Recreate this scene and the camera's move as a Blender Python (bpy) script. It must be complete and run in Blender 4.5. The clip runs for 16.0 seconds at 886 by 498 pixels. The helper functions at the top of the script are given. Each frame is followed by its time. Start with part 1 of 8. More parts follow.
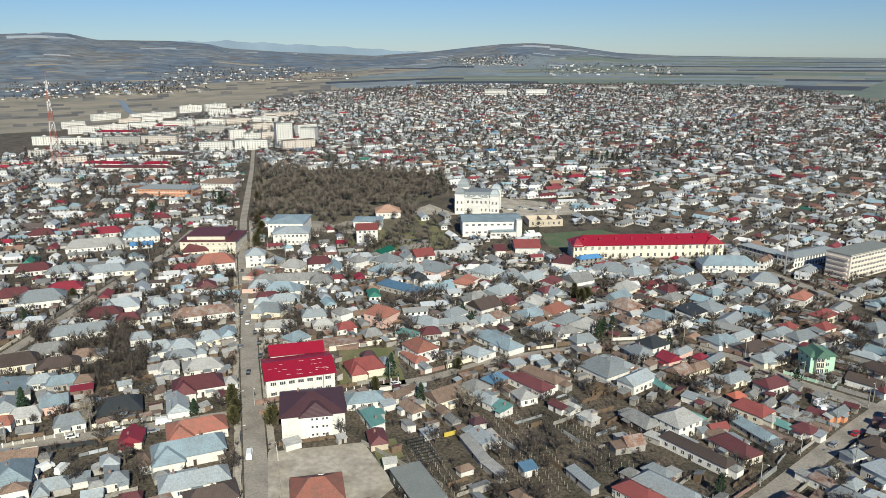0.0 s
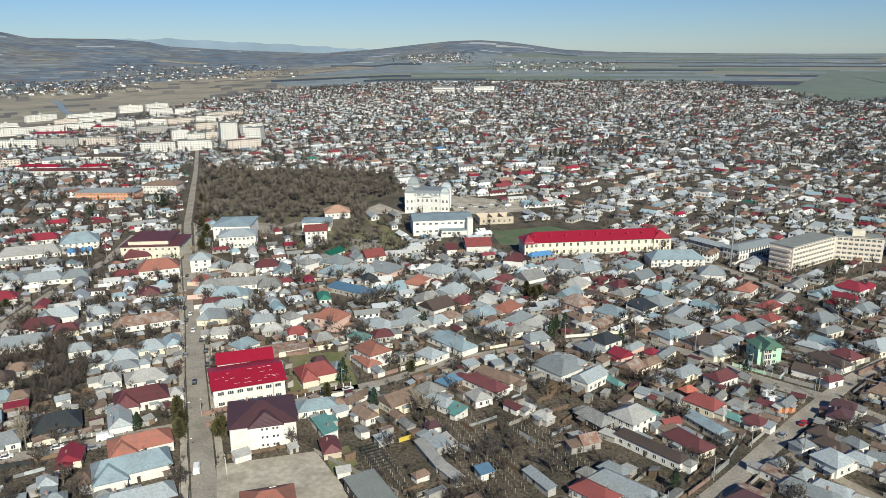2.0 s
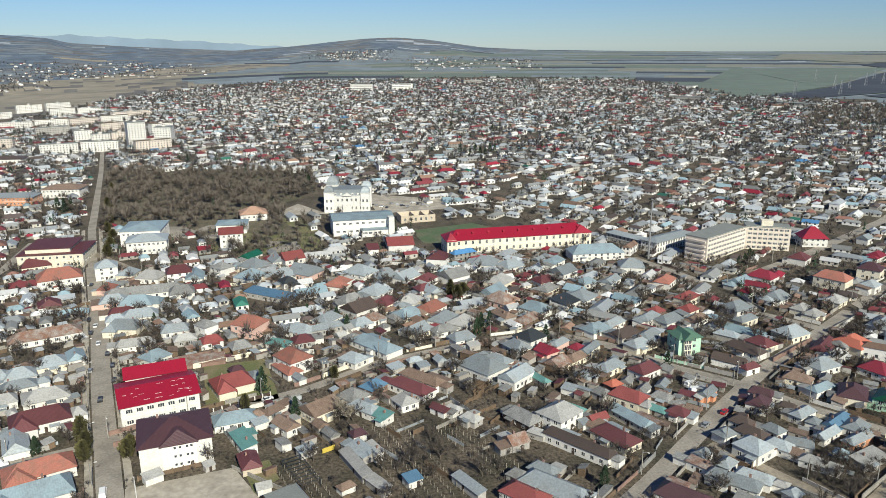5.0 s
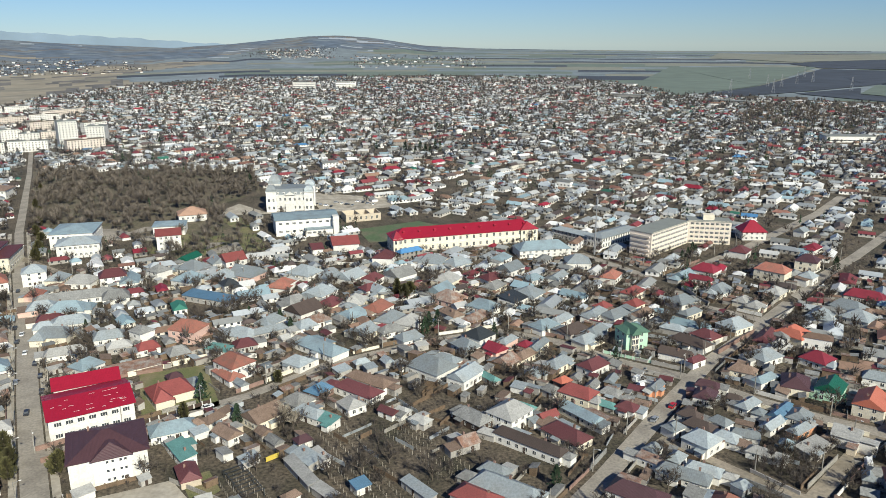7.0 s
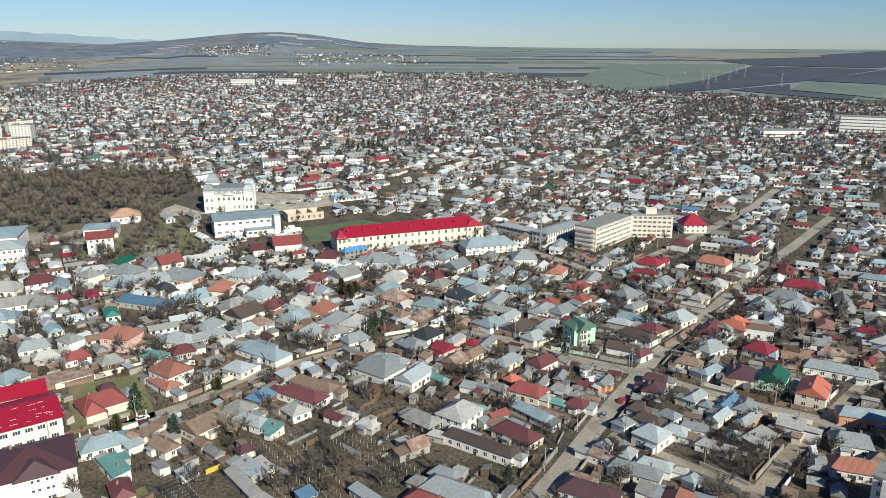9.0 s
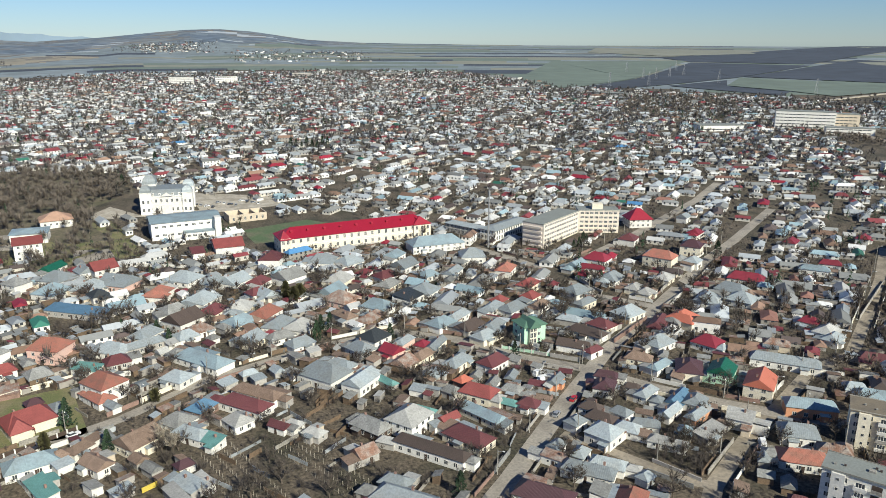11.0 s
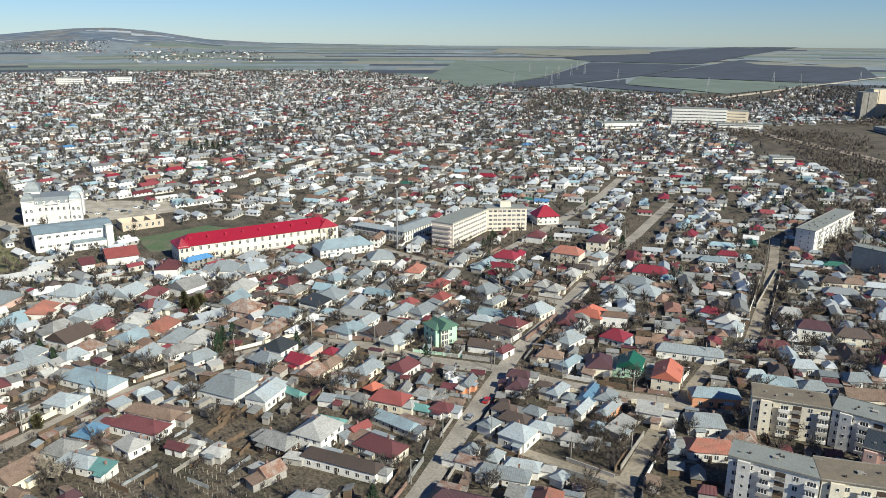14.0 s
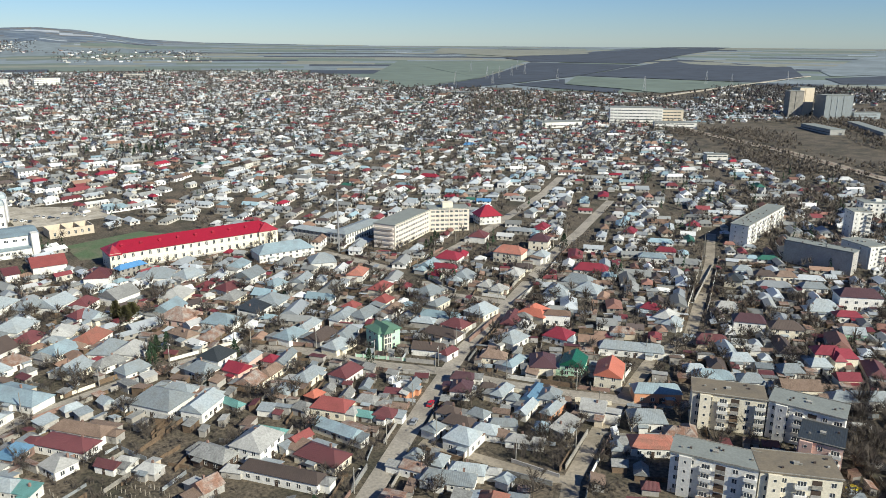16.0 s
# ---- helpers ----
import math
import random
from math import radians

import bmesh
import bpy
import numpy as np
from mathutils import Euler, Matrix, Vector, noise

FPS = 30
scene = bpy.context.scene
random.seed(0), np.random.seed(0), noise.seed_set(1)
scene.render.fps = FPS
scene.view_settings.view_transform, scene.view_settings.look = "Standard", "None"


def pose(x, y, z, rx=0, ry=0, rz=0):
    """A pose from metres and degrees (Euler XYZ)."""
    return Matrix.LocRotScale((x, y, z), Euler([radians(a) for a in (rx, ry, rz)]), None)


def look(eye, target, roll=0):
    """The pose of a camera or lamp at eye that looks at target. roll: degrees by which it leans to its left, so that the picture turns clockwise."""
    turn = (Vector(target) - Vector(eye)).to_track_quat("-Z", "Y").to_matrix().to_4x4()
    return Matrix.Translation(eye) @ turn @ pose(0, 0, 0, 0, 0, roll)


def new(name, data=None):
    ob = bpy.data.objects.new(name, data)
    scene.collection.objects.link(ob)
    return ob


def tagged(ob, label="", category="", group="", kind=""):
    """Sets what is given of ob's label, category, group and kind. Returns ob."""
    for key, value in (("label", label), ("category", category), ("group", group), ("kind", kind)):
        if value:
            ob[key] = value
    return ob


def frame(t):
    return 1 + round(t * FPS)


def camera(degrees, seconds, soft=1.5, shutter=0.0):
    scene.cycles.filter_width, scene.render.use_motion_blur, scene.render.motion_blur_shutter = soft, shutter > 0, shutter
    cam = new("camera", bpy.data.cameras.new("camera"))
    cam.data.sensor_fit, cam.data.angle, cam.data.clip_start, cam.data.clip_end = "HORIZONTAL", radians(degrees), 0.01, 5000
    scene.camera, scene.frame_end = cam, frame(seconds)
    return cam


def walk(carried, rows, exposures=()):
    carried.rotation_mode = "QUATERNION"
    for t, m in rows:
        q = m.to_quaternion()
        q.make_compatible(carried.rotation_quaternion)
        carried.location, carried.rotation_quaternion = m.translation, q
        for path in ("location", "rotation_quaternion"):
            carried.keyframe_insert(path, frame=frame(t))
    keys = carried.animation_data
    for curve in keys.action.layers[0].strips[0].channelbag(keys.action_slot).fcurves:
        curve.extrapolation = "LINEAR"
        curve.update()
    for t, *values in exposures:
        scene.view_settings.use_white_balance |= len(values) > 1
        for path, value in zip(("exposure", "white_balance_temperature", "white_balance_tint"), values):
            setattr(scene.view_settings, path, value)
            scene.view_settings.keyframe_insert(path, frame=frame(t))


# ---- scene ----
# camera: a drone some 125 m over the town, sliding ahead and turning right
cam = camera(62.0, 16.0, soft=0.7)
ROWS = [
    (0.0, -0.00, -0.00, 129.04, 0.00, -14.95, -0.18),
    (0.5, 0.05, 1.13, 129.11, -0.95, -15.03, -0.24),
    (1.0, 0.13, 2.27, 129.18, -1.92, -15.08, -0.30),
    (1.5, 0.21, 3.43, 129.21, -2.90, -15.13, -0.34),
    (2.0, 0.32, 4.61, 129.21, -3.91, -15.17, -0.38),
    (2.5, 0.46, 5.83, 129.15, -4.93, -15.21, -0.40),
    (3.0, 0.62, 7.08, 129.06, -5.96, -15.23, -0.40),
    (3.5, 0.81, 8.34, 128.92, -6.99, -15.26, -0.39),
    (4.0, 1.01, 9.61, 128.73, -8.03, -15.31, -0.39),
    (6.5, 2.62, 16.34, 126.49, -13.32, -15.44, -0.05),
    (7.0, 2.96, 17.83, 126.09, -14.41, -15.48, -0.02),
    (7.5, 3.32, 19.33, 125.70, -15.51, -15.51, 0.02),
    (8.0, 3.70, 20.85, 125.32, -16.63, -15.56, 0.06),
    (8.5, 4.10, 22.38, 124.96, -17.73, -15.62, 0.09),
    (9.0, 4.55, 23.91, 124.60, -18.83, -15.67, 0.12),
    (11.5, 8.18, 31.30, 123.14, -24.13, -15.85, 0.14),
    (12.0, 8.98, 32.36, 122.89, -25.32, -15.84, 0.17),
    (12.5, 9.78, 33.35, 122.65, -26.51, -15.84, 0.21),
    (13.0, 10.58, 34.25, 122.43, -27.71, -15.84, 0.25),
    (13.5, 11.39, 35.06, 122.24, -28.90, -15.82, 0.28),
    (14.0, 12.20, 35.77, 122.08, -30.09, -15.80, 0.30),
    (14.5, 13.02, 36.38, 121.96, -31.26, -15.77, 0.32),
    (15.0, 13.83, 36.93, 121.85, -32.40, -15.77, 0.33),
    (15.5, 14.61, 37.44, 121.78, -33.49, -15.76, 0.35),
    (16.0, 15.34, 37.96, 121.73, -34.51, -15.76, 0.35),
]
walk(cam, [(t, pose(x, y, z, 0, 0, yaw) @ pose(0, 0, 0, 90 + pitch) @ pose(0, 0, 0, 0, 0, roll))
           for t, x, y, z, yaw, pitch, roll in ROWS], [(0, 0.29, 6200, 9), (8, 0.42, 6200, 9), (16, 0.58, 6200, 9)])

# light: clear winter sun from behind the camera's right, thin haze in the sky
SUN_TO = Vector((0.25, -0.968, 0.0)).normalized()
SUN_UP = radians(34)
world = bpy.data.worlds.new("sky")
scene.world = world
world.use_nodes = True
wn = world.node_tree.nodes
sky = wn.new("ShaderNodeTexSky")
sky.sky_type, sky.sun_disc = "NISHITA", False
sky.sun_elevation, sky.sun_rotation = SUN_UP, math.atan2(SUN_TO.x, SUN_TO.y)
sky.altitude, sky.air_density, sky.dust_density, sky.ozone_density = 200, 1.0, 0.0, 3.0
tint = wn.new("ShaderNodeMix")  # thin winter haze: a little bluer than a clean sky
tint.data_type, tint.blend_type = "RGBA", "MULTIPLY"
tint.inputs[0].default_value, tint.inputs[7].default_value = 1.0, (0.725, 0.925, 1.26, 1)
world.node_tree.links.new(sky.outputs[0], tint.inputs[6])
world.node_tree.links.new(tint.outputs[2], wn["Background"].inputs[0])
wn["Background"].inputs[1].default_value = 0.051
sun = new("sun", bpy.data.lights.new("sun", "SUN"))
sun.data.energy, sun.data.angle, sun.data.color = 5.0, radians(0.53), (1.0, 0.945, 0.77)
sun.matrix_world = look((0, 0, 300), Vector((0, 0, 300)) - (SUN_TO * math.cos(SUN_UP) + Vector((0, 0, math.sin(SUN_UP)))))

# ---------- materials ----------
def surface(name, colour, rough=0.85, var=0.25, grain=3.0, stain=0.15, bump=0.0, metal=0.0, island=0.0, each=0.0,
            seam=0.0, seam_gap=0.6, second=None, blotch=0.08):
    """A procedural surface: two scales of noise on the colour, fine relief, and a shift from piece to piece."""
    m = bpy.data.materials.new(name)
    m.use_nodes = True
    nt = m.node_tree
    n, l = nt.nodes, nt.links
    bsdf = n["Principled BSDF"]
    bsdf.inputs["Roughness"].default_value, bsdf.inputs["Metallic"].default_value = rough, metal
    geo = n.new("ShaderNodeNewGeometry")
    fine, broad = n.new("ShaderNodeTexNoise"), n.new("ShaderNodeTexNoise")
    fine.inputs["Scale"].default_value, fine.inputs["Detail"].default_value = grain, 4
    broad.inputs["Scale"].default_value, broad.inputs["Detail"].default_value = stain, 5
    l.new(geo.outputs["Position"], fine.inputs["Vector"])
    l.new(geo.outputs["Position"], broad.inputs["Vector"])
    other = second or [c * 0.62 for c in colour]
    mix1 = n.new("ShaderNodeMix")
    mix1.data_type = "RGBA"
    mix1.inputs[6].default_value, mix1.inputs[7].default_value = (*colour, 1), (*other, 1)
    ramp = n.new("ShaderNodeMapRange")
    ramp.inputs[1].default_value, ramp.inputs[2].default_value = 0.5 - blotch, 0.5 + blotch * 2
    ramp.inputs[4].default_value = 1.0 if second else min(1.0, var * 2.2)
    l.new(broad.outputs[0], ramp.inputs[0])
    l.new(ramp.outputs[0], mix1.inputs[0])
    hsv = n.new("ShaderNodeHueSaturation")
    l.new(mix1.outputs[2], hsv.inputs["Color"])
    val = n.new("ShaderNodeMapRange")
    val.inputs[1].default_value, val.inputs[2].default_value = 0.3, 0.7
    val.inputs[3].default_value, val.inputs[4].default_value = 1 - var, 1 + var
    l.new(fine.outputs[0], val.inputs[0])
    last = val.outputs[0]
    for amount, socket in ((island, geo.outputs["Random Per Island"]), (each, None)):
        if amount:
            if socket is None:
                socket = n.new("ShaderNodeObjectInfo").outputs["Random"]
            r = n.new("ShaderNodeMapRange")
            r.inputs[3].default_value, r.inputs[4].default_value = 1 - amount, 1 + amount
            l.new(socket, r.inputs[0])
            mul = n.new("ShaderNodeMath")
            mul.operation = "MULTIPLY"
            l.new(last, mul.inputs[0])
            l.new(r.outputs[0], mul.inputs[1])
            last = mul.outputs[0]
    l.new(last, hsv.inputs["Value"])
    l.new(hsv.outputs[0], bsdf.inputs["Base Color"])
    if bump or seam:
        b = n.new("ShaderNodeBump")
        b.inputs["Strength"].default_value, b.inputs["Distance"].default_value = max(bump, seam), 0.08
        l.new(fine.outputs[0], b.inputs["Height"])
        if seam:
            tex, wave = n.new("ShaderNodeTexCoord"), n.new("ShaderNodeTexWave")
            wave.inputs["Scale"].default_value = 0.314 / seam_gap
            l.new(tex.outputs["Object"], wave.inputs["Vector"])
            power = n.new("ShaderNodeMath")
            power.operation = "POWER"
            power.inputs[1].default_value = 8
            l.new(wave.outputs["Fac"], power.inputs[0])
            l.new(power.outputs[0], b.inputs["Height"])
        l.new(b.outputs[0], bsdf.inputs["Normal"])
    return m


EARTH = surface("bare winter earth", (0.098, 0.078, 0.055), 0.95, 0.7, 0.9, 0.06, 0.8, second=(0.042, 0.038, 0.024))
LAWN = surface("dull winter grass", (0.12, 0.13, 0.05), 0.95, 0.3, 2.0, 0.12, 0.4, second=(0.19, 0.16, 0.09))
LITTER = surface("leaf-strewn dull grass", (0.125, 0.105, 0.072), 0.95, 0.35, 0.7, 0.05, 0.4, second=(0.085, 0.08, 0.045))
SPORT = surface("worn green pitch", (0.07, 0.11, 0.05), 0.95, 0.25, 1.0, 0.08, 0.2, second=(0.12, 0.12, 0.075))
ASPHALT = surface("worn grey asphalt", (0.30, 0.27, 0.225), 0.9, 0.2, 1.1, 0.11, 0.2, second=(0.215, 0.192, 0.16))
DIRT = surface("trodden dusty lane", (0.28, 0.24, 0.185), 0.95, 0.25, 0.8, 0.1, 0.3, second=(0.185, 0.158, 0.118))
PAVING = surface("pale concrete paving", (0.40, 0.36, 0.295), 0.9, 0.2, 0.5, 0.1, 0.2, second=(0.27, 0.24, 0.19))
CONCRETE = surface("weathered concrete", (0.29, 0.272, 0.238), 0.9, 0.3, 2.0, 0.2, 0.2, each=0.2)
WHITE = surface("white render", (0.67, 0.65, 0.60), 0.85, 0.12, 1.6, 0.35, 0.15, each=0.1)
CREAM = surface("cream render", (0.69, 0.63, 0.50), 0.85, 0.12, 2.0, 0.3, 0.1, each=0.08)
BEIGE = surface("beige render", (0.55, 0.47, 0.36), 0.85, 0.1, 2.0, 0.3, 0.1, each=0.12)
PALEWALL = surface("pinkish cream render", (0.60, 0.53, 0.46), 0.85, 0.08, 2.0, 0.3, 0.1, each=0.08)
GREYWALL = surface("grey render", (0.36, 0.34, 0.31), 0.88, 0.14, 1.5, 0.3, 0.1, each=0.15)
PINKWALL = surface("pink render", (0.62, 0.42, 0.35), 0.85, 0.08, 2.0, 0.3, 0.1)
GREENWALL = surface("mint green render", (0.42, 0.62, 0.46), 0.8, 0.08, 2.0, 0.3, 0.1)
ORANGEWALL = surface("orange render", (0.56, 0.27, 0.15), 0.85, 0.1, 2.0, 0.3, 0.1)
BRICK = surface("bare red brick", (0.24, 0.155, 0.125), 0.9, 0.3, 6.0, 0.5, 0.3, each=0.1)
ZINC = surface("weathered zinc sheet", (0.265, 0.298, 0.312), 0.6, 0.18, 1.5, 0.25, 0.1, 0.08, each=0.35, seam=0.5, seam_gap=0.6,
               second=(0.255, 0.275, 0.275))
BLUEZINC = surface("pale blue sheet", (0.235, 0.305, 0.335), 0.58, 0.14, 1.5, 0.2, 0.1, 0.05, each=0.15, seam=0.5, second=(0.2, 0.245, 0.265))
PALEROOF = surface("pale asbestos sheet", (0.36, 0.355, 0.335), 0.85, 0.18, 1.8, 0.3, 0.2, each=0.18, seam=0.5, seam_gap=0.3)
GREYROOF = surface("grey asbestos sheet", (0.215, 0.215, 0.205), 0.88, 0.25, 1.8, 0.3, 0.2, each=0.2, seam=0.5, seam_gap=0.3)
REDROOF = surface("bright red sheet", (0.27, 0.008, 0.026), 0.5, 0.08, 1.5, 0.3, 0.1, each=0.08, seam=0.5, seam_gap=0.5)
DARKRED = surface("wine red tile sheet", (0.125, 0.04, 0.042), 0.6, 0.15, 2.5, 0.3, 0.2, each=0.2, seam=0.6, seam_gap=0.35)
MAROON = surface("dark maroon tile sheet", (0.075, 0.035, 0.04), 0.55, 0.12, 2.5, 0.3, 0.2, seam=0.6, seam_gap=0.35)
TILE = surface("terracotta tile", (0.30, 0.115, 0.082), 0.85, 0.25, 4.0, 0.4, 0.4, each=0.25, seam=0.6, seam_gap=0.3, second=(0.23, 0.11, 0.08))
OLDTILE = surface("old brown clay tile", (0.2, 0.14, 0.105), 0.9, 0.35, 4.0, 0.5, 0.5, each=0.2, seam=0.6, seam_gap=0.3, second=(0.16, 0.11, 0.08))
ORANGEROOF = surface("orange tile sheet", (0.44, 0.135, 0.085), 0.6, 0.1, 3.0, 0.3, 0.2, seam=0.6, seam_gap=0.35)
BROWNROOF = surface("dark brown sheet", (0.075, 0.055, 0.045), 0.6, 0.15, 2.0, 0.3, 0.2, each=0.2, seam=0.5)
GREENROOF = surface("deep green sheet", (0.010, 0.095, 0.058), 0.5, 0.1, 2.0, 0.3, 0.1, seam=0.5)
BLACKROOF = surface("anthracite sheet", (0.035, 0.04, 0.042), 0.5, 0.1, 2.0, 0.3, 0.1, seam=0.5)
STEELBLUE = surface("blue sheet", (0.10, 0.19, 0.28), 0.5, 0.15, 2.0, 0.3, 0.1, each=0.1, seam=0.5)
TEAL = surface("faded green-blue sheet", (0.12, 0.26, 0.24), 0.6, 0.15, 2.0, 0.3, 0.1, seam=0.5)
RUST = surface("rusty sheet", (0.2, 0.11, 0.075), 0.8, 0.3, 2.0, 0.4, 0.2, each=0.15, seam=0.5, second=(0.3, 0.28, 0.25), blotch=0.12)
FELT = surface("brown roofing felt", (0.17, 0.14, 0.10), 0.9, 0.12, 1.5, 0.2, 0.2, second=(0.13, 0.11, 0.085))
GREYFELT = surface("grey-green roofing felt", (0.2, 0.215, 0.2), 0.9, 0.12, 1.5, 0.2, 0.2)
GLASS = surface("dark window glass", (0.055, 0.062, 0.07), 0.12, 0.05, 1.0)
GLASS.node_tree.nodes["Principled BSDF"].inputs["IOR"].default_value = 1.5
CURTAINED = surface("window glass with pale curtains", (0.10, 0.105, 0.11), 0.2, 0.1, 1.0, island=0.35)
FRAME = surface("white window frame", (0.7, 0.68, 0.63), 0.6, 0.05, 4.0)
WOOD = surface("weathered brown wood", (0.16, 0.11, 0.07), 0.85, 0.25, 4.0, 0.6, 0.2, each=0.25)
DARKWOOD = surface("dark stained wood", (0.06, 0.04, 0.03), 0.8, 0.2, 4.0, 0.6, 0.2)
YELLOW = surface("yellow painted board", (0.55, 0.42, 0.07), 0.7, 0.12, 3.0, 0.5)
BARK = surface("grey-brown bark", (0.11, 0.088, 0.068), 0.95, 0.25, 6.0, 0.8, 0.3, each=0.2)
TWIG = surface("bare brown twigs", (0.078, 0.064, 0.052), 0.95, 0.2, 3.0, 0.8, island=0.25, each=0.2)
PARKTWIG = surface("bare park twigs", (0.155, 0.13, 0.105), 0.95, 0.2, 3.0, 0.8, island=0.35)
TANROOF = surface("faded tan tile", (0.40, 0.25, 0.175), 0.85, 0.15, 3.0, 0.4, 0.2, seam=0.5, seam_gap=0.35)
GREYTWIG = surface("bare grey twigs", (0.09, 0.084, 0.08), 0.95, 0.2, 3.0, 0.8, island=0.25)
PALETWIG = surface("pale birch twigs", (0.30, 0.26, 0.2), 0.95, 0.2, 3.0, 0.8, island=0.2)
NEEDLE = surface("dark green needles", (0.022, 0.045, 0.02), 0.9, 0.3, 4.0, 0.8, island=0.3, each=0.2)
THUJA = surface("olive evergreen foliage", (0.075, 0.07, 0.025), 0.9, 0.3, 4.0, 0.8, island=0.3, each=0.2)
STEEL = surface("galvanised steel", (0.4, 0.4, 0.4), 0.5, 0.1, 4.0, metal=0.6)
MASTRED = surface("faded red mast paint", (0.36, 0.10, 0.07), 0.7, 0.1, 4.0)
MASTWHITE = surface("white mast paint", (0.7, 0.66, 0.62), 0.7, 0.1, 4.0)
RUBBER = surface("black rubber", (0.02, 0.02, 0.02), 0.9, 0.1, 4.0)
CARWHITE = surface("white car paint", (0.75, 0.75, 0.73), 0.3, 0.03, 4.0)
CARDARK = surface("dark car paint", (0.03, 0.032, 0.04), 0.3, 0.03, 4.0)
CARSILVER = surface("silver car paint", (0.4, 0.41, 0.42), 0.3, 0.03, 4.0, metal=0.4)
CARRED = surface("red car paint", (0.4, 0.02, 0.03), 0.3, 0.03, 4.0)
CARYELLOW = surface("yellow car paint", (0.6, 0.5, 0.03), 0.3, 0.03, 4.0)
MEADOW = surface("tan river meadow", (0.27, 0.235, 0.175), 0.95, 0.2, 0.02, 0.004, second=(0.19, 0.178, 0.14))
# distance haze is painted into the hillside's blue-grey base colours
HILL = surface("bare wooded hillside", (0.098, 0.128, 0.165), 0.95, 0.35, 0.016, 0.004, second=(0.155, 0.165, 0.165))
SCRUBLAND = surface("brown winter scrub", (0.115, 0.108, 0.10), 0.95, 0.3, 0.03, 0.006, second=(0.155, 0.145, 0.125))
# ridge colour is the blue of the haze before it
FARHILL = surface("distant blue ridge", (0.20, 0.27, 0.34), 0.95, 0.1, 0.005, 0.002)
SNOW = surface("snow patch", (0.34, 0.37, 0.40), 0.9, 0.1, 0.02, 0.005)
# field colours are greyed and blued to carry the distance haze
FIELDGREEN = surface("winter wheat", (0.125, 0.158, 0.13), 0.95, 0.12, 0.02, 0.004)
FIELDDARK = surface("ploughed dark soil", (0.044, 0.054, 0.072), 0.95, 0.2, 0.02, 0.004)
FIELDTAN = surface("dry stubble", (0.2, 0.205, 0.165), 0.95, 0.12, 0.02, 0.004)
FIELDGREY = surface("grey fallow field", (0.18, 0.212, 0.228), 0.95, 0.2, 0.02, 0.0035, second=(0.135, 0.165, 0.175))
WATER = surface("grey river water", (0.22, 0.25, 0.26), 0.4, 0.05, 0.05)
CRIMSON = surface("crimson tile sheet", (0.24, 0.062, 0.055), 0.7, 0.15, 3.0, 0.3, 0.2, each=0.15, seam=0.6, seam_gap=0.35)
HOUSERED = surface("dull red sheet", (0.2, 0.022, 0.036), 0.6, 0.12, 2.0, 0.3, 0.1, each=0.2, seam=0.5, seam_gap=0.45)
MOSSROOF = surface("faded moss green sheet", (0.085, 0.165, 0.115), 0.6, 0.12, 2.0, 0.3, 0.1, seam=0.5)
ROOFS = {"R": CRIMSON, "z": ZINC, "b": BLUEZINC, "p": PALEROOF, "g": GREYROOF, "r": HOUSERED, "d": DARKRED, "m": MAROON, "t": TILE, "o": OLDTILE,
         "O": ORANGEROOF, "n": BROWNROOF, "G": GREENROOF, "k": BLACKROOF, "B": STEELBLUE, "T": TEAL, "u": RUST}
WALLS = {"w": WHITE, "c": CREAM, "e": BEIGE, "g": GREYWALL, "p": PINKWALL, "n": GREENWALL, "o": ORANGEWALL, "k": BRICK, "d": DARKWOOD, "t": WOOD}


# the same kinds for the joined far houses, varied piece by piece
FAR_ROOFS = [surface("far zinc", (0.37, 0.395, 0.41), 0.6, 0.1, 0.8, 0.2, metal=0.2, island=0.4), surface("far pale sheet", (0.52, 0.52, 0.51), 0.85, 0.1, 0.8, 0.2, island=0.35),
             surface("far grey sheet", (0.20, 0.205, 0.20), 0.88, 0.1, 0.8, 0.2, island=0.4), surface("far pale blue sheet", (0.24, 0.33, 0.37), 0.6, 0.1, 0.8, 0.2, island=0.25),
             surface("far wine red", (0.17, 0.036, 0.042), 0.7, 0.1, 0.8, 0.2, island=0.35), surface("far red sheet", (0.24, 0.018, 0.035), 0.6, 0.1, 0.8, 0.2, island=0.25),
             surface("far terracotta", (0.22, 0.11, 0.085), 0.85, 0.15, 0.8, 0.2, island=0.3), surface("far old tile", (0.22, 0.14, 0.10), 0.9, 0.15, 0.8, 0.2, island=0.35),
             surface("far brown", (0.085, 0.065, 0.06), 0.8, 0.1, 0.8, 0.2, island=0.35), surface("far green sheet", (0.03, 0.14, 0.10), 0.7, 0.1, 0.8, 0.2, island=0.3),
             surface("far blue sheet", (0.06, 0.17, 0.33), 0.7, 0.1, 0.8, 0.2, island=0.3)]
ROOF_SHARE = [0.31, 0.17, 0.22, 0.05, 0.062, 0.018, 0.04, 0.06, 0.06, 0.006, 0.004]
FAR_WALLS = [surface("far white render", (0.74, 0.72, 0.68), 0.85, 0.08, 0.8, 0.2, island=0.12), surface("far cream render", (0.52, 0.49, 0.43), 0.85, 0.08, 0.8, 0.2, island=0.15),
             surface("far grey render", (0.30, 0.28, 0.25), 0.85, 0.1, 0.8, 0.2, island=0.2)]

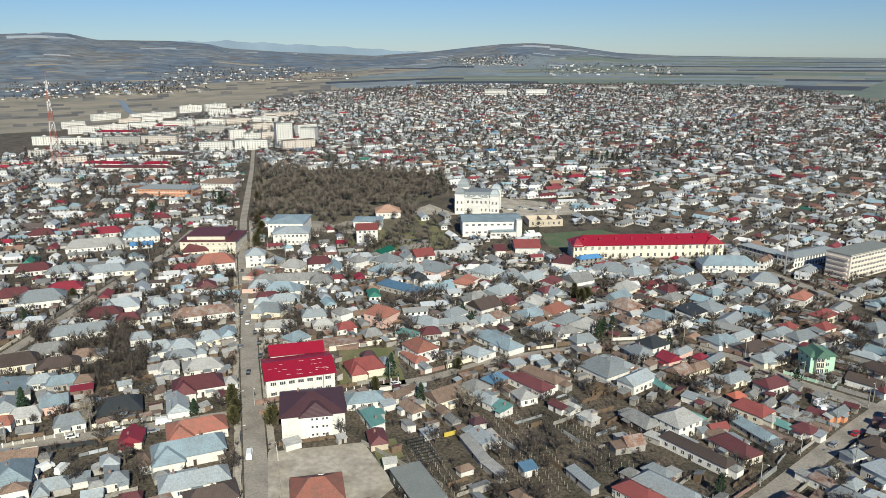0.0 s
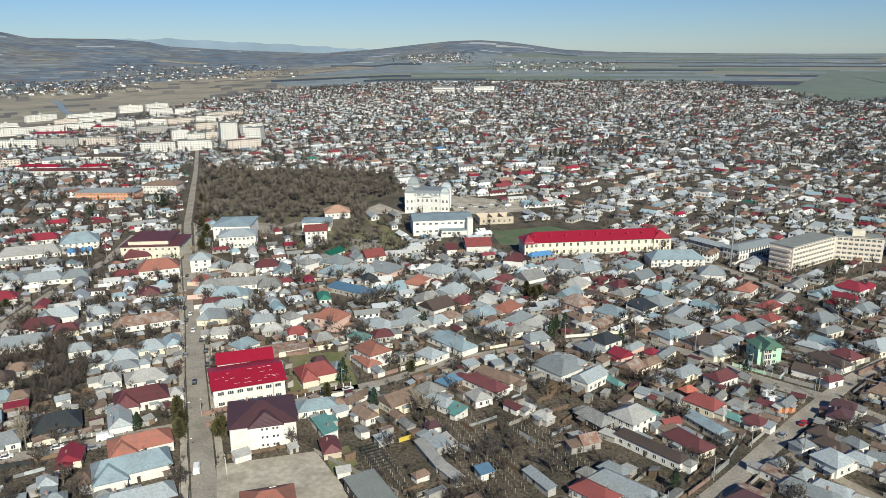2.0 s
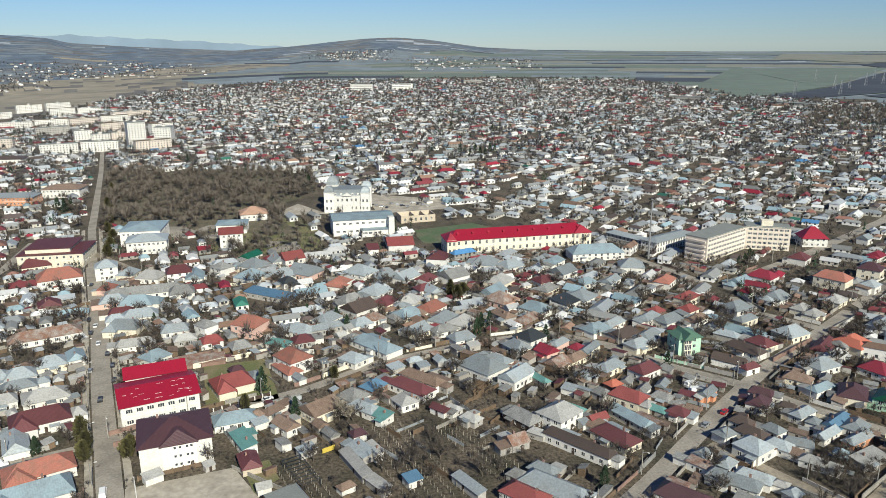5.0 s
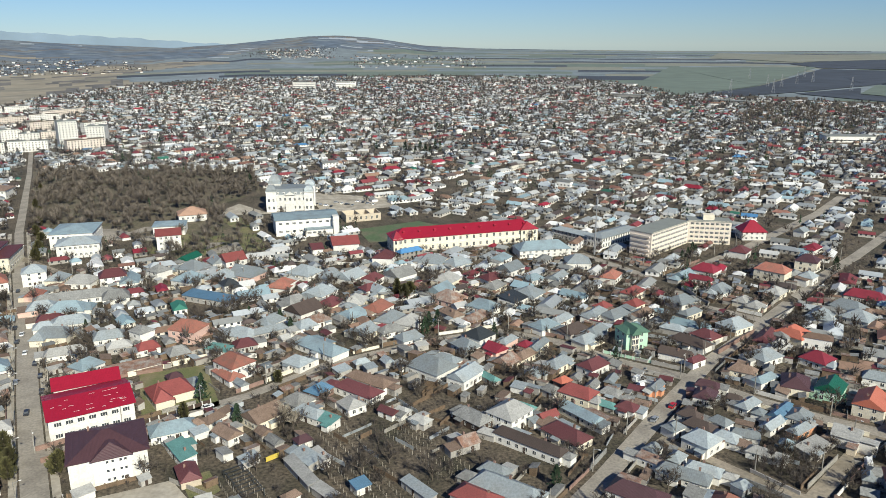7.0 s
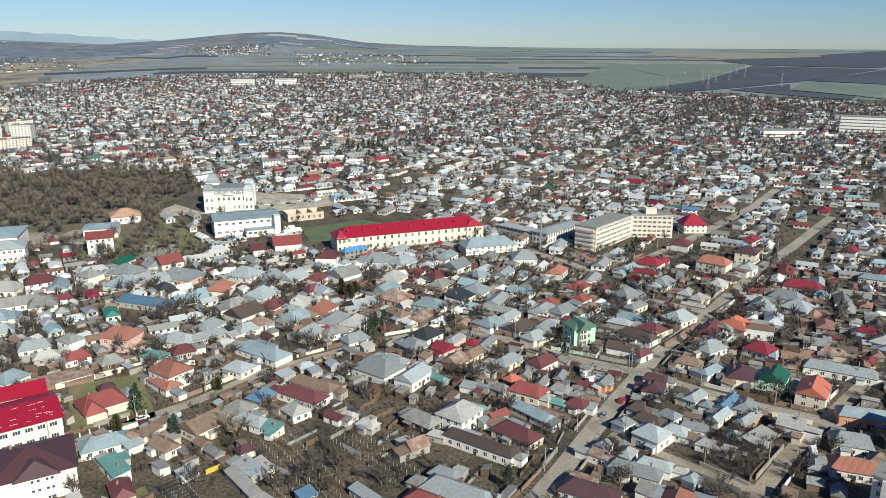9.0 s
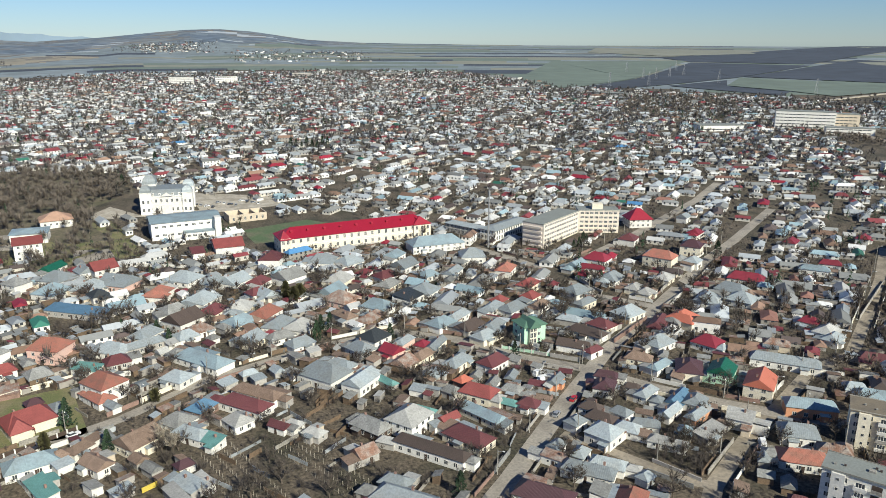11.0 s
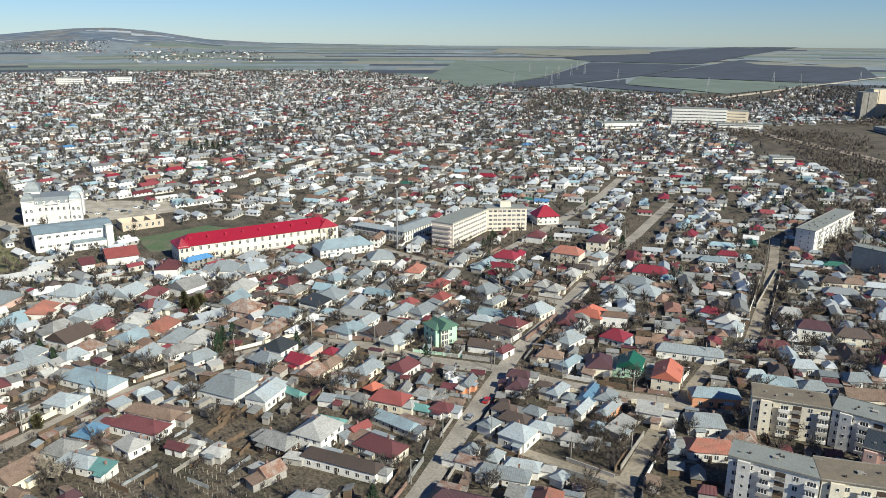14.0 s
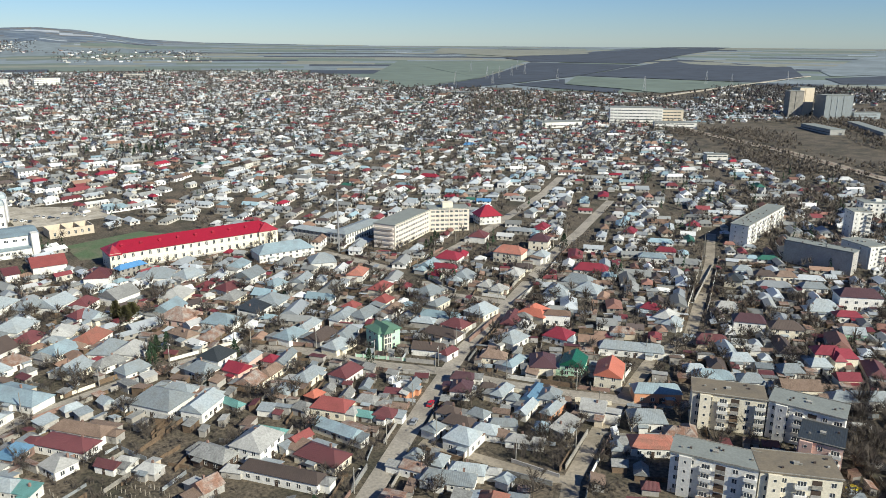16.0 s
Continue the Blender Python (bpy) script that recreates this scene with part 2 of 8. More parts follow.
# ---------- building kit ----------
def part(name, bm, material, parent=None, label="", smooth=False):
    """Link a bmesh as one mesh object, under a thing or a part."""
    me = bpy.data.meshes.new(name)
    bm.to_mesh(me)
    bm.free()
    for mm in material if isinstance(material, (list, tuple)) else [material]:
        me.materials.append(mm)
    ob = new(name, me)
    ob.parent = parent
    if smooth:
        me.shade_smooth()
    return tagged(ob, label)


def put(name, mesh, parent, m=None):
    """Link a shared mesh as an object under parent."""
    ob = new(name, mesh)
    ob.parent = parent
    if m is not None:
        ob.matrix_basis = m
    return ob


def thing(name, x, y, rot=0.0, label="", category="", group="", z=None, kind=""):
    z = terrain(x, y) if z is None else z
    ob = new(name)
    ob.empty_display_size = 0.5
    ob.matrix_basis = pose(x, y, z, 0, 0, rot)
    return tagged(ob, label, category, group, kind)


def box(bm, x0, x1, y0, y1, z0, z1, mi=0):
    v = [bm.verts.new((x, y, z)) for z in (z0, z1) for x, y in ((x0, y0), (x1, y0), (x1, y1), (x0, y1))]
    for f in ((3, 2, 1, 0), (4, 5, 6, 7), (0, 1, 5, 4), (1, 2, 6, 5), (2, 3, 7, 6), (3, 0, 4, 7)):
        bm.faces.new([v[i] for i in f]).material_index = mi
    return v


def boxes(*dims):
    bm = bmesh.new()
    for d in dims:
        box(bm, *d)
    return bm


def prism(bm, pts, z0, z1, mi=0):
    """An upright prism on a polygon that runs anticlockwise."""
    lo, hi = [bm.verts.new((x, y, z0)) for x, y in pts], [bm.verts.new((x, y, z1)) for x, y in pts]
    bm.faces.new(lo[::-1]).material_index = mi
    bm.faces.new(hi).material_index = mi
    for i in range(len(pts)):
        j = (i + 1) % len(pts)
        bm.faces.new((lo[i], lo[j], hi[j], hi[i])).material_index = mi


def tube(bm, a, b, ra, rb, sides=6, mi=0):
    a, b = Vector(a), Vector(b)
    q = (b - a).to_track_quat("Z", "Y")
    ring = [[bm.verts.new(p + q @ Vector((r * math.cos(2 * math.pi * k / sides), r * math.sin(2 * math.pi * k / sides), 0))) for k in range(sides)]
            for p, r in ((a, ra), (b, rb))]
    for k in range(sides):
        j = (k + 1) % sides
        bm.faces.new((ring[0][k], ring[0][j], ring[1][j], ring[1][k])).material_index = mi
    bm.faces.new(ring[0][::-1]).material_index = mi
    bm.faces.new(ring[1]).material_index = mi


def roof_shell(bm, w, d, z, rise, hip, over=0.45, thick=0.16, mi=0):
    """A pitched roof with thickness over a w by d plan, ridge along x. hip: how far the ridge ends stand in from the ends."""
    x, y = w / 2 + over, d / 2 + over
    r = max(w / 2 - hip, 0.02) if hip else x
    drop = rise * over / (d / 2)
    eave = [(-x, -y), (x, -y), (x, y), (-x, y)]
    top = [bm.verts.new((a, b, z - drop + thick)) for a, b in eave]
    low = [bm.verts.new((a, b, z - drop)) for a, b in eave]
    ridge = [bm.verts.new((s * r, 0, z + rise + thick)) for s in (-1, 1)]
    faces = [(top[0], top[1], ridge[1], ridge[0]), (top[2], top[3], ridge[0], ridge[1]), (top[1], top[2], ridge[1]), (top[3], top[0], ridge[0])]
    for k in range(4):
        j = (k + 1) % 4
        faces.append((low[k], low[j], top[j], top[k]))
    faces.append(tuple(low[::-1]))
    for f in faces:
        bm.faces.new(f).material_index = mi


def mono_shell(bm, w, d, z, rise, over=0.3, thick=0.14, mi=0):
    """A single pitch that rises towards +y."""
    x, y = w / 2 + over, d / 2 + over
    lo = [bm.verts.new(p) for p in ((-x, -y, z), (x, -y, z), (x, y, z + rise), (-x, y, z + rise))]
    hi = [bm.verts.new(v.co + Vector((0, 0, thick))) for v in lo]
    bm.faces.new(lo[::-1]).material_index = mi
    bm.faces.new(hi).material_index = mi
    for k in range(4):
        j = (k + 1) % 4
        bm.faces.new((lo[k], lo[j], hi[j], hi[k])).material_index = mi


def shared(name, bm, *materials):
    me = bpy.data.meshes.new(name)
    bm.to_mesh(me)
    bm.free()
    for mm in materials:
        me.materials.append(mm)
    return me


def window_mesh(name, w, h, cols=2):
    """A window for a wall that faces -y: one frame, proud of the wall, with panes set back in it."""
    bm = bmesh.new()
    front = [[bm.verts.new((-w / 2 + w * k / cols, -0.06, z)) for k in range(cols + 1)] for z in (-h / 2, h / 2)]
    back = [bm.verts.new((x, 0.04, z)) for x, z in ((-w / 2, -h / 2), (w / 2, -h / 2), (w / 2, h / 2), (-w / 2, h / 2))]
    panes = [bm.faces.new((front[0][k], front[0][k + 1], front[1][k + 1], front[1][k])) for k in range(cols)]
    bm.faces.new((back[0], back[1], *front[0][::-1]))
    bm.faces.new((back[2], back[3], *front[1]))
    bm.faces.new((back[3], back[0], front[0][0], front[1][0]))
    bm.faces.new((back[1], back[2], front[1][-1], front[0][-1]))
    bmesh.ops.recalc_face_normals(bm, faces=bm.faces[:])
    for f in panes:
        f.material_index = 1
    rim = bmesh.ops.inset_individual(bm, faces=panes, thickness=0.09, depth=-0.035)["faces"]
    for f in rim:
        f.material_index = 0
    return shared(name, bm, FRAME, GLASS)


WINDOW = window_mesh("window", 1.3, 1.4)
WIDE = window_mesh("wide_window", 2.2, 1.4, 3)
TALL = window_mesh("tall_window", 1.4, 2.3)
SMALL = window_mesh("small_window", 0.8, 0.9, 1)


def door_mesh():
    bm = bmesh.new()
    box(bm, -0.5, 0.5, -0.05, 0.02, 0, 2.05)
    bm.normal_update()
    bmesh.ops.inset_individual(bm, faces=[f for f in bm.faces if f.normal.y < -0.9], thickness=0.12, depth=-0.02)
    return shared("door", bm, DARKWOOD)


DOOR = door_mesh()


def chimney_mesh():
    bm = boxes((-0.3, 0.3, -0.3, 0.3, -1.2, 1.0))
    bm.normal_update()
    top = [f for f in bm.faces if f.normal.z > 0.9]
    bmesh.ops.inset_individual(bm, faces=top, thickness=0.1, depth=0.0)
    bmesh.ops.inset_individual(bm, faces=top, thickness=0.01, depth=-0.3)
    return shared("chimney", bm, BRICK)


CHIMNEY = chimney_mesh()


def row_of(parent, mesh, name, side, w, d, count, z, margin=1.2):
    """count windows in a row on a side (0: -y, 1: +x, 2: +y, 3: -x) of a w by d plan."""
    length = w if side in (0, 2) else d
    for k in range(count):
        a = (k + 0.5) / count * (length - 2 * margin + 0.6) - (length - 2 * margin + 0.6) / 2
        if side == 0:
            m = pose(a, -d / 2, z)
        elif side == 1:
            m = pose(w / 2, a, z, 0, 0, 90)
        elif side == 2:
            m = pose(-a, d / 2, z, 0, 0, 180)
        else:
            m = pose(-w / 2, -a, z, 0, 0, -90)
        put(name, mesh, parent, m)


def join(bm, other, m):
    """Add another bmesh, moved by m, and free it."""
    moved = [bm.verts.new(m @ v.co) for v in other.verts]
    other.verts.index_update()
    for f in other.faces:
        bm.faces.new([moved[v.index] for v in f.verts]).material_index = f.material_index
    other.free()


def gable_wall(bm, w, d, z, rise, mi=0):
    for s in (-1, 1):
        x = s * w / 2
        a, b, c = bm.verts.new((x, -d / 2, z)), bm.verts.new((x, d / 2, z)), bm.verts.new((x, 0, z + rise - 0.02))
        x2 = x - s * 0.3
        e, f, g = bm.verts.new((x2, -d / 2, z)), bm.verts.new((x2, d / 2, z)), bm.verts.new((x2, 0, z + rise - 0.02))
        for t in ((a, b, c), (e, g, f), (a, c, g, e), (b, f, g, c)):
            bm.faces.new(t).material_index = mi


ROOFWORD = {"R": "crimson tile", "z": "grey zinc", "b": "pale blue sheet", "p": "pale corrugated", "g": "grey corrugated", "r": "bright red sheet", "d": "wine red",
            "m": "dark maroon", "t": "terracotta tile", "o": "old brown tile", "O": "bright orange tile", "n": "dark brown", "G": "deep green",
            "k": "anthracite", "B": "blue sheet", "T": "faded green-blue sheet", "u": "rusty sheet"}
WALLWORD = {"w": "white", "c": "cream", "e": "beige", "g": "grey", "p": "pink", "n": "mint green", "o": "orange", "k": "bare brick", "d": "dark wood", "t": "weathered wood"}


def house(x, y, w, d, rot, roof="z", wall="w", shape="h", eave=3.0, rise=None, plain=False):
    """A one- or two-storey town house. shape: h hipped, g gabled, m single pitch, x hipped with a cross wing."""
    rng = random.Random(int(x * 131 + y * 17))
    if d > w:
        w, d, rot = d, w, rot + 90
    rise = rise or d * (0.27 if shape != "m" else 0.12) + 0.3
    shed = max(w, d) < 6.5 or eave < 2.5
    storeys = "two-storey" if eave > 4.6 else "single-storey"
    form = {"h": "hipped", "g": "gabled", "m": "lean-to", "x": "winged hipped"}[shape]
    if shed:
        label = f"small {WALLWORD[wall]} outbuilding under a {form} {ROOFWORD[roof]} roof"
    else:
        label = f"{storeys} {WALLWORD[wall]} house under a {form} {ROOFWORD[roof]} roof"
    ob = thing("outbuilding" if shed else "house", x, y, rot, label, "shed" if shed else "house", "town houses" if not shed else "outbuildings")
    bm = boxes((-w / 2, w / 2, -d / 2, d / 2, -0.3, eave))
    if shape == "g":
        gable_wall(bm, w, d, eave, rise)
    if shape == "m":
        box(bm, -w / 2, w / 2, d / 2 - 0.3, d / 2, eave, eave + rise * 0.9)
    wing = 0
    if shape == "x":
        wing = w * 0.42
        box(bm, -w / 2 + 0.02, -w / 2 + wing, -d / 2 - 2.4, -d / 2 + 0.1, -0.3, eave)
    part("wall", bm, WALLS[wall], ob)
    bm = bmesh.new()
    if shape == "m":
        mono_shell(bm, w, d, eave, rise)
    else:
        roof_shell(bm, w, d, eave, rise, 0 if shape == "g" else min(d / 2, w / 2 - 0.1) * rng.uniform(0.5, 0.95), 0.35)
    cap = part("roof", bm, ROOFS[roof], ob)
    if not shed and rng.random() < (0.45 if plain else 0.85):
        # a lower lean-to built on behind
        aw, ad, ah = w * rng.uniform(0.3, 0.6), rng.uniform(2.2, 3.6), min(eave, 2.9) - 0.5
        ax = rng.choice((-1, 1)) * (w - aw) / 2
        bm = boxes((ax - aw / 2, ax + aw / 2, d / 2 - 0.05, d / 2 + ad, -0.3, ah))
        lid = bmesh.new()
        mono_shell(lid, aw, ad + 0.2, ah, -0.6 if eave < 4 else -0.3, mi=1)
        join(bm, lid, pose(ax, d / 2 + ad / 2, 0.5))
        part("annex", bm, (WALLS[rng.choice((wall, "g", "k", "e"))], ROOFS[rng.choice((roof, "z", "p", "g", "u"))]), ob)
    if not shed and eave < 4.2 and rng.random() < 0.5:
        # a lower range that carries the house on at one end
        s_, rl, rd = rng.choice((-1, 1)), rng.uniform(2.8, 5.2), d * rng.uniform(0.55, 0.8)
        rh = eave - rng.uniform(0.3, 0.6)
        y0 = rng.choice((-1, 1)) * (d - rd) * 0.4
        bm = boxes((s_ * w / 2 if s_ > 0 else -w / 2 - rl, w / 2 + rl if s_ > 0 else -w / 2, y0 - rd / 2, y0 + rd / 2, -0.3, rh))
        lid = bmesh.new()
        if rng.random() < 0.5:
            mono_shell(lid, rl, rd, rh, 0.7, mi=1)
        else:
            roof_shell(lid, rl, rd, rh, rd * 0.24, rd * 0.3, 0.3, mi=1)
        join(bm, lid, pose(s_ * (w + rl) / 2, y0, 0))
        part("side_range", bm, (WALLS[rng.choice((wall, wall, "g", "w"))], ROOFS[rng.choice((roof, "z", "p", "g", "o"))]), ob)
    if not plain and not shed and rng.random() < 0.5:
        # a glazed porch or low bay on the street side
        px = rng.uniform(-0.3, 0.3) * w
        bm = boxes((px - 1.4, px + 1.4, -d / 2 - 1.3, -d / 2, -0.3, 2.3))
        lid = bmesh.new()
        mono_shell(lid, 2.8, 1.5, 2.3, 0.35, mi=1)
        join(bm, lid, pose(px, -d / 2 - 0.7, 0))
        part("porch", bm, (WALLS[wall], ROOFS[rng.choice((roof, "z"))]), ob)
    if wing:
        bm = bmesh.new()
        roof_shell(bm, d * 0.6 + 4.8, wing, eave, rise * 0.8, wing * 0.5)
        r = part("roof", bm, ROOFS[roof], ob)
        r.matrix_basis = pose(-w / 2 + wing / 2, -d / 2 - 2.4 + (d * 0.6 + 4.8) / 2 - 0.0, 0.02, 0, 0, 90)
    if shed:
        if not plain:
            put("door", DOOR, ob, pose(rng.uniform(-0.2, 0.2) * w, -d / 2, 0))
        return ob
    levels = [1.55] if eave < 4.6 else [1.5, 4.3] if eave < 7.5 else [1.5, 4.3, 7.1]
    for zz in levels:
        for side in (0,) if plain or math.hypot(x, y) > 310 else (0, 3 if math.sin(radians(rot)) > 0 else 1):
            length = w if side in (0, 2) else d
            n = max(1, int((length - 1.0) / (3.0 if math.hypot(x, y) < 280 else 3.7)))
            if side == 0 and wing:
                continue
            row_of(ob, WINDOW if zz > 2 or eave > 2.8 else SMALL, "window", side, w, d, n, min(zz, eave - 1.0))
    put("door", DOOR, ob, pose(rng.choice((-1, 1)) * w * 0.04 + w * 0.02, -d / 2 - 0.02, 0))
    for k in range(1):
        put("chimney", CHIMNEY, cap, pose(rng.uniform(-0.3, 0.3) * w, rng.uniform(0.05, 0.25) * d, eave + rise * 0.75))
    return ob

# ---------- ground, streets ----------
LAND_AZ = [-180, -60, -28, -22, -15, -8, 0, 11, 180]
LAND = {
    430: [0] * 9,
    1000: [11, 0, 0, 2, 4, 8, 11, 11, 11],
    2300: [37, 0, 0, 4, 12, 25, 37, 37, 37],
    3300: [63, 66, 66, 58, 50, 54, 63, 63, 63],
}
RIDGE_AZ = [-180, -60, -30, -27.3, -26, -24.3, -22, -19.6, -17, -15.8, -12, -8, -5, -3.5, -1, 2.4, 4.5, 6.6, 9, 13, 17, 22, 30, 45, 64, 80, 180]
RIDGE = [93, 225, 232, 243, 238, 204, 201, 199, 182, 156, 134, 119, 108, 118, 131, 161, 177, 183, 170, 121, 104, 97, 91, 90, 93, 93, 93]


def terrain(x, y):
    """Height of the land: level under the near town, a slow rise to the plain, a river meadow and hills to the north-west."""
    r, a = math.hypot(x, y), math.degrees(math.atan2(x, y))
    if r <= 430:
        return 0.0
    knots = [(k, float(np.interp(a, LAND_AZ, LAND[k]))) for k in LAND] + [(4850, float(np.interp(a, RIDGE_AZ, RIDGE)))]
    return float(np.interp(r, [k for k, _ in knots], [v for _, v in knots]))


def ground():
    bm = bmesh.new()
    radii = [0] + [40 * k for k in range(1, 21)] + [800 * 1.04 ** k for k in range(1, 30)]
    radii = [r for r in radii if r < 2400] + [2400 + 49 * k for k in range(51)]
    count = 900
    rings = [[bm.verts.new((0, 0, 0))]]
    for r in radii[1:]:
        ring = []
        for k in range(count):
            t = 2 * math.pi * k / count
            x, y = r * math.sin(t), r * math.cos(t)
            rough = 0.0
            if r > 2600:
                # low folds and gullies on the hills
                a = math.degrees(t) - (360 if t > math.pi else 0)
                rough = min(1.0, (r - 2600) / 900) * (3.5 * math.sin(a * 1.1 + r / 520) + 1.5 * math.sin(a * 2.3 - r / 290)) * (1.0 if a < 12 else 0.2)
            ring.append(bm.verts.new((x, y, terrain(x, y) + (rough if r < 4750 else 0))))
        rings.append(ring)
    chance = random.Random(5)
    for i in range(1, len(rings)):
        cells = [chance.random() for _ in range(700)]
        for k in range(count):
            j = (k + 1) % count
            a = 360 * (k + 0.5) / count
            a = a - 360 if a > 180 else a
            r = (radii[i - 1] + radii[i]) / 2
            if i == 1:
                f = bm.faces.new((rings[0][0], rings[1][j], rings[1][k]))
            else:
                f = bm.faces.new((rings[i - 1][k], rings[i - 1][j], rings[i][j], rings[i][k]))
            mi = 0
            edge = float(np.interp(a, [-62, -30, -18, -12.6, -8, 1, 12, 23.6, 31.5, 47, 57, 67], [1150, 1420, 1640, 1990, 2166, 2230, 2300, 2235, 1740, 1580, 1930, 1840]))
            if r > edge:
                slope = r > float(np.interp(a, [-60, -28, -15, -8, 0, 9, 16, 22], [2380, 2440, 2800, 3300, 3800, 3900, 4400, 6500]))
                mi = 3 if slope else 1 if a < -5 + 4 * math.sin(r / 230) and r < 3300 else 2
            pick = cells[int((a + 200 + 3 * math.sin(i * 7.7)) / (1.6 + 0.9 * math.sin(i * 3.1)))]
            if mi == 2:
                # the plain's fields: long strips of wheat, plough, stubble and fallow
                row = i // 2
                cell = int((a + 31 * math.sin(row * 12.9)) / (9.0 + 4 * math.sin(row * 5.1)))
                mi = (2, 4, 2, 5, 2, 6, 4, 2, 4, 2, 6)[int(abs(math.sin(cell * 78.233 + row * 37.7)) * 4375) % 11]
            elif mi == 3 and pick < 0.16:
                # clearings, stubble and vineyards among the woods
                mi = 1 if pick < 0.05 and r < 3800 else 8 if pick < 0.10 else 2
            elif mi == 1 and pick < 0.3:
                mi = 8
            if mi in (2, 3, 6, 8) and r > 2700 and (5.4 + 0.6 * math.sin(i) < a < 8.0 and 4560 < r < 4700 or 8.0 < a < 10.6 + math.sin(3 * i) and 4420 < r < 4490
                                           or -29.5 < a < -26.6 + math.sin(2 * i) and 4560 < r < 4720 or pick > 0.985 and r > 3300):
                mi = 7
            f.material_index = mi
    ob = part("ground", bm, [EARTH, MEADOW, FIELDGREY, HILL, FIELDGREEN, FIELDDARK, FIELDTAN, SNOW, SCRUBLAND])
    return tagged(ob, "flat brown winter earth of the town, with tan meadow and haze-tinted grey fields beyond", "ground", kind="structure")


ground()


def strip(name, pts, width, material, z=0.05, label="", category="road", lift=0.25):
    """A street along a line of points, as a slab with edges."""
    bm = bmesh.new()
    rows = []
    dense = [pts[0]]
    for a, b in zip(pts, pts[1:]):
        n = max(1, round(math.hypot(b[0] - a[0], b[1] - a[1]) / 25))
        dense += [(a[0] + (b[0] - a[0]) * k / n, a[1] + (b[1] - a[1]) * k / n) for k in range(1, n + 1)]
    pts = dense
    for i, p in enumerate(pts):
        p = Vector(p)
        a = Vector(pts[max(i - 1, 0)])
        b = Vector(pts[min(i + 1, len(pts) - 1)])
        t = (b - a).normalized()
        n = Vector((-t.y, t.x)) * width / 2
        base = terrain(*p)
        rows.append([bm.verts.new((*(p + n), base + z)), bm.verts.new((*(p - n), base + z)), bm.verts.new((*(p - n), base + z - lift)), bm.verts.new((*(p + n), base + z - lift))])
    for a, b in zip(rows, rows[1:]):
        for k in range(4):
            j = (k + 1) % 4
            bm.faces.new((a[k], a[j], b[j], b[k]))
    bmesh.ops.recalc_face_normals(bm, faces=bm.faces[:])
    return tagged(part(name, bm, material), label, category, kind="structure")


MAIN = [(-28.2, 90.7), (-56.6, 197.7), (-84.0, 296.1), (-98.6, 352.3), (-131.8, 469.9), (-157.5, 567.8), (-212.9, 819), (-254.3, 994)]
CROSS = [(-230.4, 198.5), (-145.9, 224.6), (-119.3, 233.0), (-73.5, 249.1)]
LANE_B = [(-73.5, 249.1), (-37.0, 265.9), (-4.9, 278.5), (25.2, 298.4), (70.4, 312.8), (105.1, 316.8)]
S1 = [(105.1, 316.8), (126.9, 297.7), (144.4, 270.2), (162.8, 250.8), (175.9, 228.4), (189.6, 210.0), (201.6, 196.8), (217.2, 181.3), (233.6, 166.9)]
S2 = [(54.1, 160.7), (98.2, 195.2), (142.9, 233.2), (179.5, 262.8), (219.1, 288.0), (308.2, 347.8), (351.0, 371.8), (439.0, 425.8)]
LEFT = [(-205.6, 237.9), (-194.6, 301.0), (-191.9, 344.6), (-189.8, 410.7), (-183.1, 474.5), (-187.0, 537.0)]
MID = [(-139.8, 501.8), (-94.0, 443.1), (-44.9, 419.3), (-8.0, 419.6), (28.3, 408.0)]
HOSP = [(156.8, 433.5), (195.9, 422.1), (216.7, 364.4), (294.0, 403.3), (410.0, 471.7), (471.1, 515.6)]
FRONT = [(216.7, 364.4), (213.8, 324.5), (231.7, 297.8)]
S3 = [(140.6, 160.6), (152.1, 170.5), (170.0, 180.8), (187.3, 190.8), (205.5, 198.3), (234.7, 212.5), (254.4, 218.2), (270.5, 221.3), (310.3, 246.1), (369.5, 284.2), (422.7, 322.0)]
LANE_T = [(127.2, 212.5), (132.7, 203.0), (141.7, 185.2), (147.4, 174.3), (151.8, 170.7)]
STREETS = [(MAIN, 7.6), (CROSS, 6.5), (LANE_B, 5.0), (S1, 6.5), (S2, 6.5), (S3, 5.2), (LANE_T, 4.2), (LEFT, 6.0), (MID, 5.0), (HOSP, 7.0), (FRONT, 6.0)]
strip("road_north", MAIN[4:], 5.4, ASPHALT, 0.054, "worn asphalt street running north past the park")
strip("road_main", MAIN[:5], 7.6, ASPHALT, 0.06, "long straight worn grey asphalt main street")
strip("road_cross", CROSS, 6.5, ASPHALT, 0.055, "worn asphalt side street between low fences")
strip("road_lane", LANE_B, 5.0, ASPHALT, 0.05, "narrow worn asphalt lane behind gardens")
strip("road_fence", S1, 6.5, ASPHALT, 0.058, "worn asphalt street along a mint green fence")
strip("road_slant", S2, 6.5, ASPHALT, 0.052, "worn asphalt street between houses and poles")
strip("road_garden", LANE_T, 4.2, DIRT, 0.064, "dusty lane round an overgrown garden")
strip("road_block", S3, 5.2, DIRT, 0.056, "dusty pale lane towards the apartment blocks")


def offset(pts, dist):
    out = []
    for i, p in enumerate(pts):
        a, b = Vector(pts[max(i - 1, 0)]), Vector(pts[min(i + 1, len(pts) - 1)])
        t = (b - a).normalized()
        out.append((p[0] - t.y * dist, p[1] + t.x * dist))
    return out


strip("pavement_west", offset(MAIN[:6], 5.6), 2.4, PAVING, 0.16, "pale concrete footway beside the main street", "pavement")
strip("pavement_east", offset(MAIN[:6], -5.6), 2.4, PAVING, 0.16, "pale concrete footway beside the main street", "pavement")
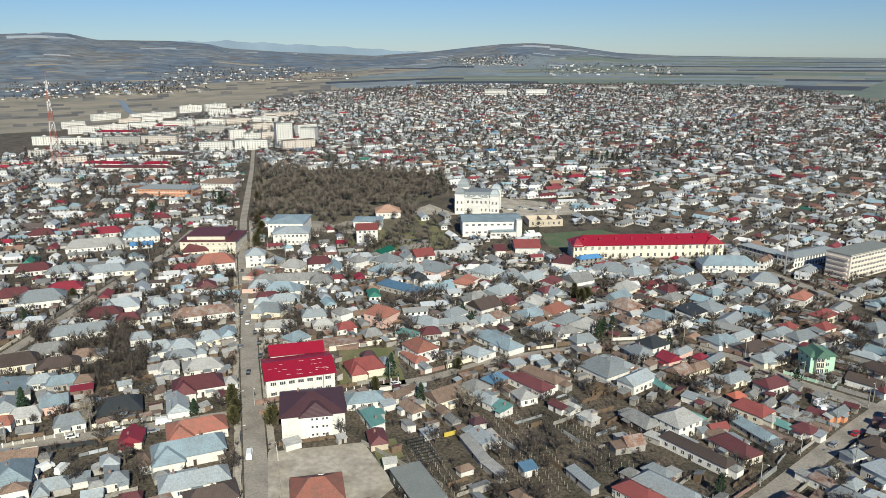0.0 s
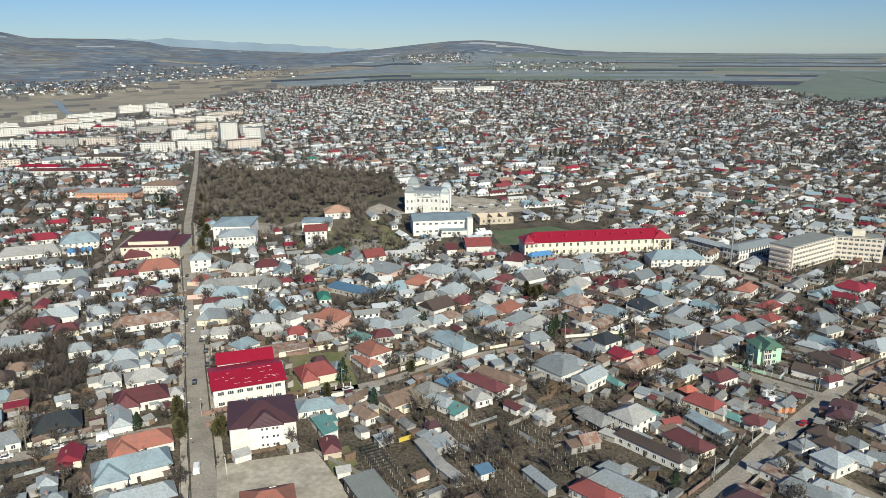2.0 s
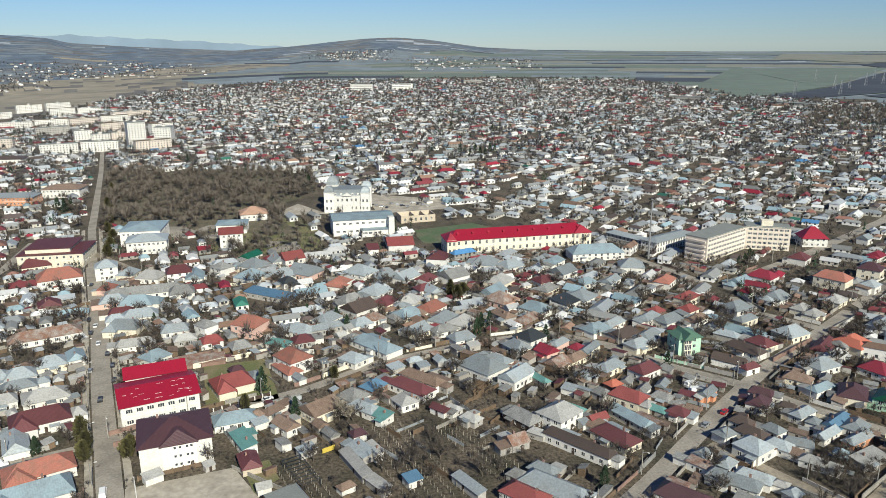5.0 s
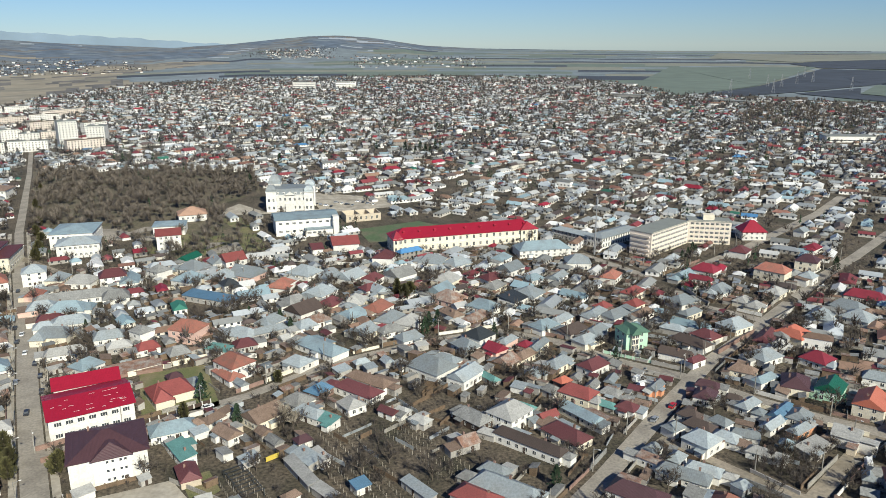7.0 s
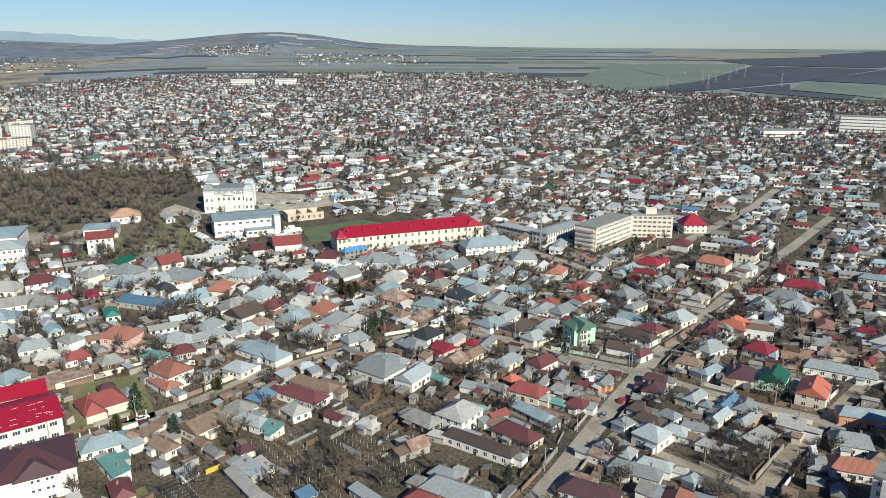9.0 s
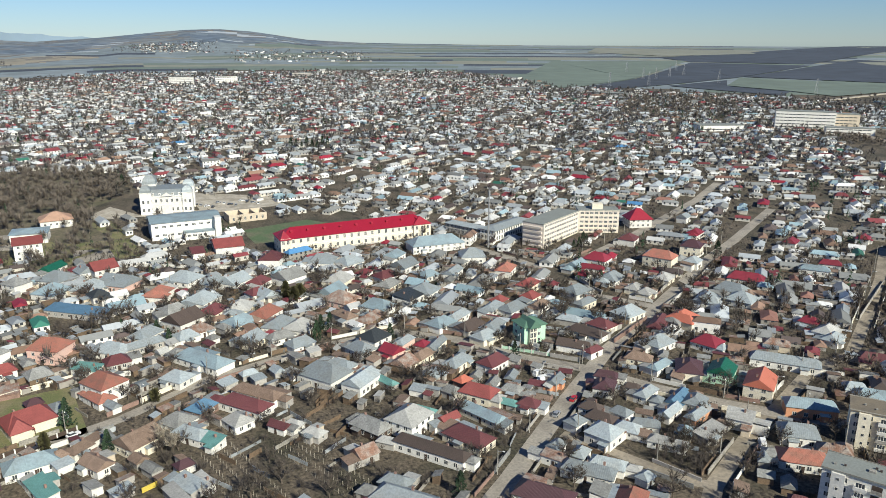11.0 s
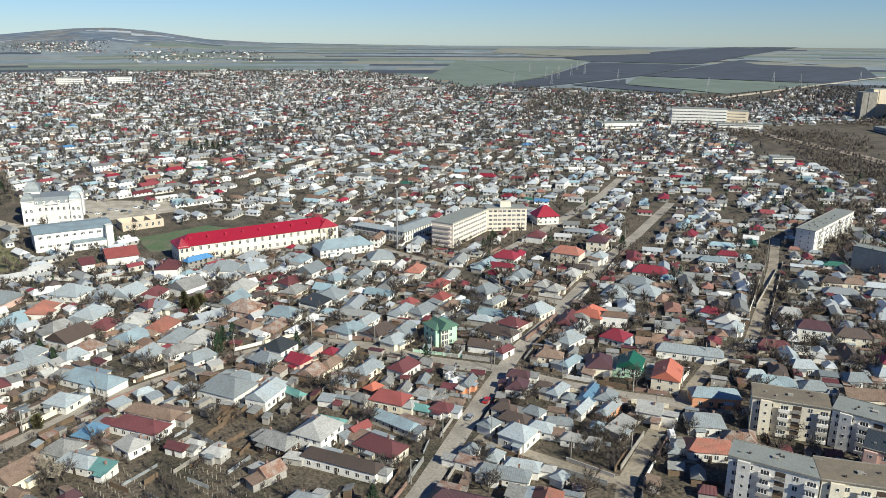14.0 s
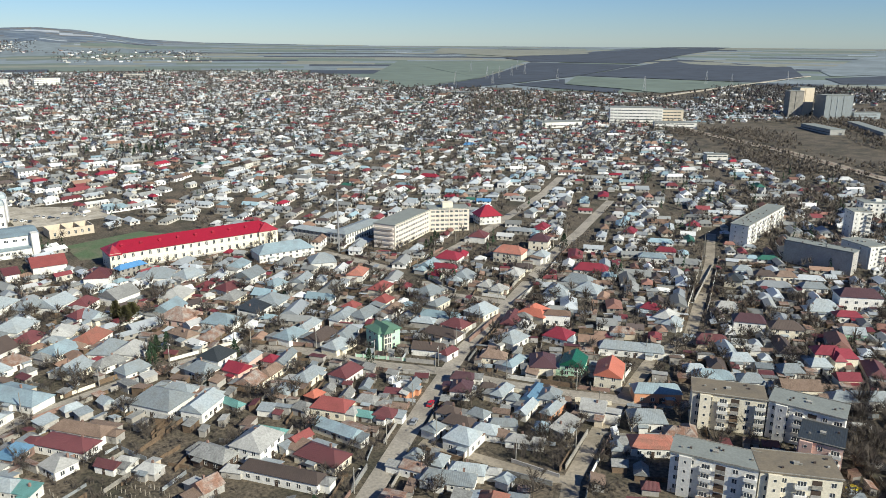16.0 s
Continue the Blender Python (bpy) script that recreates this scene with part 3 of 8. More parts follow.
strip("road_left", LEFT, 6.0, ASPHALT, 0.048, "worn asphalt street past low houses")
strip("road_mid", MID, 5.0, DIRT, 0.046, "dusty lane between low houses and white walls")
strip("road_hospital", HOSP, 7.0, ASPHALT, 0.062, "wide worn asphalt street past the hospital")
strip("road_front", FRONT, 6.0, ASPHALT, 0.044, "short worn asphalt side street")


def patch(name, pts, material, z, label, category="ground", cut=0):
    """A flat area of ground with an edge of its own; a large one is cut up to follow the land."""
    bm = bmesh.new()
    bm.faces.new([bm.verts.new((x, y, 0)) for x, y in pts])
    if cut:
        bmesh.ops.triangulate(bm, faces=bm.faces[:])
        for _ in range(cut):
            bmesh.ops.subdivide_edges(bm, edges=[e for e in bm.edges if e.calc_length() > 90], cuts=1)
    for v in bm.verts:
        v.co.z = terrain(v.co.x, v.co.y) + z
    bmesh.ops.recalc_face_normals(bm, faces=bm.faces[:])
    if bm.faces[0].normal.z < 0:
        bmesh.ops.reverse_faces(bm, faces=bm.faces[:])
    if not cut:
        top = bm.faces[:]
        low = bmesh.ops.extrude_face_region(bm, geom=top)
        bmesh.ops.translate(bm, vec=(0, 0, -z - 0.1), verts=[v for v in low["geom"] if isinstance(v, bmesh.types.BMVert)])
        bmesh.ops.recalc_face_normals(bm, faces=bm.faces[:])
    return tagged(part(name, bm, material), label, category, kind="structure")


YARDS = [[(-58.7, 220.7), (-27.5, 226.9), (-14.8, 200.7), (-24.8, 184.7), (-51.1, 187.8)], [(-46.9, 308.2), (-22.0, 311.3), (-14.8, 271.8), (-41.5, 270.8)],
         [(22.7, 248.4), (43.1, 244.3), (56.4, 213.3), (31.2, 195.1), (17.8, 221.7)], [(-11.2, 224.6), (2.4, 224.3), (12.0, 195.3), (0.7, 192.2)], [(69.2, 517.0), (115.7, 529.4), (130.5, 511.0), (86.9, 479.3), (72.4, 482.8)]]
patch("schoolyard", YARDS[0], PAVING, 0.07, "pale dusty concrete schoolyard", "yard")
patch("villa_lawn", YARDS[1], LAWN, 0.05, "dull winter lawn round a villa", "lawn")
patch("vineyard_plot", YARDS[2], EARTH, 0.04, "brown vineyard soil", "garden")
patch("vineyard_plot", YARDS[3], EARTH, 0.04, "brown vineyard soil", "garden")
patch("side_lawn", [(-25.3, 227.4), (-16.8, 229.4), (-13.1, 217.9), (-20.3, 211.4)], LAWN, 0.09, "dull winter lawn beside the schoolyard", "lawn")
patch("sports_pitch", YARDS[4], SPORT, 0.06, "worn green sports pitch behind the college", "sports pitch")
patch("palace_forecourt", [(-33.1, 582.0), (7.6, 579.2), (46.7, 572.0), (111.1, 579.2), (107.0, 613.5), (48.5, 646.8), (49.2, 585.1), (7.7, 585.8), (-11.2, 619.1)], PAVING, 0.05, "pale paved forecourt of the palace", "pavement")
patch("park_lawn", [(-70.4, 491.6), (0.1, 483.6), (5.4, 525.4), (-9.7, 574.0), (-51.3, 571.1)], LAWN, 0.04, "dull winter grass of the park", "lawn")
patch("park_lawn", [(-39.4, 478.9), (-36.3, 524.7), (3.1, 521.7), (6.7, 481.9)], LAWN, 0.055, "dull winter lawn beside the sports hall", "lawn")
patch("ball_court", [(-29.9, 480.8), (-30.7, 507.5), (-11.0, 504.0), (-6.8, 481.1)], ASPHALT, 0.075, "grey asphalt ball court on the lawn", "court")
patch("car_park", [(47.5, 602.8), (72.1, 620.7), (88.8, 602.3), (82.8, 576.9), (51.2, 576.0)], PAVING, 0.08, "pale paved car park beside the palace", "pavement")
strip("road_far", [(1071, 972), (1162, 986), (1489, 1057), (1955, 1146)], 9, PAVING, 1.6, "pale straight country road across the fields", "road", 1.5)
patch("school_court", [(-96.1, 531.3), (-104.9, 563.4), (-69.7, 561.1), (-61.6, 520.9)], ASPHALT, 0.045, "grey asphalt school court behind the white block", "court")

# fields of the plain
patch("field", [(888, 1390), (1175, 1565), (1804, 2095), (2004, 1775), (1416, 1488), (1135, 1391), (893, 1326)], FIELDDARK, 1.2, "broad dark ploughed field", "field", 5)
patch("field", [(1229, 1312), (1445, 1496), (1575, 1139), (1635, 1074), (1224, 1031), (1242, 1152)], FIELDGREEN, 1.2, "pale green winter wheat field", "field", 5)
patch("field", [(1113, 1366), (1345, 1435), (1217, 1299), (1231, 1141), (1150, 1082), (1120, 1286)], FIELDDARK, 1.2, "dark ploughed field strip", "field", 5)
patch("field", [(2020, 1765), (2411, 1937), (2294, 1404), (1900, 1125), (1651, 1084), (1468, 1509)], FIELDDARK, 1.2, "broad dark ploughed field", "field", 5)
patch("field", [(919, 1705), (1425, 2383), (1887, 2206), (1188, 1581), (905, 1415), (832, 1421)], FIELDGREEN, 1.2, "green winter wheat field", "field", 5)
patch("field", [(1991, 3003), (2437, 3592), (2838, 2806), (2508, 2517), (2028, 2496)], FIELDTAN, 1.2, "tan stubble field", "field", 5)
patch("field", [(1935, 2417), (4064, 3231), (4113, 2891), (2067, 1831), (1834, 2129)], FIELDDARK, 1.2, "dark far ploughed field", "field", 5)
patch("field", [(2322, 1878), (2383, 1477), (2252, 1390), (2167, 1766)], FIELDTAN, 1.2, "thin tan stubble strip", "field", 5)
patch("field", [(2179, 1245), (4054, 1935), (2163, 1049), (1995, 1110)], FIELDGREY, 1.2, "haze-grey field strip", "field", 5)
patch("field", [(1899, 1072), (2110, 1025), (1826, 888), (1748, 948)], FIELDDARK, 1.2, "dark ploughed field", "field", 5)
strip("river", [(-909, 2073), (-861, 2017), (-715, 1698), (-633.4, 1555), (-574.5, 1457)], 14, WATER, 0.6, "narrow grey river in the tan meadow", "river", 1.0)

# ---------- trees ----------
def blade(bm, a, b, width, rng, mi=0):
    """A twig: a thin three-cornered sliver from a to b."""
    side = (b - a).cross(Vector((rng.uniform(-1, 1), rng.uniform(-1, 1), rng.uniform(-1, 1)))).normalized() * width
    bm.faces.new((bm.verts.new(a - side), bm.verts.new(a + side), bm.verts.new(b))).material_index = mi


def bare_tree(seed, tall, spread, twig):
    """Trunk with limbs, and a crown of branches and twigs, as two meshes."""
    rng = random.Random(seed)
    wood, crown = bmesh.new(), bmesh.new()
    fork = tall * rng.uniform(0.2, 0.3)
    lean = Vector((rng.uniform(-0.3, 0.3), rng.uniform(-0.3, 0.3), 0))
    tube(wood, (0, 0, -0.3), Vector((0, 0, fork)) + lean, 0.05 * tall ** 0.7 + 0.04, 0.04 * tall ** 0.7, 6)
    for k in range(6):
        a = 2 * math.pi * (k + rng.uniform(-0.3, 0.3)) / 6
        up = rng.uniform(0.55, 1.0) if k else 1.0
        out = spread * rng.uniform(0.45, 0.8) * (1.0 if k else 0.15)
        start = Vector((0, 0, fork * rng.uniform(0.75, 1.0))) + lean
        end = Vector((out * math.cos(a), out * math.sin(a), fork + (tall - fork) * up * 0.75))
        tube(wood, start, end, 0.028 * tall ** 0.7, 0.012 * tall ** 0.7, 4)
        for j in range(8):
            f = rng.uniform(0.3, 1.0)
            p = start.lerp(end, f)
            way = Vector((rng.gauss(0, 1), rng.gauss(0, 1), rng.uniform(0.1, 1.4))) + (end - start).normalized() * 0.8
            q = p + way.normalized() * tall * rng.uniform(0.16, 0.3)
            tube(crown, p, q, 0.05, 0.015, 3)
            for i in range(15):
                s = p.lerp(q, rng.uniform(0.2, 1.0))
                w2 = way.normalized() * 0.7 + Vector((rng.gauss(0, 0.7), rng.gauss(0, 0.7), rng.uniform(-0.2, 0.9)))
                blade(crown, s, s + w2.normalized() * tall * rng.uniform(0.09, 0.2), rng.uniform(0.035, 0.07), rng)
    return shared("trunk", wood, BARK), shared("crown", crown, twig)


def conifer(seed, tall, wide, leaf, columnar=False):
    rng = random.Random(seed)
    wood, crown = bmesh.new(), bmesh.new()
    tube(wood, (0, 0, -0.3), (0, 0, tall * 0.9), 0.16, 0.03, 5)
    for k in range(430):
        f = rng.random() ** 0.8
        z = tall * (0.06 + 0.94 * f)
        profile = (math.sin(math.pi * min(1, f * 0.9 + 0.1)) ** 0.6 if columnar else (1 - f) ** 0.8) * wide
        a, r = rng.uniform(0, 6.283), profile * rng.uniform(0.25, 1.0) * (1 + 0.2 * math.sin(7 * f * 6.28))
        p = Vector((r * math.cos(a), r * math.sin(a), z))
        tip = p + Vector((math.cos(a), math.sin(a), 0.9 if columnar else -0.35)) * rng.uniform(0.35, 0.75)
        side = Vector((-math.sin(a), math.cos(a), rng.uniform(-0.4, 0.4))) * rng.uniform(0.18, 0.36)
        crown.faces.new((crown.verts.new(p - side), crown.verts.new(p + side), crown.verts.new(tip)))
        crown.faces.new((crown.verts.new(p - side * 0.4 + Vector((0, 0, 0.3))), crown.verts.new(p + side * 0.6 - Vector((0, 0, 0.3))), crown.verts.new(tip)))
    return shared("trunk", wood, BARK), shared("crown", crown, leaf)


BARE = [bare_tree(k, 6.5 + 0.6 * (k % 3), 4.2 + 0.3 * (k % 4), TWIG) for k in range(8)]
BIRCH = [bare_tree(30, 8, 2.4, PALETWIG), bare_tree(31, 10, 2.2, PALETWIG)]
FIR = [conifer(40, 9, 2.7, NEEDLE), conifer(41, 11, 3.0, NEEDLE)]
CYPRESS = [conifer(44, 6.5, 1.4, THUJA, True), conifer(45, 5, 1.7, THUJA, True)]
KINDS = {"bare": (BARE, "bare brown fruit tree with a spreading crown", "bare trees"), "birch": (BIRCH, "slim pale leafless birch", "birches"),
         "fir": (FIR, "dark green spruce in a garden", "spruces"), "thuja": (CYPRESS, "olive green upright evergreen", "evergreens")}


def tree(kind, x, y, size=1.0, tag=""):
    meshes, label, group = KINDS[kind]
    rng = random.Random(int(x * 37 + y * 91))
    trunk, crown = meshes[rng.randrange(len(meshes))]
    ob = thing("tree", x, y, rng.uniform(0, 360), tag or label, "tree", group)
    ob.scale = (size * rng.uniform(0.9, 1.1), size * rng.uniform(0.9, 1.1), size)
    put("trunk", trunk, ob)
    put("crown", crown, ob)
    return ob

# ---------- landmarks ----------
TAKEN = []  # discs of ground already built on: x, y, radius


def take(x, y, r):
    TAKEN.append((x, y, r))


def frame_of(ax, ay, bx, by, depth):
    """Centre, width and turn of a building whose front runs from a to b, with the given depth behind it."""
    dx, dy = bx - ax, by - ay
    w = math.hypot(dx, dy)
    nx, ny = -dy / w, dx / w
    return (ax + bx) / 2 + nx * depth / 2, (ay + by) / 2 + ny * depth / 2, w, math.degrees(math.atan2(dy, dx))


def cover(x, y, w, d, rot):
    """Mark a building's plan as taken."""
    n = max(1, round(max(w, d) / max(min(w, d), 1)))
    for k in range(n):
        f = (k + 0.5) / n - 0.5
        o = Matrix.Rotation(radians(rot), 2) @ Vector((w * f, 0) if w >= d else (0, d * f))
        take(x + o.x, y + o.y, min(w, d) * 0.72)


def prism_gable(bm, x, thick, d, z, rise):
    """One gable triangle with thickness."""
    tri = [(-d / 2, z), (d / 2, z), (0, z + rise - 0.02)]
    a, b = [bm.verts.new((x, *p)) for p in tri], [bm.verts.new((x + thick, *p)) for p in tri]
    for f in (a, b[::-1], (a[0], b[0], b[1], a[1]), (a[1], b[1], b[2], a[2]), (a[2], b[2], b[0], a[0])):
        bm.faces.new(f)
    bmesh.ops.recalc_face_normals(bm, faces=bm.faces[:])


def storeyed(name, ax, ay, bx, by, d, eave, roof, wall, label, category, floors, rise=2.5, hip=None, win=WINDOW, spacing=3.0,
             sides=(0, 1, 3), flat=False, plinth=None, cornice=True, mask=None):
    """A larger building with its front from a to b: windows on every storey, cornice, pitched or flat roof."""
    x, y, w, rot = frame_of(ax, ay, bx, by, d)
    cover(x, y, w, d, rot)
    ob = thing(name, x, y, rot, label, category)
    part("wall", boxes((-w / 2, w / 2, -d / 2, d / 2, -1.5, eave)), wall, ob)
    bm = bmesh.new()
    if flat:
        box(bm, -w / 2 - 0.25, w / 2 + 0.25, -d / 2 - 0.25, d / 2 + 0.25, eave, eave + 0.4)
    else:
        roof_shell(bm, w, d, eave, rise, d / 2 if hip is None else hip, 0.7, 0.2)
    part("roof", bm, roof, ob)
    if not flat and hip == 0:
        bm = bmesh.new()
        bm.free()
        for s_ in (-1, 1):
            bm = bmesh.new()
            prism_gable(bm, s_ * w / 2, -s_ * 0.3, d, eave, rise)
            part("gable", bm, wall, ob)
    if cornice:
        for z, t in ((eave - 0.45, 0.14),) + (((eave / floors, 0.08),) if floors > 1 else ()):
            part("cornice", boxes((-w / 2 - t, w / 2 + t, -d / 2 - t, d / 2 + t, z, z + 0.28)), WHITE, ob)
    if plinth:
        part("plinth", boxes((-w / 2 - 0.08, w / 2 + 0.08, -d / 2 - 0.08, d / 2 + 0.08, -1.5, 0.8)), plinth, ob)
    step = eave / floors
    for f in range(floors):
        for s in sides:
            length = w if s in (0, 2) else d
            n = max(1, int((length - 1.5) / spacing))
            row_of(ob, win, "window", s, w, d, n, f * step + step * 0.52)
    return ob, w, d


# school by the yard: white, dark maroon hipped roof, a projecting middle with a pediment
ob, w, d = storeyed("school_annex", -55.3, 227.6, -34.1, 231.9, 19.7, 9.2, MAROON, WHITE, "three-storey white school annex under a dark maroon hipped roof", "school", 3, 3.8,
                    spacing=7.0, sides=(1, 3), cornice=False)
part("bay", boxes((-w * 0.2, w * 0.28, -d / 2 - 0.7, -d / 2, -0.3, 9.0)), WHITE, ob)
bm = bmesh.new()
roof_shell(bm, 9, w * 0.5, 9.0, 3.0, 3.5, 0.5)
part("bay_roof", bm, MAROON, ob).matrix_basis = pose(w * 0.04, -d / 2 + 3.5, 0.1, 0, 0, 90)
for f in range(3):
    for k in (-0.02, 0.05, 0.15, 0.21):
        put("window", SMALL, ob, pose(w * k, -d / 2 - 0.7, 1.8 + 2.9 * f))
put("door", DOOR, ob, pose(w * 0.2, -d / 2 - 0.72, 0))
put("chimney", CHIMNEY, ob, pose(-w * 0.22, d * 0.2, 12.0))
# canteen in the yard, and the dark hall beside it
ob, w, d = storeyed("school_canteen", -43.0, 184.0, -28.9, 187.0, 13.5, 5.0, TILE, CREAM, "cream school canteen under a plain terracotta tile roof", "school", 1, 3.4, hip=5.0, spacing=4.0, cornice=False)
part("skylight", boxes((-0.9, 0.9, -0.35, 0.35, -0.05, 0.1)), FRAME, ob, "pale roof hatch").matrix_basis = pose(1.5, d / 2 - 3.0, 6.9, -27)
storeyed("school_annexe", -27.2, 181.5, -20.6, 183.0, 6.5, 3.2, TILE, CREAM, "low school lean-to under a terracotta tile roof", "school", 1, 1.6, spacing=3.0, cornice=False)
ob, w, d = storeyed("hall", -16.6, 203.0, -8.0, 184.0, 9.6, 4.2, GREYFELT, BLACKROOF, "dark-clad modern hall under a smooth grey single-pitch roof", "hall", 1, spacing=4.2, flat=True, cornice=False)
part("parapet", boxes((-w / 2 - 0.3, w / 2 + 0.3, d / 2 + 0.1, d / 2 + 0.3, 4.6, 4.75)), STEEL, ob)
part("low_roof", boxes((-w / 2 - 1.4, -w / 2 - 0.26, -d / 2, d / 2, 3.3, 3.5)), DARKRED, ob, "narrow maroon lean-to roof")
ob = thing("pergola", -6.5, 218.0, -68, "black timber pergola of open rafters over a yard", "pergola")
for k in range(9):
    part("rafter", boxes((-8 + 2 * k, -7.8 + 2 * k, -3.2, 3.2, 2.5, 2.65)), BLACKROOF, ob)
for sx in (-8, 0, 8.1):
    for sy in (-3, 3):
        part("post", boxes((sx - 0.1, sx + 0.1, sy - 0.1, sy + 0.1, 0, 2.5)), BLACKROOF, ob)
for sy in (-3, 3):
    part("beam", boxes((-8.2, 8.4, sy - 0.08, sy + 0.08, 2.36, 2.5)), BLACKROOF, ob)
take(-6.5, 218, 8)
# red-roofed school behind it, two ranges
ob, w, d = storeyed("school", -67.7, 258.9, -42.6, 266.7, 20.6, 8.2, REDROOF, WHITE, "two-storey white school under a bright red sheet roof with pale seams", "school", 2, 2.6, hip=0.0,
                    win=WIDE, spacing=3.4)
rng = random.Random(5)
for k in range(20):
    v = rng.uniform(0.1, 0.9)
    u = rng.uniform(-0.46, 0.40) * w
    n = rng.uniform(0.8, 2.6)
    sl = math.degrees(math.atan2(2.6, d / 2))
    bm = boxes((0, n, -0.05, 0.05, 0, 0.03))
    part("snow_guard", bm, FRAME, ob, "pale snow guard").matrix_basis = pose(u, -d / 2 + v * d / 2, 8.2 + 2.6 * v + 0.22, sl)
storeyed("school", -71.2, 282.0, -50.4, 287.2, 10.3, 8.6, REDROOF, WHITE, "narrow white school range under a bright red roof", "school", 2, 2.4, hip=0.0)
# college
ob, w, d = storeyed("college", 82.9, 452.6, 179.7, 457.6, 16.1, 9.3, REDROOF, CREAM, "long cream two-storey college under a bright red hipped roof", "school", 2, 4.6, win=TALL,
                    spacing=4.4, plinth=GREYWALL)
for s, wide in ((1, 0.12), (-1, 0.06)):
    x0 = s * w * (0.5 - wide)
    part("end_bay", boxes((min(x0, s * w / 2) - 0.1, max(x0, s * w / 2) + 0.1, -d / 2 - 1.0, -d / 2 + 0.1, -0.3, 9.4)), CREAM, ob)
    bm = bmesh.new()
    roof_shell(bm, 10, w * wide, 9.4, 4.0, 4.5, 0.6)
    part("bay_roof", bm, REDROOF, ob).matrix_basis = pose(s * w * (0.5 - wide / 2), -d / 2 + 4, 0, 0, 0, 90)
    for f in range(2):
        for k in range(3 if s > 0 else 2):
            put("window", TALL, ob, pose(x0 + s * (k + 0.5) * w * wide / (3 if s > 0 else 2), -d / 2 - 1.0, 2.4 + 4.6 * f))
for k in range(9):
    u = -0.42 + 0.105 * k
    bm = bmesh.new()
    roof_shell(bm, 1.6, 1.3, 0.9, 0.6, 0.3, 0.15, 0.08)
    box(bm, -0.6, 0.6, -0.6, 0.6, -0.6, 0.9)
    part("dormer", bm, REDROOF, ob).matrix_basis = pose(u * w, -d / 4, 11.6)
# palace: white, two tall storeys under a mansard, corner pavilions with swelling zinc domes
def frustums(bm, cx, cy, levels):
    """Square rings of (half width, half depth, height) joined into one closed solid."""
    rows = [[bm.verts.new((cx + sx * a, cy + sy * b, z)) for sx, sy in ((-1, -1), (1, -1), (1, 1), (-1, 1))] for a, b, z in levels]
    for p, q in zip(rows, rows[1:]):
        for k in range(4):
            bm.faces.new((p[k], p[(k + 1) % 4], q[(k + 1) % 4], q[k]))
    bm.faces.new(rows[-1])
    bm.faces.new(rows[0][::-1])


ob, w, d = storeyed("palace", 10.5, 583.5, 44.0, 578.5, 26, 12.6, WHITE, WHITE, "ornate white palace with corner pavilions and pale zinc mansard domes", "palace", 2, win=TALL, spacing=3.4, flat=True, plinth=GREYWALL)
bm = bmesh.new()
frustums(bm, 0, 0, [(w / 2, d / 2, 13.0), (w / 2 - 1.0, d / 2 - 1.0, 15.2), (w / 2 - 3.2, d / 2 - 3.2, 17.2)])
part("mansard", bm, ZINC, ob)
for k in range(5):
    u = -w * 0.26 + k * w * 0.13
    dormer = part("dormer", boxes((u - 0.7, u + 0.7, -d / 2 + 0.2, -d / 2 + 1.9, 13.1, 15.0)), WHITE, ob)
    put("window", SMALL, dormer, pose(u, -d / 2 + 0.2, 14.1))
for sx, sy, wide, high, dome in ((-1, -1, 7.6, 15.2, 4.6), (1, -1, 7.0, 14.8, 4.2), (-1, 1, 9.4, 18.0, 6.4), (1, 1, 8.0, 15.5, 4.4)):
    cx, cy = sx * (w / 2 - wide / 2 + 0.8), sy * (d / 2 - wide / 2 + 0.8)
    pavilion = part("pavilion", boxes((cx - wide / 2, cx + wide / 2, cy - wide / 2, cy + wide / 2, -1.5, high)), WHITE, ob)
    part("cornice", boxes((cx - wide / 2 - 0.35, cx + wide / 2 + 0.35, cy - wide / 2 - 0.35, cy + wide / 2 + 0.35, high, high + 0.5)), WHITE, pavilion)
    bm = bmesh.new()
    h = wide / 2
    frustums(bm, cx, cy, [(h, h, high + 0.5), (h * 0.97, h * 0.97, high + 0.5 + dome * 0.35), (h * 0.82, h * 0.82, high + 0.5 + dome * 0.65), (h * 0.55, h * 0.55, high + 0.5 + dome * 0.88), (h * 0.5, h * 0.5, high + 0.5 + dome)])
    part("dome", bm, ZINC, pavilion, "swelling pale zinc dome")
    part("finial", boxes((cx - 0.25, cx + 0.25, cy - 0.25, cy + 0.25, high + 0.5 + dome, high + 2.1 + dome)), STEEL, pavilion)
    if sy < 0:
        for f in range(2):
            for k in (-0.22, 0.22):
                put("window", TALL, pavilion, pose(cx + k * wide, cy - wide / 2, 3.2 + 5.8 * f))
    else:
        put("window", TALL, pavilion, pose(cx, cy - wide / 2, high - 2.2))
part("portico", boxes((-3.4, 3.4, -d / 2 - 1.6, -d / 2, -1.5, 6.4)), WHITE, ob)
bm = bmesh.new()
roof_shell(bm, 3.4, 7.2, 12.9, 2.2, 0, 0.2)
part("pediment", bm, WHITE, ob).matrix_basis = pose(0, -d / 2 + 0.9, 0, 0, 0, 90)
# sports hall with a lower entrance range
ob, w, d = storeyed("sports_hall", 14.0, 511.1, 56.1, 513.3, 24.7, 10.8, BLUEZINC, WHITE, "white sports hall under a low pale blue sheet roof", "sports hall", 2, 1.8, hip=0.0, win=WIDE, spacing=4.2, cornice=False)
part("entrance_range", boxes((-2, w / 2 - 5, -d / 2 - 7, -d / 2, -0.3, 4.4)), WHITE, ob)
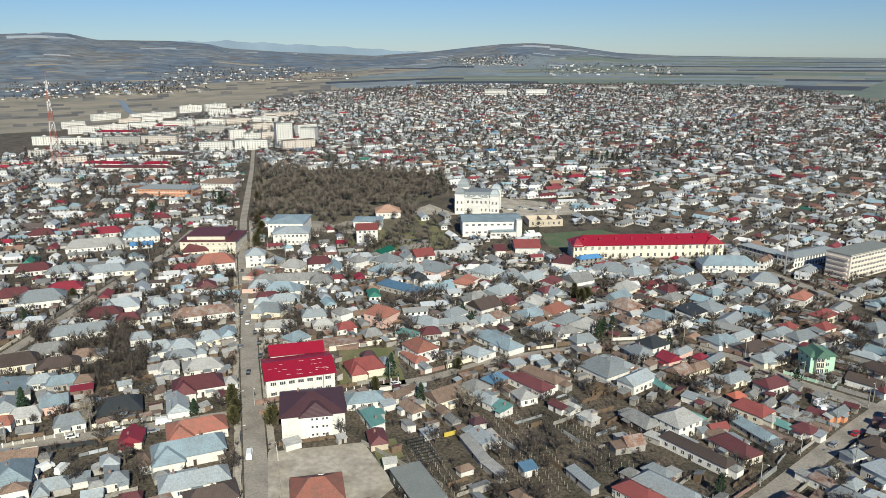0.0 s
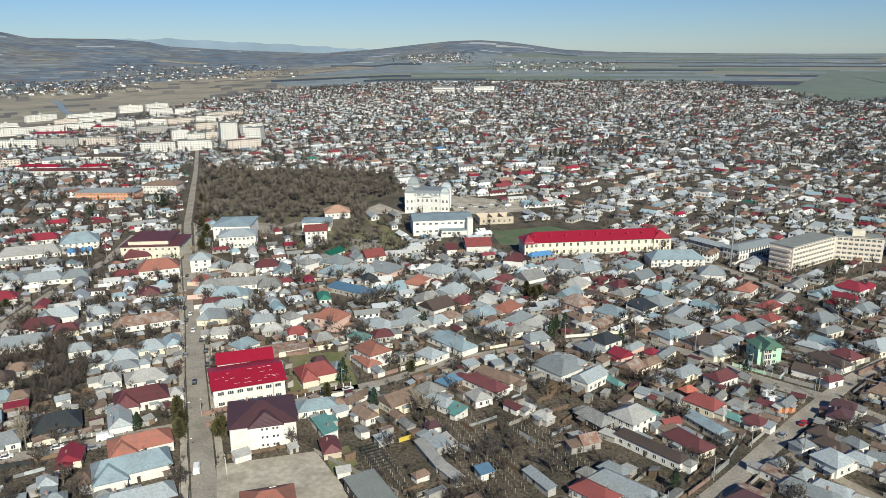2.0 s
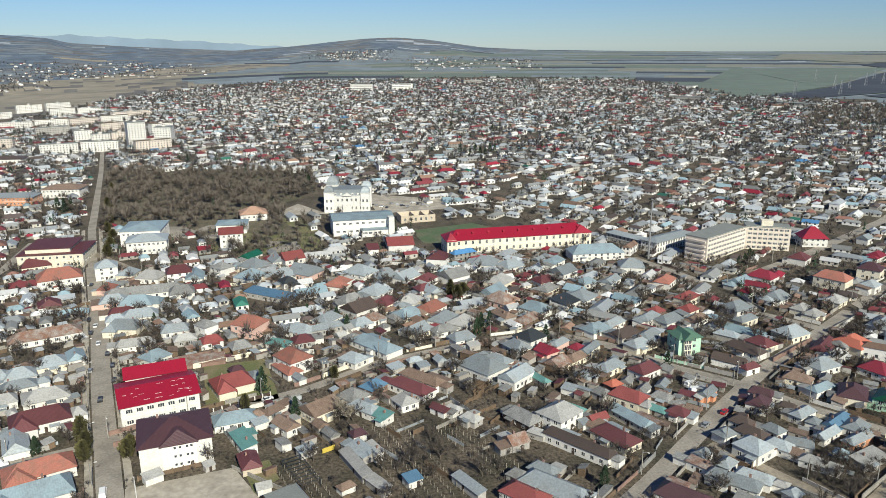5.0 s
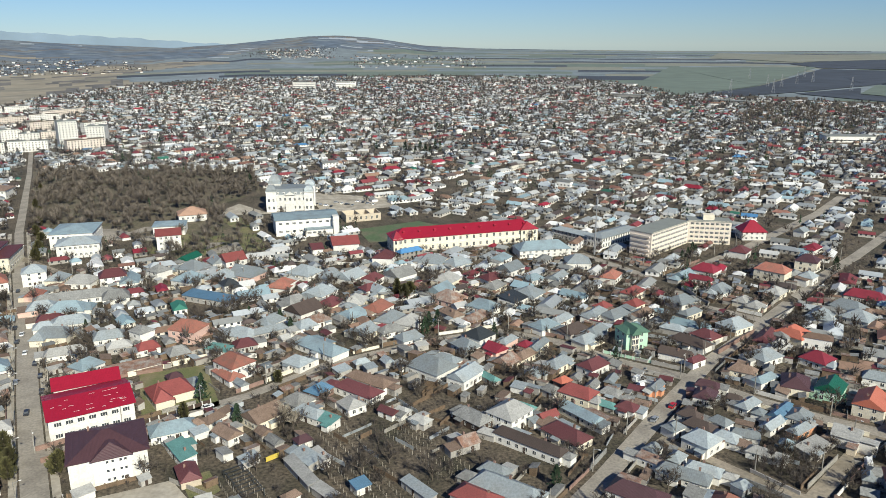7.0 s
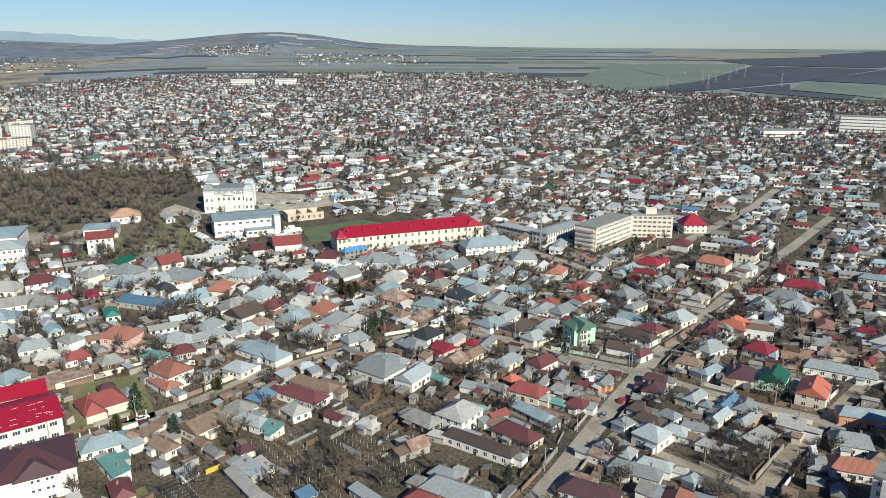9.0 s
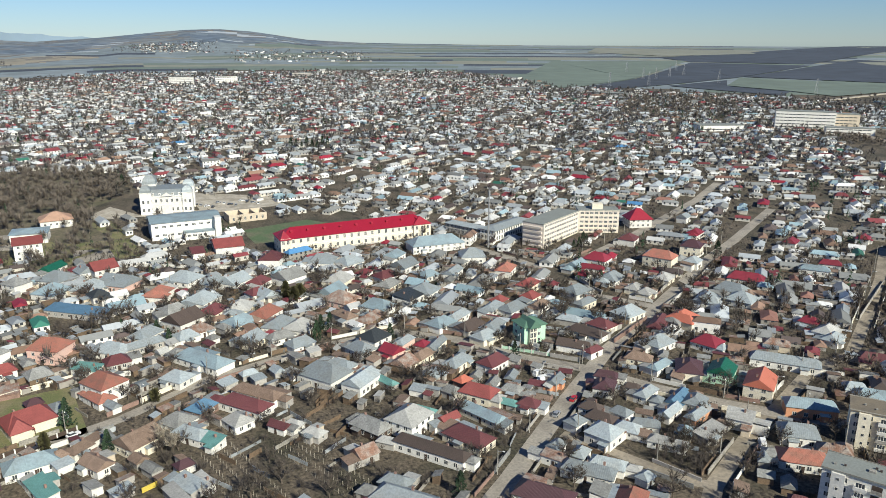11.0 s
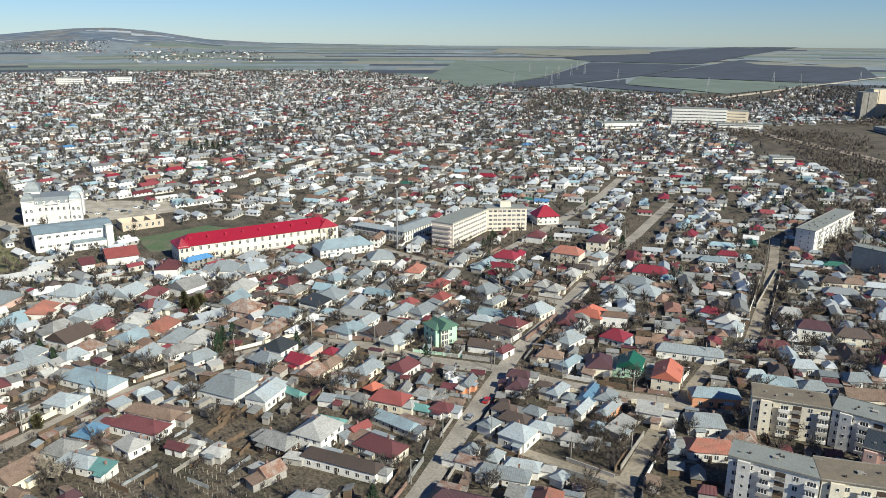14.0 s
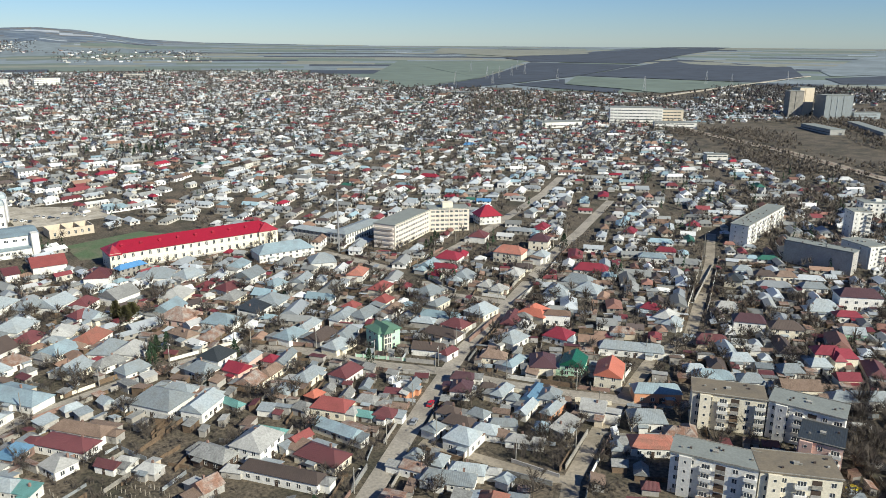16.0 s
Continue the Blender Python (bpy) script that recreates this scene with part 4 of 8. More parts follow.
part("entrance_roof", boxes((-2.4, w / 2 - 4.6, -d / 2 - 7.4, -d / 2, 4.4, 4.7)), BLUEZINC, ob)
part("stair_tower", boxes((w / 2 - 4.4, w / 2 - 0.5, -d / 2 - 6, -d / 2, -0.3, 12.4)), WHITE, ob)
for k in range(4):
    put("window", WIDE, ob, pose(0.5 + 3.2 * k, -d / 2 - 7, 2.6))
take(36.7, 482.5, 10)
# two red-roofed halls in front of it
ob, w, d = storeyed("workshop", 47.2, 465.4, 63.4, 465.4, 20.3, 4.6, CRIMSON, WHITE, "white workshop hall under a bright red gabled roof", "workshop", 1, 3.0, hip=0.0, win=TALL, spacing=3.2, sides=(1,), cornice=False)
ob2, w, d = storeyed("workshop", 34.0, 461.1, 40.6, 461.7, 14.2, 4.0, DARKRED, WHITE, "small white workshop under a wine red roof", "workshop", 1, 2.0, hip=0.0, win=SMALL, sides=(0,), cornice=False)
# unfinished shell of rough walls
ob = thing("ruin", 76.5, 547.3, 6, "roofless pale masonry shell of a round-ended building", "ruin")
take(76.5, 547.3, 16)
for x0, x1, y0, y1 in ((-13, 13, -8, -7.5), (-13, 13, 7.5, 8), (-13, -12.5, -7.5, 7.5), (12.5, 13, -7.5, 7.5), (-3, -2.6, -7.5, 7.5), (5, 5.4, -7.5, 7.5)):
    part("wall", boxes((x0, x1, y0, y1, -0.3, 5.2)), BEIGE, ob)
for k in range(6):
    put("window", TALL, ob, pose(-10 + 4 * k, -8, 2.4))
# hospital: two wings that meet at a blunt angle
ob, w, d = storeyed("hospital_wing", 233.0, 405.1, 272.6, 428.1, 14.9, 14.5, GREYFELT, PALEWALL, "five-storey pinkish cream hospital wing with pale window bands and flat roof", "hospital", 5, flat=True,
                    win=WIDE, spacing=3.0, sides=(0, 2), cornice=False)
for f in range(5):
    part("balcony", boxes((-w / 2 - 1.2, -w / 2, -d / 2 + 1, d / 2 - 1, 2.9 * f + 0.1, 2.9 * f + 1.3)), PALEWALL, ob, "solid cream balcony")
for f in range(6):
    part("band", boxes((-w / 2, w / 2, -d / 2 - 0.06, -d / 2, 2.9 * f - 0.2, 2.9 * f + 0.55)), CREAM, ob)
ob, w, d = storeyed("hospital_wing", 272.6, 428.1, 296.6, 416.9, 12.6, 14.5, GREYFELT, PALEWALL, "five-storey pinkish cream hospital wing with pale window bands and flat roof", "hospital", 5, flat=True,
                    win=WIDE, spacing=3.0, sides=(0, 1), cornice=False)
for f in range(6):
    part("band", boxes((-w / 2, w / 2, -d / 2 - 0.06, -d / 2, 2.9 * f - 0.2, 2.9 * f + 0.55)), CREAM, ob)
part("lift_house", boxes((-4, 3, -3, 3, 14.9, 18.2)), CREAM, ob)
# long white clinic beside it
storeyed("clinic", 212.4, 429.2, 249.5, 448.5, 11.9, 6.8, ZINC, WHITE, "long two-storey white clinic under a pale zinc roof", "clinic", 2, 1.6, win=TALL, spacing=2.6)
storeyed("clinic", 193.8, 465.6, 210.8, 432.7, 8.7, 6.0, ZINC, GREYWALL, "grey two-storey clinic wing under a pale zinc roof", "clinic", 2, 1.4, win=TALL, spacing=3.0)
# left of the park: school with stepped zinc roofs, culture house, orange offices, church hall
storeyed("school", -116.5, 490.6, -92.5, 493.2, 17.6, 8.5, ZINC, WHITE, "two-storey white school with hipped pale zinc roof", "school", 2, 3, spacing=2.6)
storeyed("school", -125.5, 514.4, -100.0, 513.9, 29.6, 10.0, BLUEZINC, WHITE, "tall white school range with pale blue zinc roof", "school", 2, 3)
ob, w, d = storeyed("culture_house", -173.7, 470.9, -136.9, 471.2, 30.2, 8.6, DARKRED, CREAM, "cream culture house with blank upper wall under a wine red roof", "theatre", 2, 2.6, spacing=3.6)
part("upper_stage", boxes((-w * 0.38, w * 0.3, -d / 2 + 2, d / 2 - 2, 8.6, 11.5)), CREAM, ob)
part("upper_roof", boxes((-w * 0.4, w * 0.32, -d / 2 + 1.6, d / 2 - 1.6, 11.5, 11.9)), DARKRED, ob)
storeyed("offices", -282.0, 671.8, -229.3, 667.2, 19.7, 7, ZINC, ORANGEWALL, "orange two-storey offices under a grey zinc roof", "offices", 2, 2.4)
storeyed("church_hall", -231.4, 695.7, -199.3, 692.7, 22.2, 7.5, OLDTILE, WHITE, "white church hall under a brown tile roof", "hall", 2, 3)
storeyed("station", -398.4, 719, -373.0, 716, 18.6, 7, ZINC, WHITE, "white two-storey station house with zinc roof", "station", 2, 2.5)
for ax, ay, bx, by, d, mat in ((-418.9, 853, -370.7, 847, 10, REDROOF), (-342.9, 836, -313.2, 842, 10, REDROOF), (-390.2, 817, -305.7, 813, 9, DARKRED), (-559.3, 1196, -492.8, 1193, 18, REDROOF), (-526.7, 1275, -455.5, 1275, 18, REDROOF)):
    storeyed("depot", ax, ay, bx, by, d, 5, mat, WHITE, "long low white depot under a red roof", "warehouse", 1, 2.0, spacing=5)
# villa with red multi-gabled roof beyond the hospital
storeyed("villa", 310.7, 423.7, 325.6, 419.5, 12.9, 6, REDROOF, WHITE, "white villa under a steep bright red roof", "house", 2, 6.0)
# mint green house with dark green roof, behind a green fence
ob, w, d = storeyed("green_house", 150.9, 280.8, 161.4, 281.4, 9.2, 8.2, MOSSROOF, GREENWALL, "three-storey mint green house with pale bays and a faded green roof", "house", 3, 2.4, spacing=3.2, cornice=False)
part("bay", boxes((-w * 0.32, w * 0.02, -d / 2 - 1.4, -d / 2, -0.3, 8.2)), CREAM, ob, "pale stacked bay of windows")
for f in range(3):
    for k in (-0.24, -0.08):
        put("window", TALL, ob, pose(k * w, -d / 2 - 1.4, 1.7 + 2.7 * f))
bm = bmesh.new()
roof_shell(bm, 9, w * 0.4, 8.3, 2.6, 0, 0.4)
part("bay_roof", bm, MOSSROOF, ob).matrix_basis = pose(-w * 0.15, -d / 2 + 2.4, 0.05, 0, 0, 90)


def apartment(ax, ay, bx, by, d, floors, wall, roof, label, detail=True, loggias=(2, 5)):
    """A slab block with flat roof: windows and stacked loggias on the front."""
    x, y, w, rot = frame_of(ax, ay, bx, by, d)
    cover(x, y, w, d, rot)
    h = floors * 2.85 + 0.9 + 0.07 * (int(abs(ax) + abs(by)) % 4)
    ob = thing("apartment_block", x, y, rot, label, "apartment block", "apartment blocks")
    part("wall", boxes((-w / 2, w / 2, -d / 2, d / 2, -3, h)), wall, ob)
    bm = boxes((-w / 2 - 0.3, w / 2 + 0.3, -d / 2 - 0.3, d / 2 + 0.3, h, h + 0.35))
    part("roof", bm, roof, ob)
    bays = max(2, int(w / 3.4))
    deep = {bays * 3 // 5} if bays > 4 else set()
    if not detail:
        bm = bmesh.new()
        for f in range(floors):
            for k in range(bays):
                u = -w / 2 + (k + 0.5) * w / bays
                box(bm, u - 0.65, u + 0.65, -d / 2 - 0.05, -d / 2 + 0.05, f * 2.85 + 1.5, f * 2.85 + 2.8)
            for k in range(2):
                u = -d / 4 + k * d / 2
                for s in (-1, 1):
                    box(bm, s * w / 2 - 0.05, s * w / 2 + 0.05, u - 0.7, u + 0.7, f * 2.85 + 1.5, f * 2.85 + 2.9)
        tagged(part("window_grid", bm, CURTAINED, ob), "rows of curtained windows", kind="stuff")
        bm = bmesh.new()
        for f in range(floors):
            for k in range(1, bays, 3):
                u = -w / 2 + (k + 0.5) * w / bays
                box(bm, u - 1.4, u + 1.4, -d / 2 - 1.1, -d / 2 - 0.06, f * 2.85 + 0.5, f * 2.85 + 1.5)
                box(bm, u - 1.4, u + 1.4, -d / 2 - 1.1, -d / 2 - 0.06, f * 2.85 + 2.9, f * 2.85 + 3.05)
        tagged(part("loggia_front", bm, wall, ob), "boxed loggias on every floor", kind="stuff")
        part("stair_hood", boxes((-2, 2, -1.5, 1.5, h + 0.35, h + 2.0)), wall, ob)
        return ob
    for f in range(floors):
        for k in range(bays):
            u = -w / 2 + (k + 0.5) * w / bays
            if k in deep:
                # dark panel standing in for the shade of an open loggia, with slab and rail
                shade_panel = part("open_loggia", boxes((u - 1.25, u + 1.25, -d / 2 - 0.03, -d / 2 + 0.1, f * 2.85 + 0.95, f * 2.85 + 3.1)), DARKWOOD, ob, "dark panel for the shade of an open loggia")
                part("rail", boxes((u - 1.3, u + 1.3, -d / 2 - 0.5, -d / 2 - 0.4, f * 2.85 + 0.9, f * 2.85 + 1.9)), (CONCRETE, WOOD, GREYWALL)[(f + k) % 3], shade_panel, "weathered loggia rail")
                part("slab", boxes((u - 1.35, u + 1.35, -d / 2 - 0.55, -d / 2 - 0.03, f * 2.85 + 0.75, f * 2.85 + 0.92)), CONCRETE, shade_panel)
            elif k % 6 in loggias:
                log = part("loggia", boxes((u - 1.6, u + 1.6, -d / 2 - 1.3, -d / 2, f * 2.85 + 0.7, f * 2.85 + 1.75)),
                           WHITE if (f + k) % 3 else GREYWALL, ob, "boxed-in loggia parapet")
                put("window", WIDE, log, pose(u, -d / 2 - 1.15, f * 2.85 + 2.5))
            else:
                put("window", WINDOW, ob, pose(u, -d / 2, f * 2.85 + 2.2))
        for s in (1, 3):
            row_of(ob, SMALL, "window", s, w, d, 2, f * 2.85 + 2.2)
    # stair bay standing proud of the front, with a small window on every landing
    u = -w / 2 + 0.18 * w
    bay = part("stair_bay", boxes((u - 1.7, u + 1.7, -d / 2 - 1.0, -d / 2, -0.3, h - 0.02)), wall, ob)
    for f in range(floors):
        put("window", SMALL, bay, pose(u, -d / 2 - 1.0, f * 2.85 + 2.3))
    for s_ in (-1, 1):
        part("parapet", boxes((-w / 2 - 0.3, w / 2 + 0.3, s_ * (d / 2 + 0.3) - 0.15 * (s_ > 0), s_ * (d / 2 + 0.3) + 0.15 * (s_ < 0), h + 0.35, h + 0.6)), CONCRETE, ob)
    part("roof_hatch", boxes((-0.8, 0.8, -0.6, 0.6, h + 0.35, h + 0.9)), CONCRETE, ob)
    rng = random.Random(int(x + y))
    for k in range(int(w / 4)):
        u, v = rng.uniform(-0.45, 0.45) * w, rng.uniform(-0.35, 0.35) * d
        part("roof_vent", boxes((u - 0.3, u + 0.3, v - 0.25, v + 0.25, h + 0.35, h + 0.85)), CONCRETE if k % 2 else BROWNROOF, ob)
    return ob


apartment(206.2, 171.7, 220.4, 154.2, 10.5, 4, CREAM, FELT, "four-storey pale yellow apartment block with flat brown roof")
apartment(220.7, 153.9, 228.9, 133.8, 11.0, 4, WHITE, GREYFELT, "four-storey white apartment block with flat grey roof")
apartment(170.5, 151.6, 182.0, 132.1, 9.6, 4, WHITE, GREYFELT, "four-storey white apartment block with glazed loggias")
apartment(182.2, 131.8, 196.3, 117.2, 11.2, 4, CREAM, FELT, "four-storey cream apartment block with flat brown roof")
apartment(207.2, 136.0, 212.0, 125.4, 12.5, 4, PINKWALL, BLACKROOF, "four-storey pink apartment wing with dark flat roof")
apartment(414.0, 290.6, 486.1, 311.7, 10.9, 4, WHITE, GREYFELT, "long four-storey white apartment block with shaded end")
# grey wall carries the shade of this long side in its colour
apartment(420.1, 227.5, 414.6, 263.6, 8.5, 4, GREYWALL, GREYFELT, "four-storey apartment block with the shade of its side put into grey walls")
apartment(430.1, 227.4, 441.9, 224.1, 18.5, 4, WHITE, GREYFELT, "four-storey white apartment block with blank lit end")
apartment(481.3, 263.6, 490.7, 256.4, 10.5, 6, WHITE, GREYFELT, "six-storey white apartment block among bare trees")
apartment(506.5, 247.3, 530.7, 231.4, 10.6, 4, BEIGE, GREYFELT, "four-storey beige apartment block among bare trees", False)
apartment(536.6, 284.3, 554.2, 270.0, 10.1, 4, WHITE, GREYFELT, "four-storey white apartment block among bare trees", False)
# pale blocks of the centre, in rows
rng = random.Random(8)
for ax, ay, bx, by, fl in ((-595.1, 1073, -562.7, 1075, 4), (-550.2, 1048, -483.6, 1051, 4), (-481.6, 1051, -429.7, 1052, 4), (-427.8, 1052, -378.3, 1053, 4), (-613.0, 1215, -564.7, 1236, 4), (-569.0, 1237, -531.5, 1255, 4), (-529.3, 1257, -491.5, 1279, 4),
                           (-583.9, 1345, -552.2, 1366, 4), (-550.1, 1366, -517.0, 1386, 4), (-479.4, 1276, -432.3, 1293, 4), (-428.5, 1293, -380.6, 1313, 4), (-319.3, 970, -278.4, 979, 4), (-275.1, 979, -233.3, 984, 4),
                           (-311.3, 1085, -291.3, 1094, 5), (-283.8, 1061, -262.1, 1069, 4), (-260.4, 1069, -240.8, 1077, 4), (-558.1, 1592, -519.4, 1616, 5), (-511.8, 1619, -474.7, 1645, 5), (-376.6, 1294, -338.5, 1313, 4), (-334.8, 1314, -295.4, 1329, 4),
                           (-386.9, 1167, -346.7, 1189, 4), (-304.1, 1192, -267.6, 1218, 4), (-206.4, 958, -168.8, 978, 4), (-218.3, 1121, -193.1, 1141, 5), (-457.0, 872, -427.9, 884, 3), (-599.4, 1440, -534.1, 1499, 4), (-327.7, 1370, -274.9, 1417, 4),
                           (-461.7, 1477, -424.8, 1497, 5), (-421.0, 1499, -382.8, 1509, 4), (-522.3, 938, -512.3, 952, 3), (-666.8, 1302, -631.8, 1316, 4), (-679.7, 1451, -643.2, 1493, 4)):
    apartment(ax, ay, bx, by, rng.uniform(10, 12), fl, (WHITE, WHITE, PALEWALL, GREYWALL)[rng.choice((0, 0, 1, 1, 2, 2, 3))], (GREYFELT, FELT, GREYFELT)[rng.randrange(3)],
              "pale apartment block of the town centre with flat roof", False)
apartment(-227.2, 1015, -206.9, 1022, 28.6, 10, WHITE, GREYFELT, "ten-storey white tower block over the town centre", False)
apartment(-197.6, 1023, -176.3, 1022, 23.6, 7, WHITE, GREYFELT, "seven-storey white block beside the tower", False)
# white church with a dark roof and a short tower
ob, w, d = storeyed("church", -371.6, 910, -318.8, 906, 20.1, 6.0, BROWNROOF, WHITE, "white church under a dark brown roof with a short tower", "church", 1, 2.6, win=TALL, spacing=4.0, cornice=False)
part("tower", boxes((-w * 0.18 - 2.5, -w * 0.18 + 2.5, -2.5, 2.5, 5.5, 14.5)), WHITE, ob)
bm = bmesh.new()
roof_shell(bm, 5, 5, 14.5, 3.6, 2.4, 0.4)
part("tower_roof", bm, BLACKROOF, ob).matrix_basis = pose(-w * 0.18, 0, 0)
storeyed("hall", -406.3, 889, -371.3, 901, 24.6, 5.5, ZINC, WHITE, "white hall under a wide grey zinc roof", "hall", 1, 2.2, spacing=4.0, cornice=False)
storeyed("clubhouse", -52.5, 566.9, -33.3, 569.6, 16.3, 5.2, TANROOF, WHITE, "white clubhouse under a faded tan tile roof", "house", 1, 4.2, spacing=3.0, cornice=False)

storeyed("school_block", -59.5, 493.2, -45.1, 494.8, 15.7, 10.0, CRIMSON, WHITE, "three-storey white school block under a crimson roof", "school", 3, 2.6, hip=0.0, spacing=3.0, cornice=False)
storeyed("gym", -66.3, 532.5, -45.8, 532.0, 16.5, 6.5, BLUEZINC, WHITE, "white gym hall under a pale blue sheet roof", "sports hall", 1, 1.6, spacing=4.0, cornice=False)

# grain silos, mill and sheds by the railway
def plant(ax, ay, bx, by, d, h, wall, label, category, name="mill"):
    x, y, w, rot = frame_of(ax, ay, bx, by, d)
    cover(x, y, w, d, rot)
    z = terrain(x, y)
    ob = thing(name, x, y, rot, label, category, z=z)
    part("wall", boxes((-w / 2, w / 2, -d / 2, d / 2, -8, h)), wall, ob)
    part("roof", boxes((-w / 2 - 0.4, w / 2 + 0.4, -d / 2 - 0.4, d / 2 + 0.4, h, h + 0.5)), GREYFELT, ob)
    bm = bmesh.new()
    for f in range(int(h / 4)):
        for k in range(int(w / 5)):
            u = -w / 2 + 2.5 + 5 * k
            box(bm, u - 2.2, u + 2.2, -d / 2 - 0.06, -d / 2 + 0.05, 4 * f + 1.6, 4 * f + 2.8)
    if category != "silo" and h > 5:
        tagged(part("window_grid", bm, CURTAINED, ob), "rows of dusty windows", kind="stuff")
    else:
        bm.free()
        for k in range(1, int(w / 9)):
            part("rib", boxes((-w / 2 + 9 * k - 0.4, -w / 2 + 9 * k + 0.4, -d / 2 - 0.5, -d / 2, 0, h)), wall, ob)
    return ob


plant(789, 758, 840, 709, 19.5, 22, WHITE, "white six-storey mill with dark window bands", "factory")
plant(844, 732, 876, 703, 18.2, 18, BEIGE, "brown factory with banded windows beside the mill", "factory", "factory")
plant(800, 688.4, 840, 652.0, 15.4, 8, WHITE, "low white packing hall under a flat roof", "factory", "packing_hall")
plant(1057, 658.0, 1073, 646.0, 19.0, 38, CONCRETE, "tall stained concrete grain elevator", "silo", "grain_elevator")
plant(1077, 655.1, 1097, 644.4, 20.6, 42, BEIGE, "tall tan grain elevator with open legs", "silo", "grain_elevator")
plant(1071, 611.5, 1107, 591.0, 27.2, 34, ZINC, "blue-grey corrugated grain silo block", "silo", "grain_silo")
plant(1110, 589.0, 1144, 568.2, 16.0, 9, ZINC, "low blue-grey sheet warehouse", "warehouse", "warehouse")
plant(964, 582.4, 927, 522.3, 18.7, 6, PALEROOF, "long low pale warehouse by the railway", "warehouse", "warehouse")
plant(1044, 562.5, 946, 468.4, 14.1, 6, PALEROOF, "long low pale warehouse by the railway", "warehouse", "warehouse")
plant(677.9, 772, 732, 754, 22.4, 7, WHITE, "long low white warehouse", "warehouse", "warehouse")
plant(640.3, 488.0, 657.3, 476.4, 10.2, 8, WHITE, "white hall with a blank gable", "warehouse", "warehouse")
for ax, ay, bx, by in ((100.2, 1792, 150.8, 1782), (198.2, 1783, 246.5, 1784)):
    plant(ax, ay, bx, by, 16, 16, WHITE, "pale slab block on the town's edge", "apartment block", "apartment_block")
for ax, ay, bx, by, h in ((405.4, 1954, 457.5, 1960, 16), (490.2, 2071, 578.4, 2103, 8), (630.3, 1938, 690.3, 1911, 12), (690.5, 1718, 758, 1650, 8), (848, 1753, 904, 1671, 8), (716, 1404, 758, 1355, 12), (834, 1267, 878, 1191, 9)):
    plant(ax, ay, bx, by, 22, h * 0.6, GREYWALL if h > 8 else WHITE, "low pale industrial hall on the town's edge", "factory", "factory")


# lattice mast, red and white, with drum aerials
def lattice_mast(x, y, h, base, label, drums):
    ob = thing("lattice_mast", x, y, 20, label, "mast")
    n = 9
    for k in range(n):
        a, b = k / n, (k + 1) / n
        wa, wb = base * (1 - a) ** 1.3 + 0.7, base * (1 - b) ** 1.3 + 0.7
        bm = bmesh.new()
        ca = [(-wa, -wa), (wa, -wa), (wa, wa), (-wa, wa)]
        cb = [(-wb, -wb), (wb, -wb), (wb, wb), (-wb, wb)]
        for i in range(4):
            j = (i + 1) % 4
            tube(bm, (*ca[i], a * h), (*cb[i], b * h), 0.22, 0.22, 4)
            tube(bm, (*ca[i], a * h), (*cb[j], b * h), 0.13, 0.13, 3)
            tube(bm, (*ca[j], a * h), (*cb[i], b * h), 0.13, 0.13, 3)
            tube(bm, (*cb[i], b * h), (*cb[j], b * h), 0.13, 0.13, 3)
        part("lattice_section", bm, MASTRED if k % 2 else MASTWHITE, ob)
    bm = bmesh.new()
    tube(bm, (0, 0, h), (0, 0, h * 1.1), 0.3, 0.15)
    part("spire", bm, MASTRED, ob)
    rng = random.Random(3)
    for k in range(drums):
        a, z = rng.uniform(0, 6.28), h * rng.uniform(0.72, 1.02)
        p = Vector((1.6 * math.cos(a), 1.6 * math.sin(a), z))
        bm = bmesh.new()
        tube(bm, p, p + Vector((math.cos(a), math.sin(a), 0)) * 0.9, 1.0, 1.1, 10)
        part("drum_aerial", bm, MASTWHITE, ob)
    take(x, y, 6)
    return ob


lattice_mast(-435.9, 831, 100, 5.0, "tall red and white lattice radio mast with drum aerials", 9)
ob = thing("phone_mast", 203.5, 420.9, 0, "slim grey steel telephone mast with aerials", "mast")
bm = bmesh.new()
tube(bm, (0, 0, 0), (0, 0, 36), 0.7, 0.3, 8)
part("pole", bm, STEEL, ob)
for k in range(3):
    bm = bmesh.new()
    tube(bm, (0.6 * math.cos(2.1 * k), 0.6 * math.sin(2.1 * k), 32), (0.6 * math.cos(2.1 * k), 0.6 * math.sin(2.1 * k), 35), 0.25, 0.25, 6)
    part("aerial", bm, STEEL, ob)

# railway on a low bank
strip("railway_bank", [(811, 776), (832, 675.2), (795, 572.6), (763, 476.3), (720, 391.5), (677.6, 305.3)], 16, DIRT, 0.9, "pale ballast bank of the railway", "railway", 1.2)
strip("railway_track", [(811, 776), (832, 675.2), (795, 572.6), (763, 476.3), (720, 391.5), (677.6, 305.3)], 3.2, RUST, 1.1, "rusty rails and sleepers on pale ballast", "railway", 0.3)

# ---------- houses that can be told apart: place, plan, turn, roof, wall, shape, eave ----------
house(-25.4, 239.0, 13.0, 5.0, -66, "T", "w", "m", 3.0)
house(-10.0, 298.7, 12.8, 10.9, -55, "t", "w", "h", 6)
house(-11.8, 293.4, 11.2, 6.6, -60, "t", "w", "h", 2.8)
house(-33.0, 284.0, 14.7, 11.5, 22, "R", "c", "x", 3.6)
house(-32.7, 298.0, 5.3, 4.6, 21, "m", "t", "h", 2.4)
house(20.5, 271.7, 6.9, 8.6, -48, "B", "k", "h", 3)
house(34.7, 268.0, 18.4, 7.6, -51, "d", "w", "h", 3.2)
house(40.0, 274.8, 19.2, 6.3, -50, "o", "w", "h", 3.2)
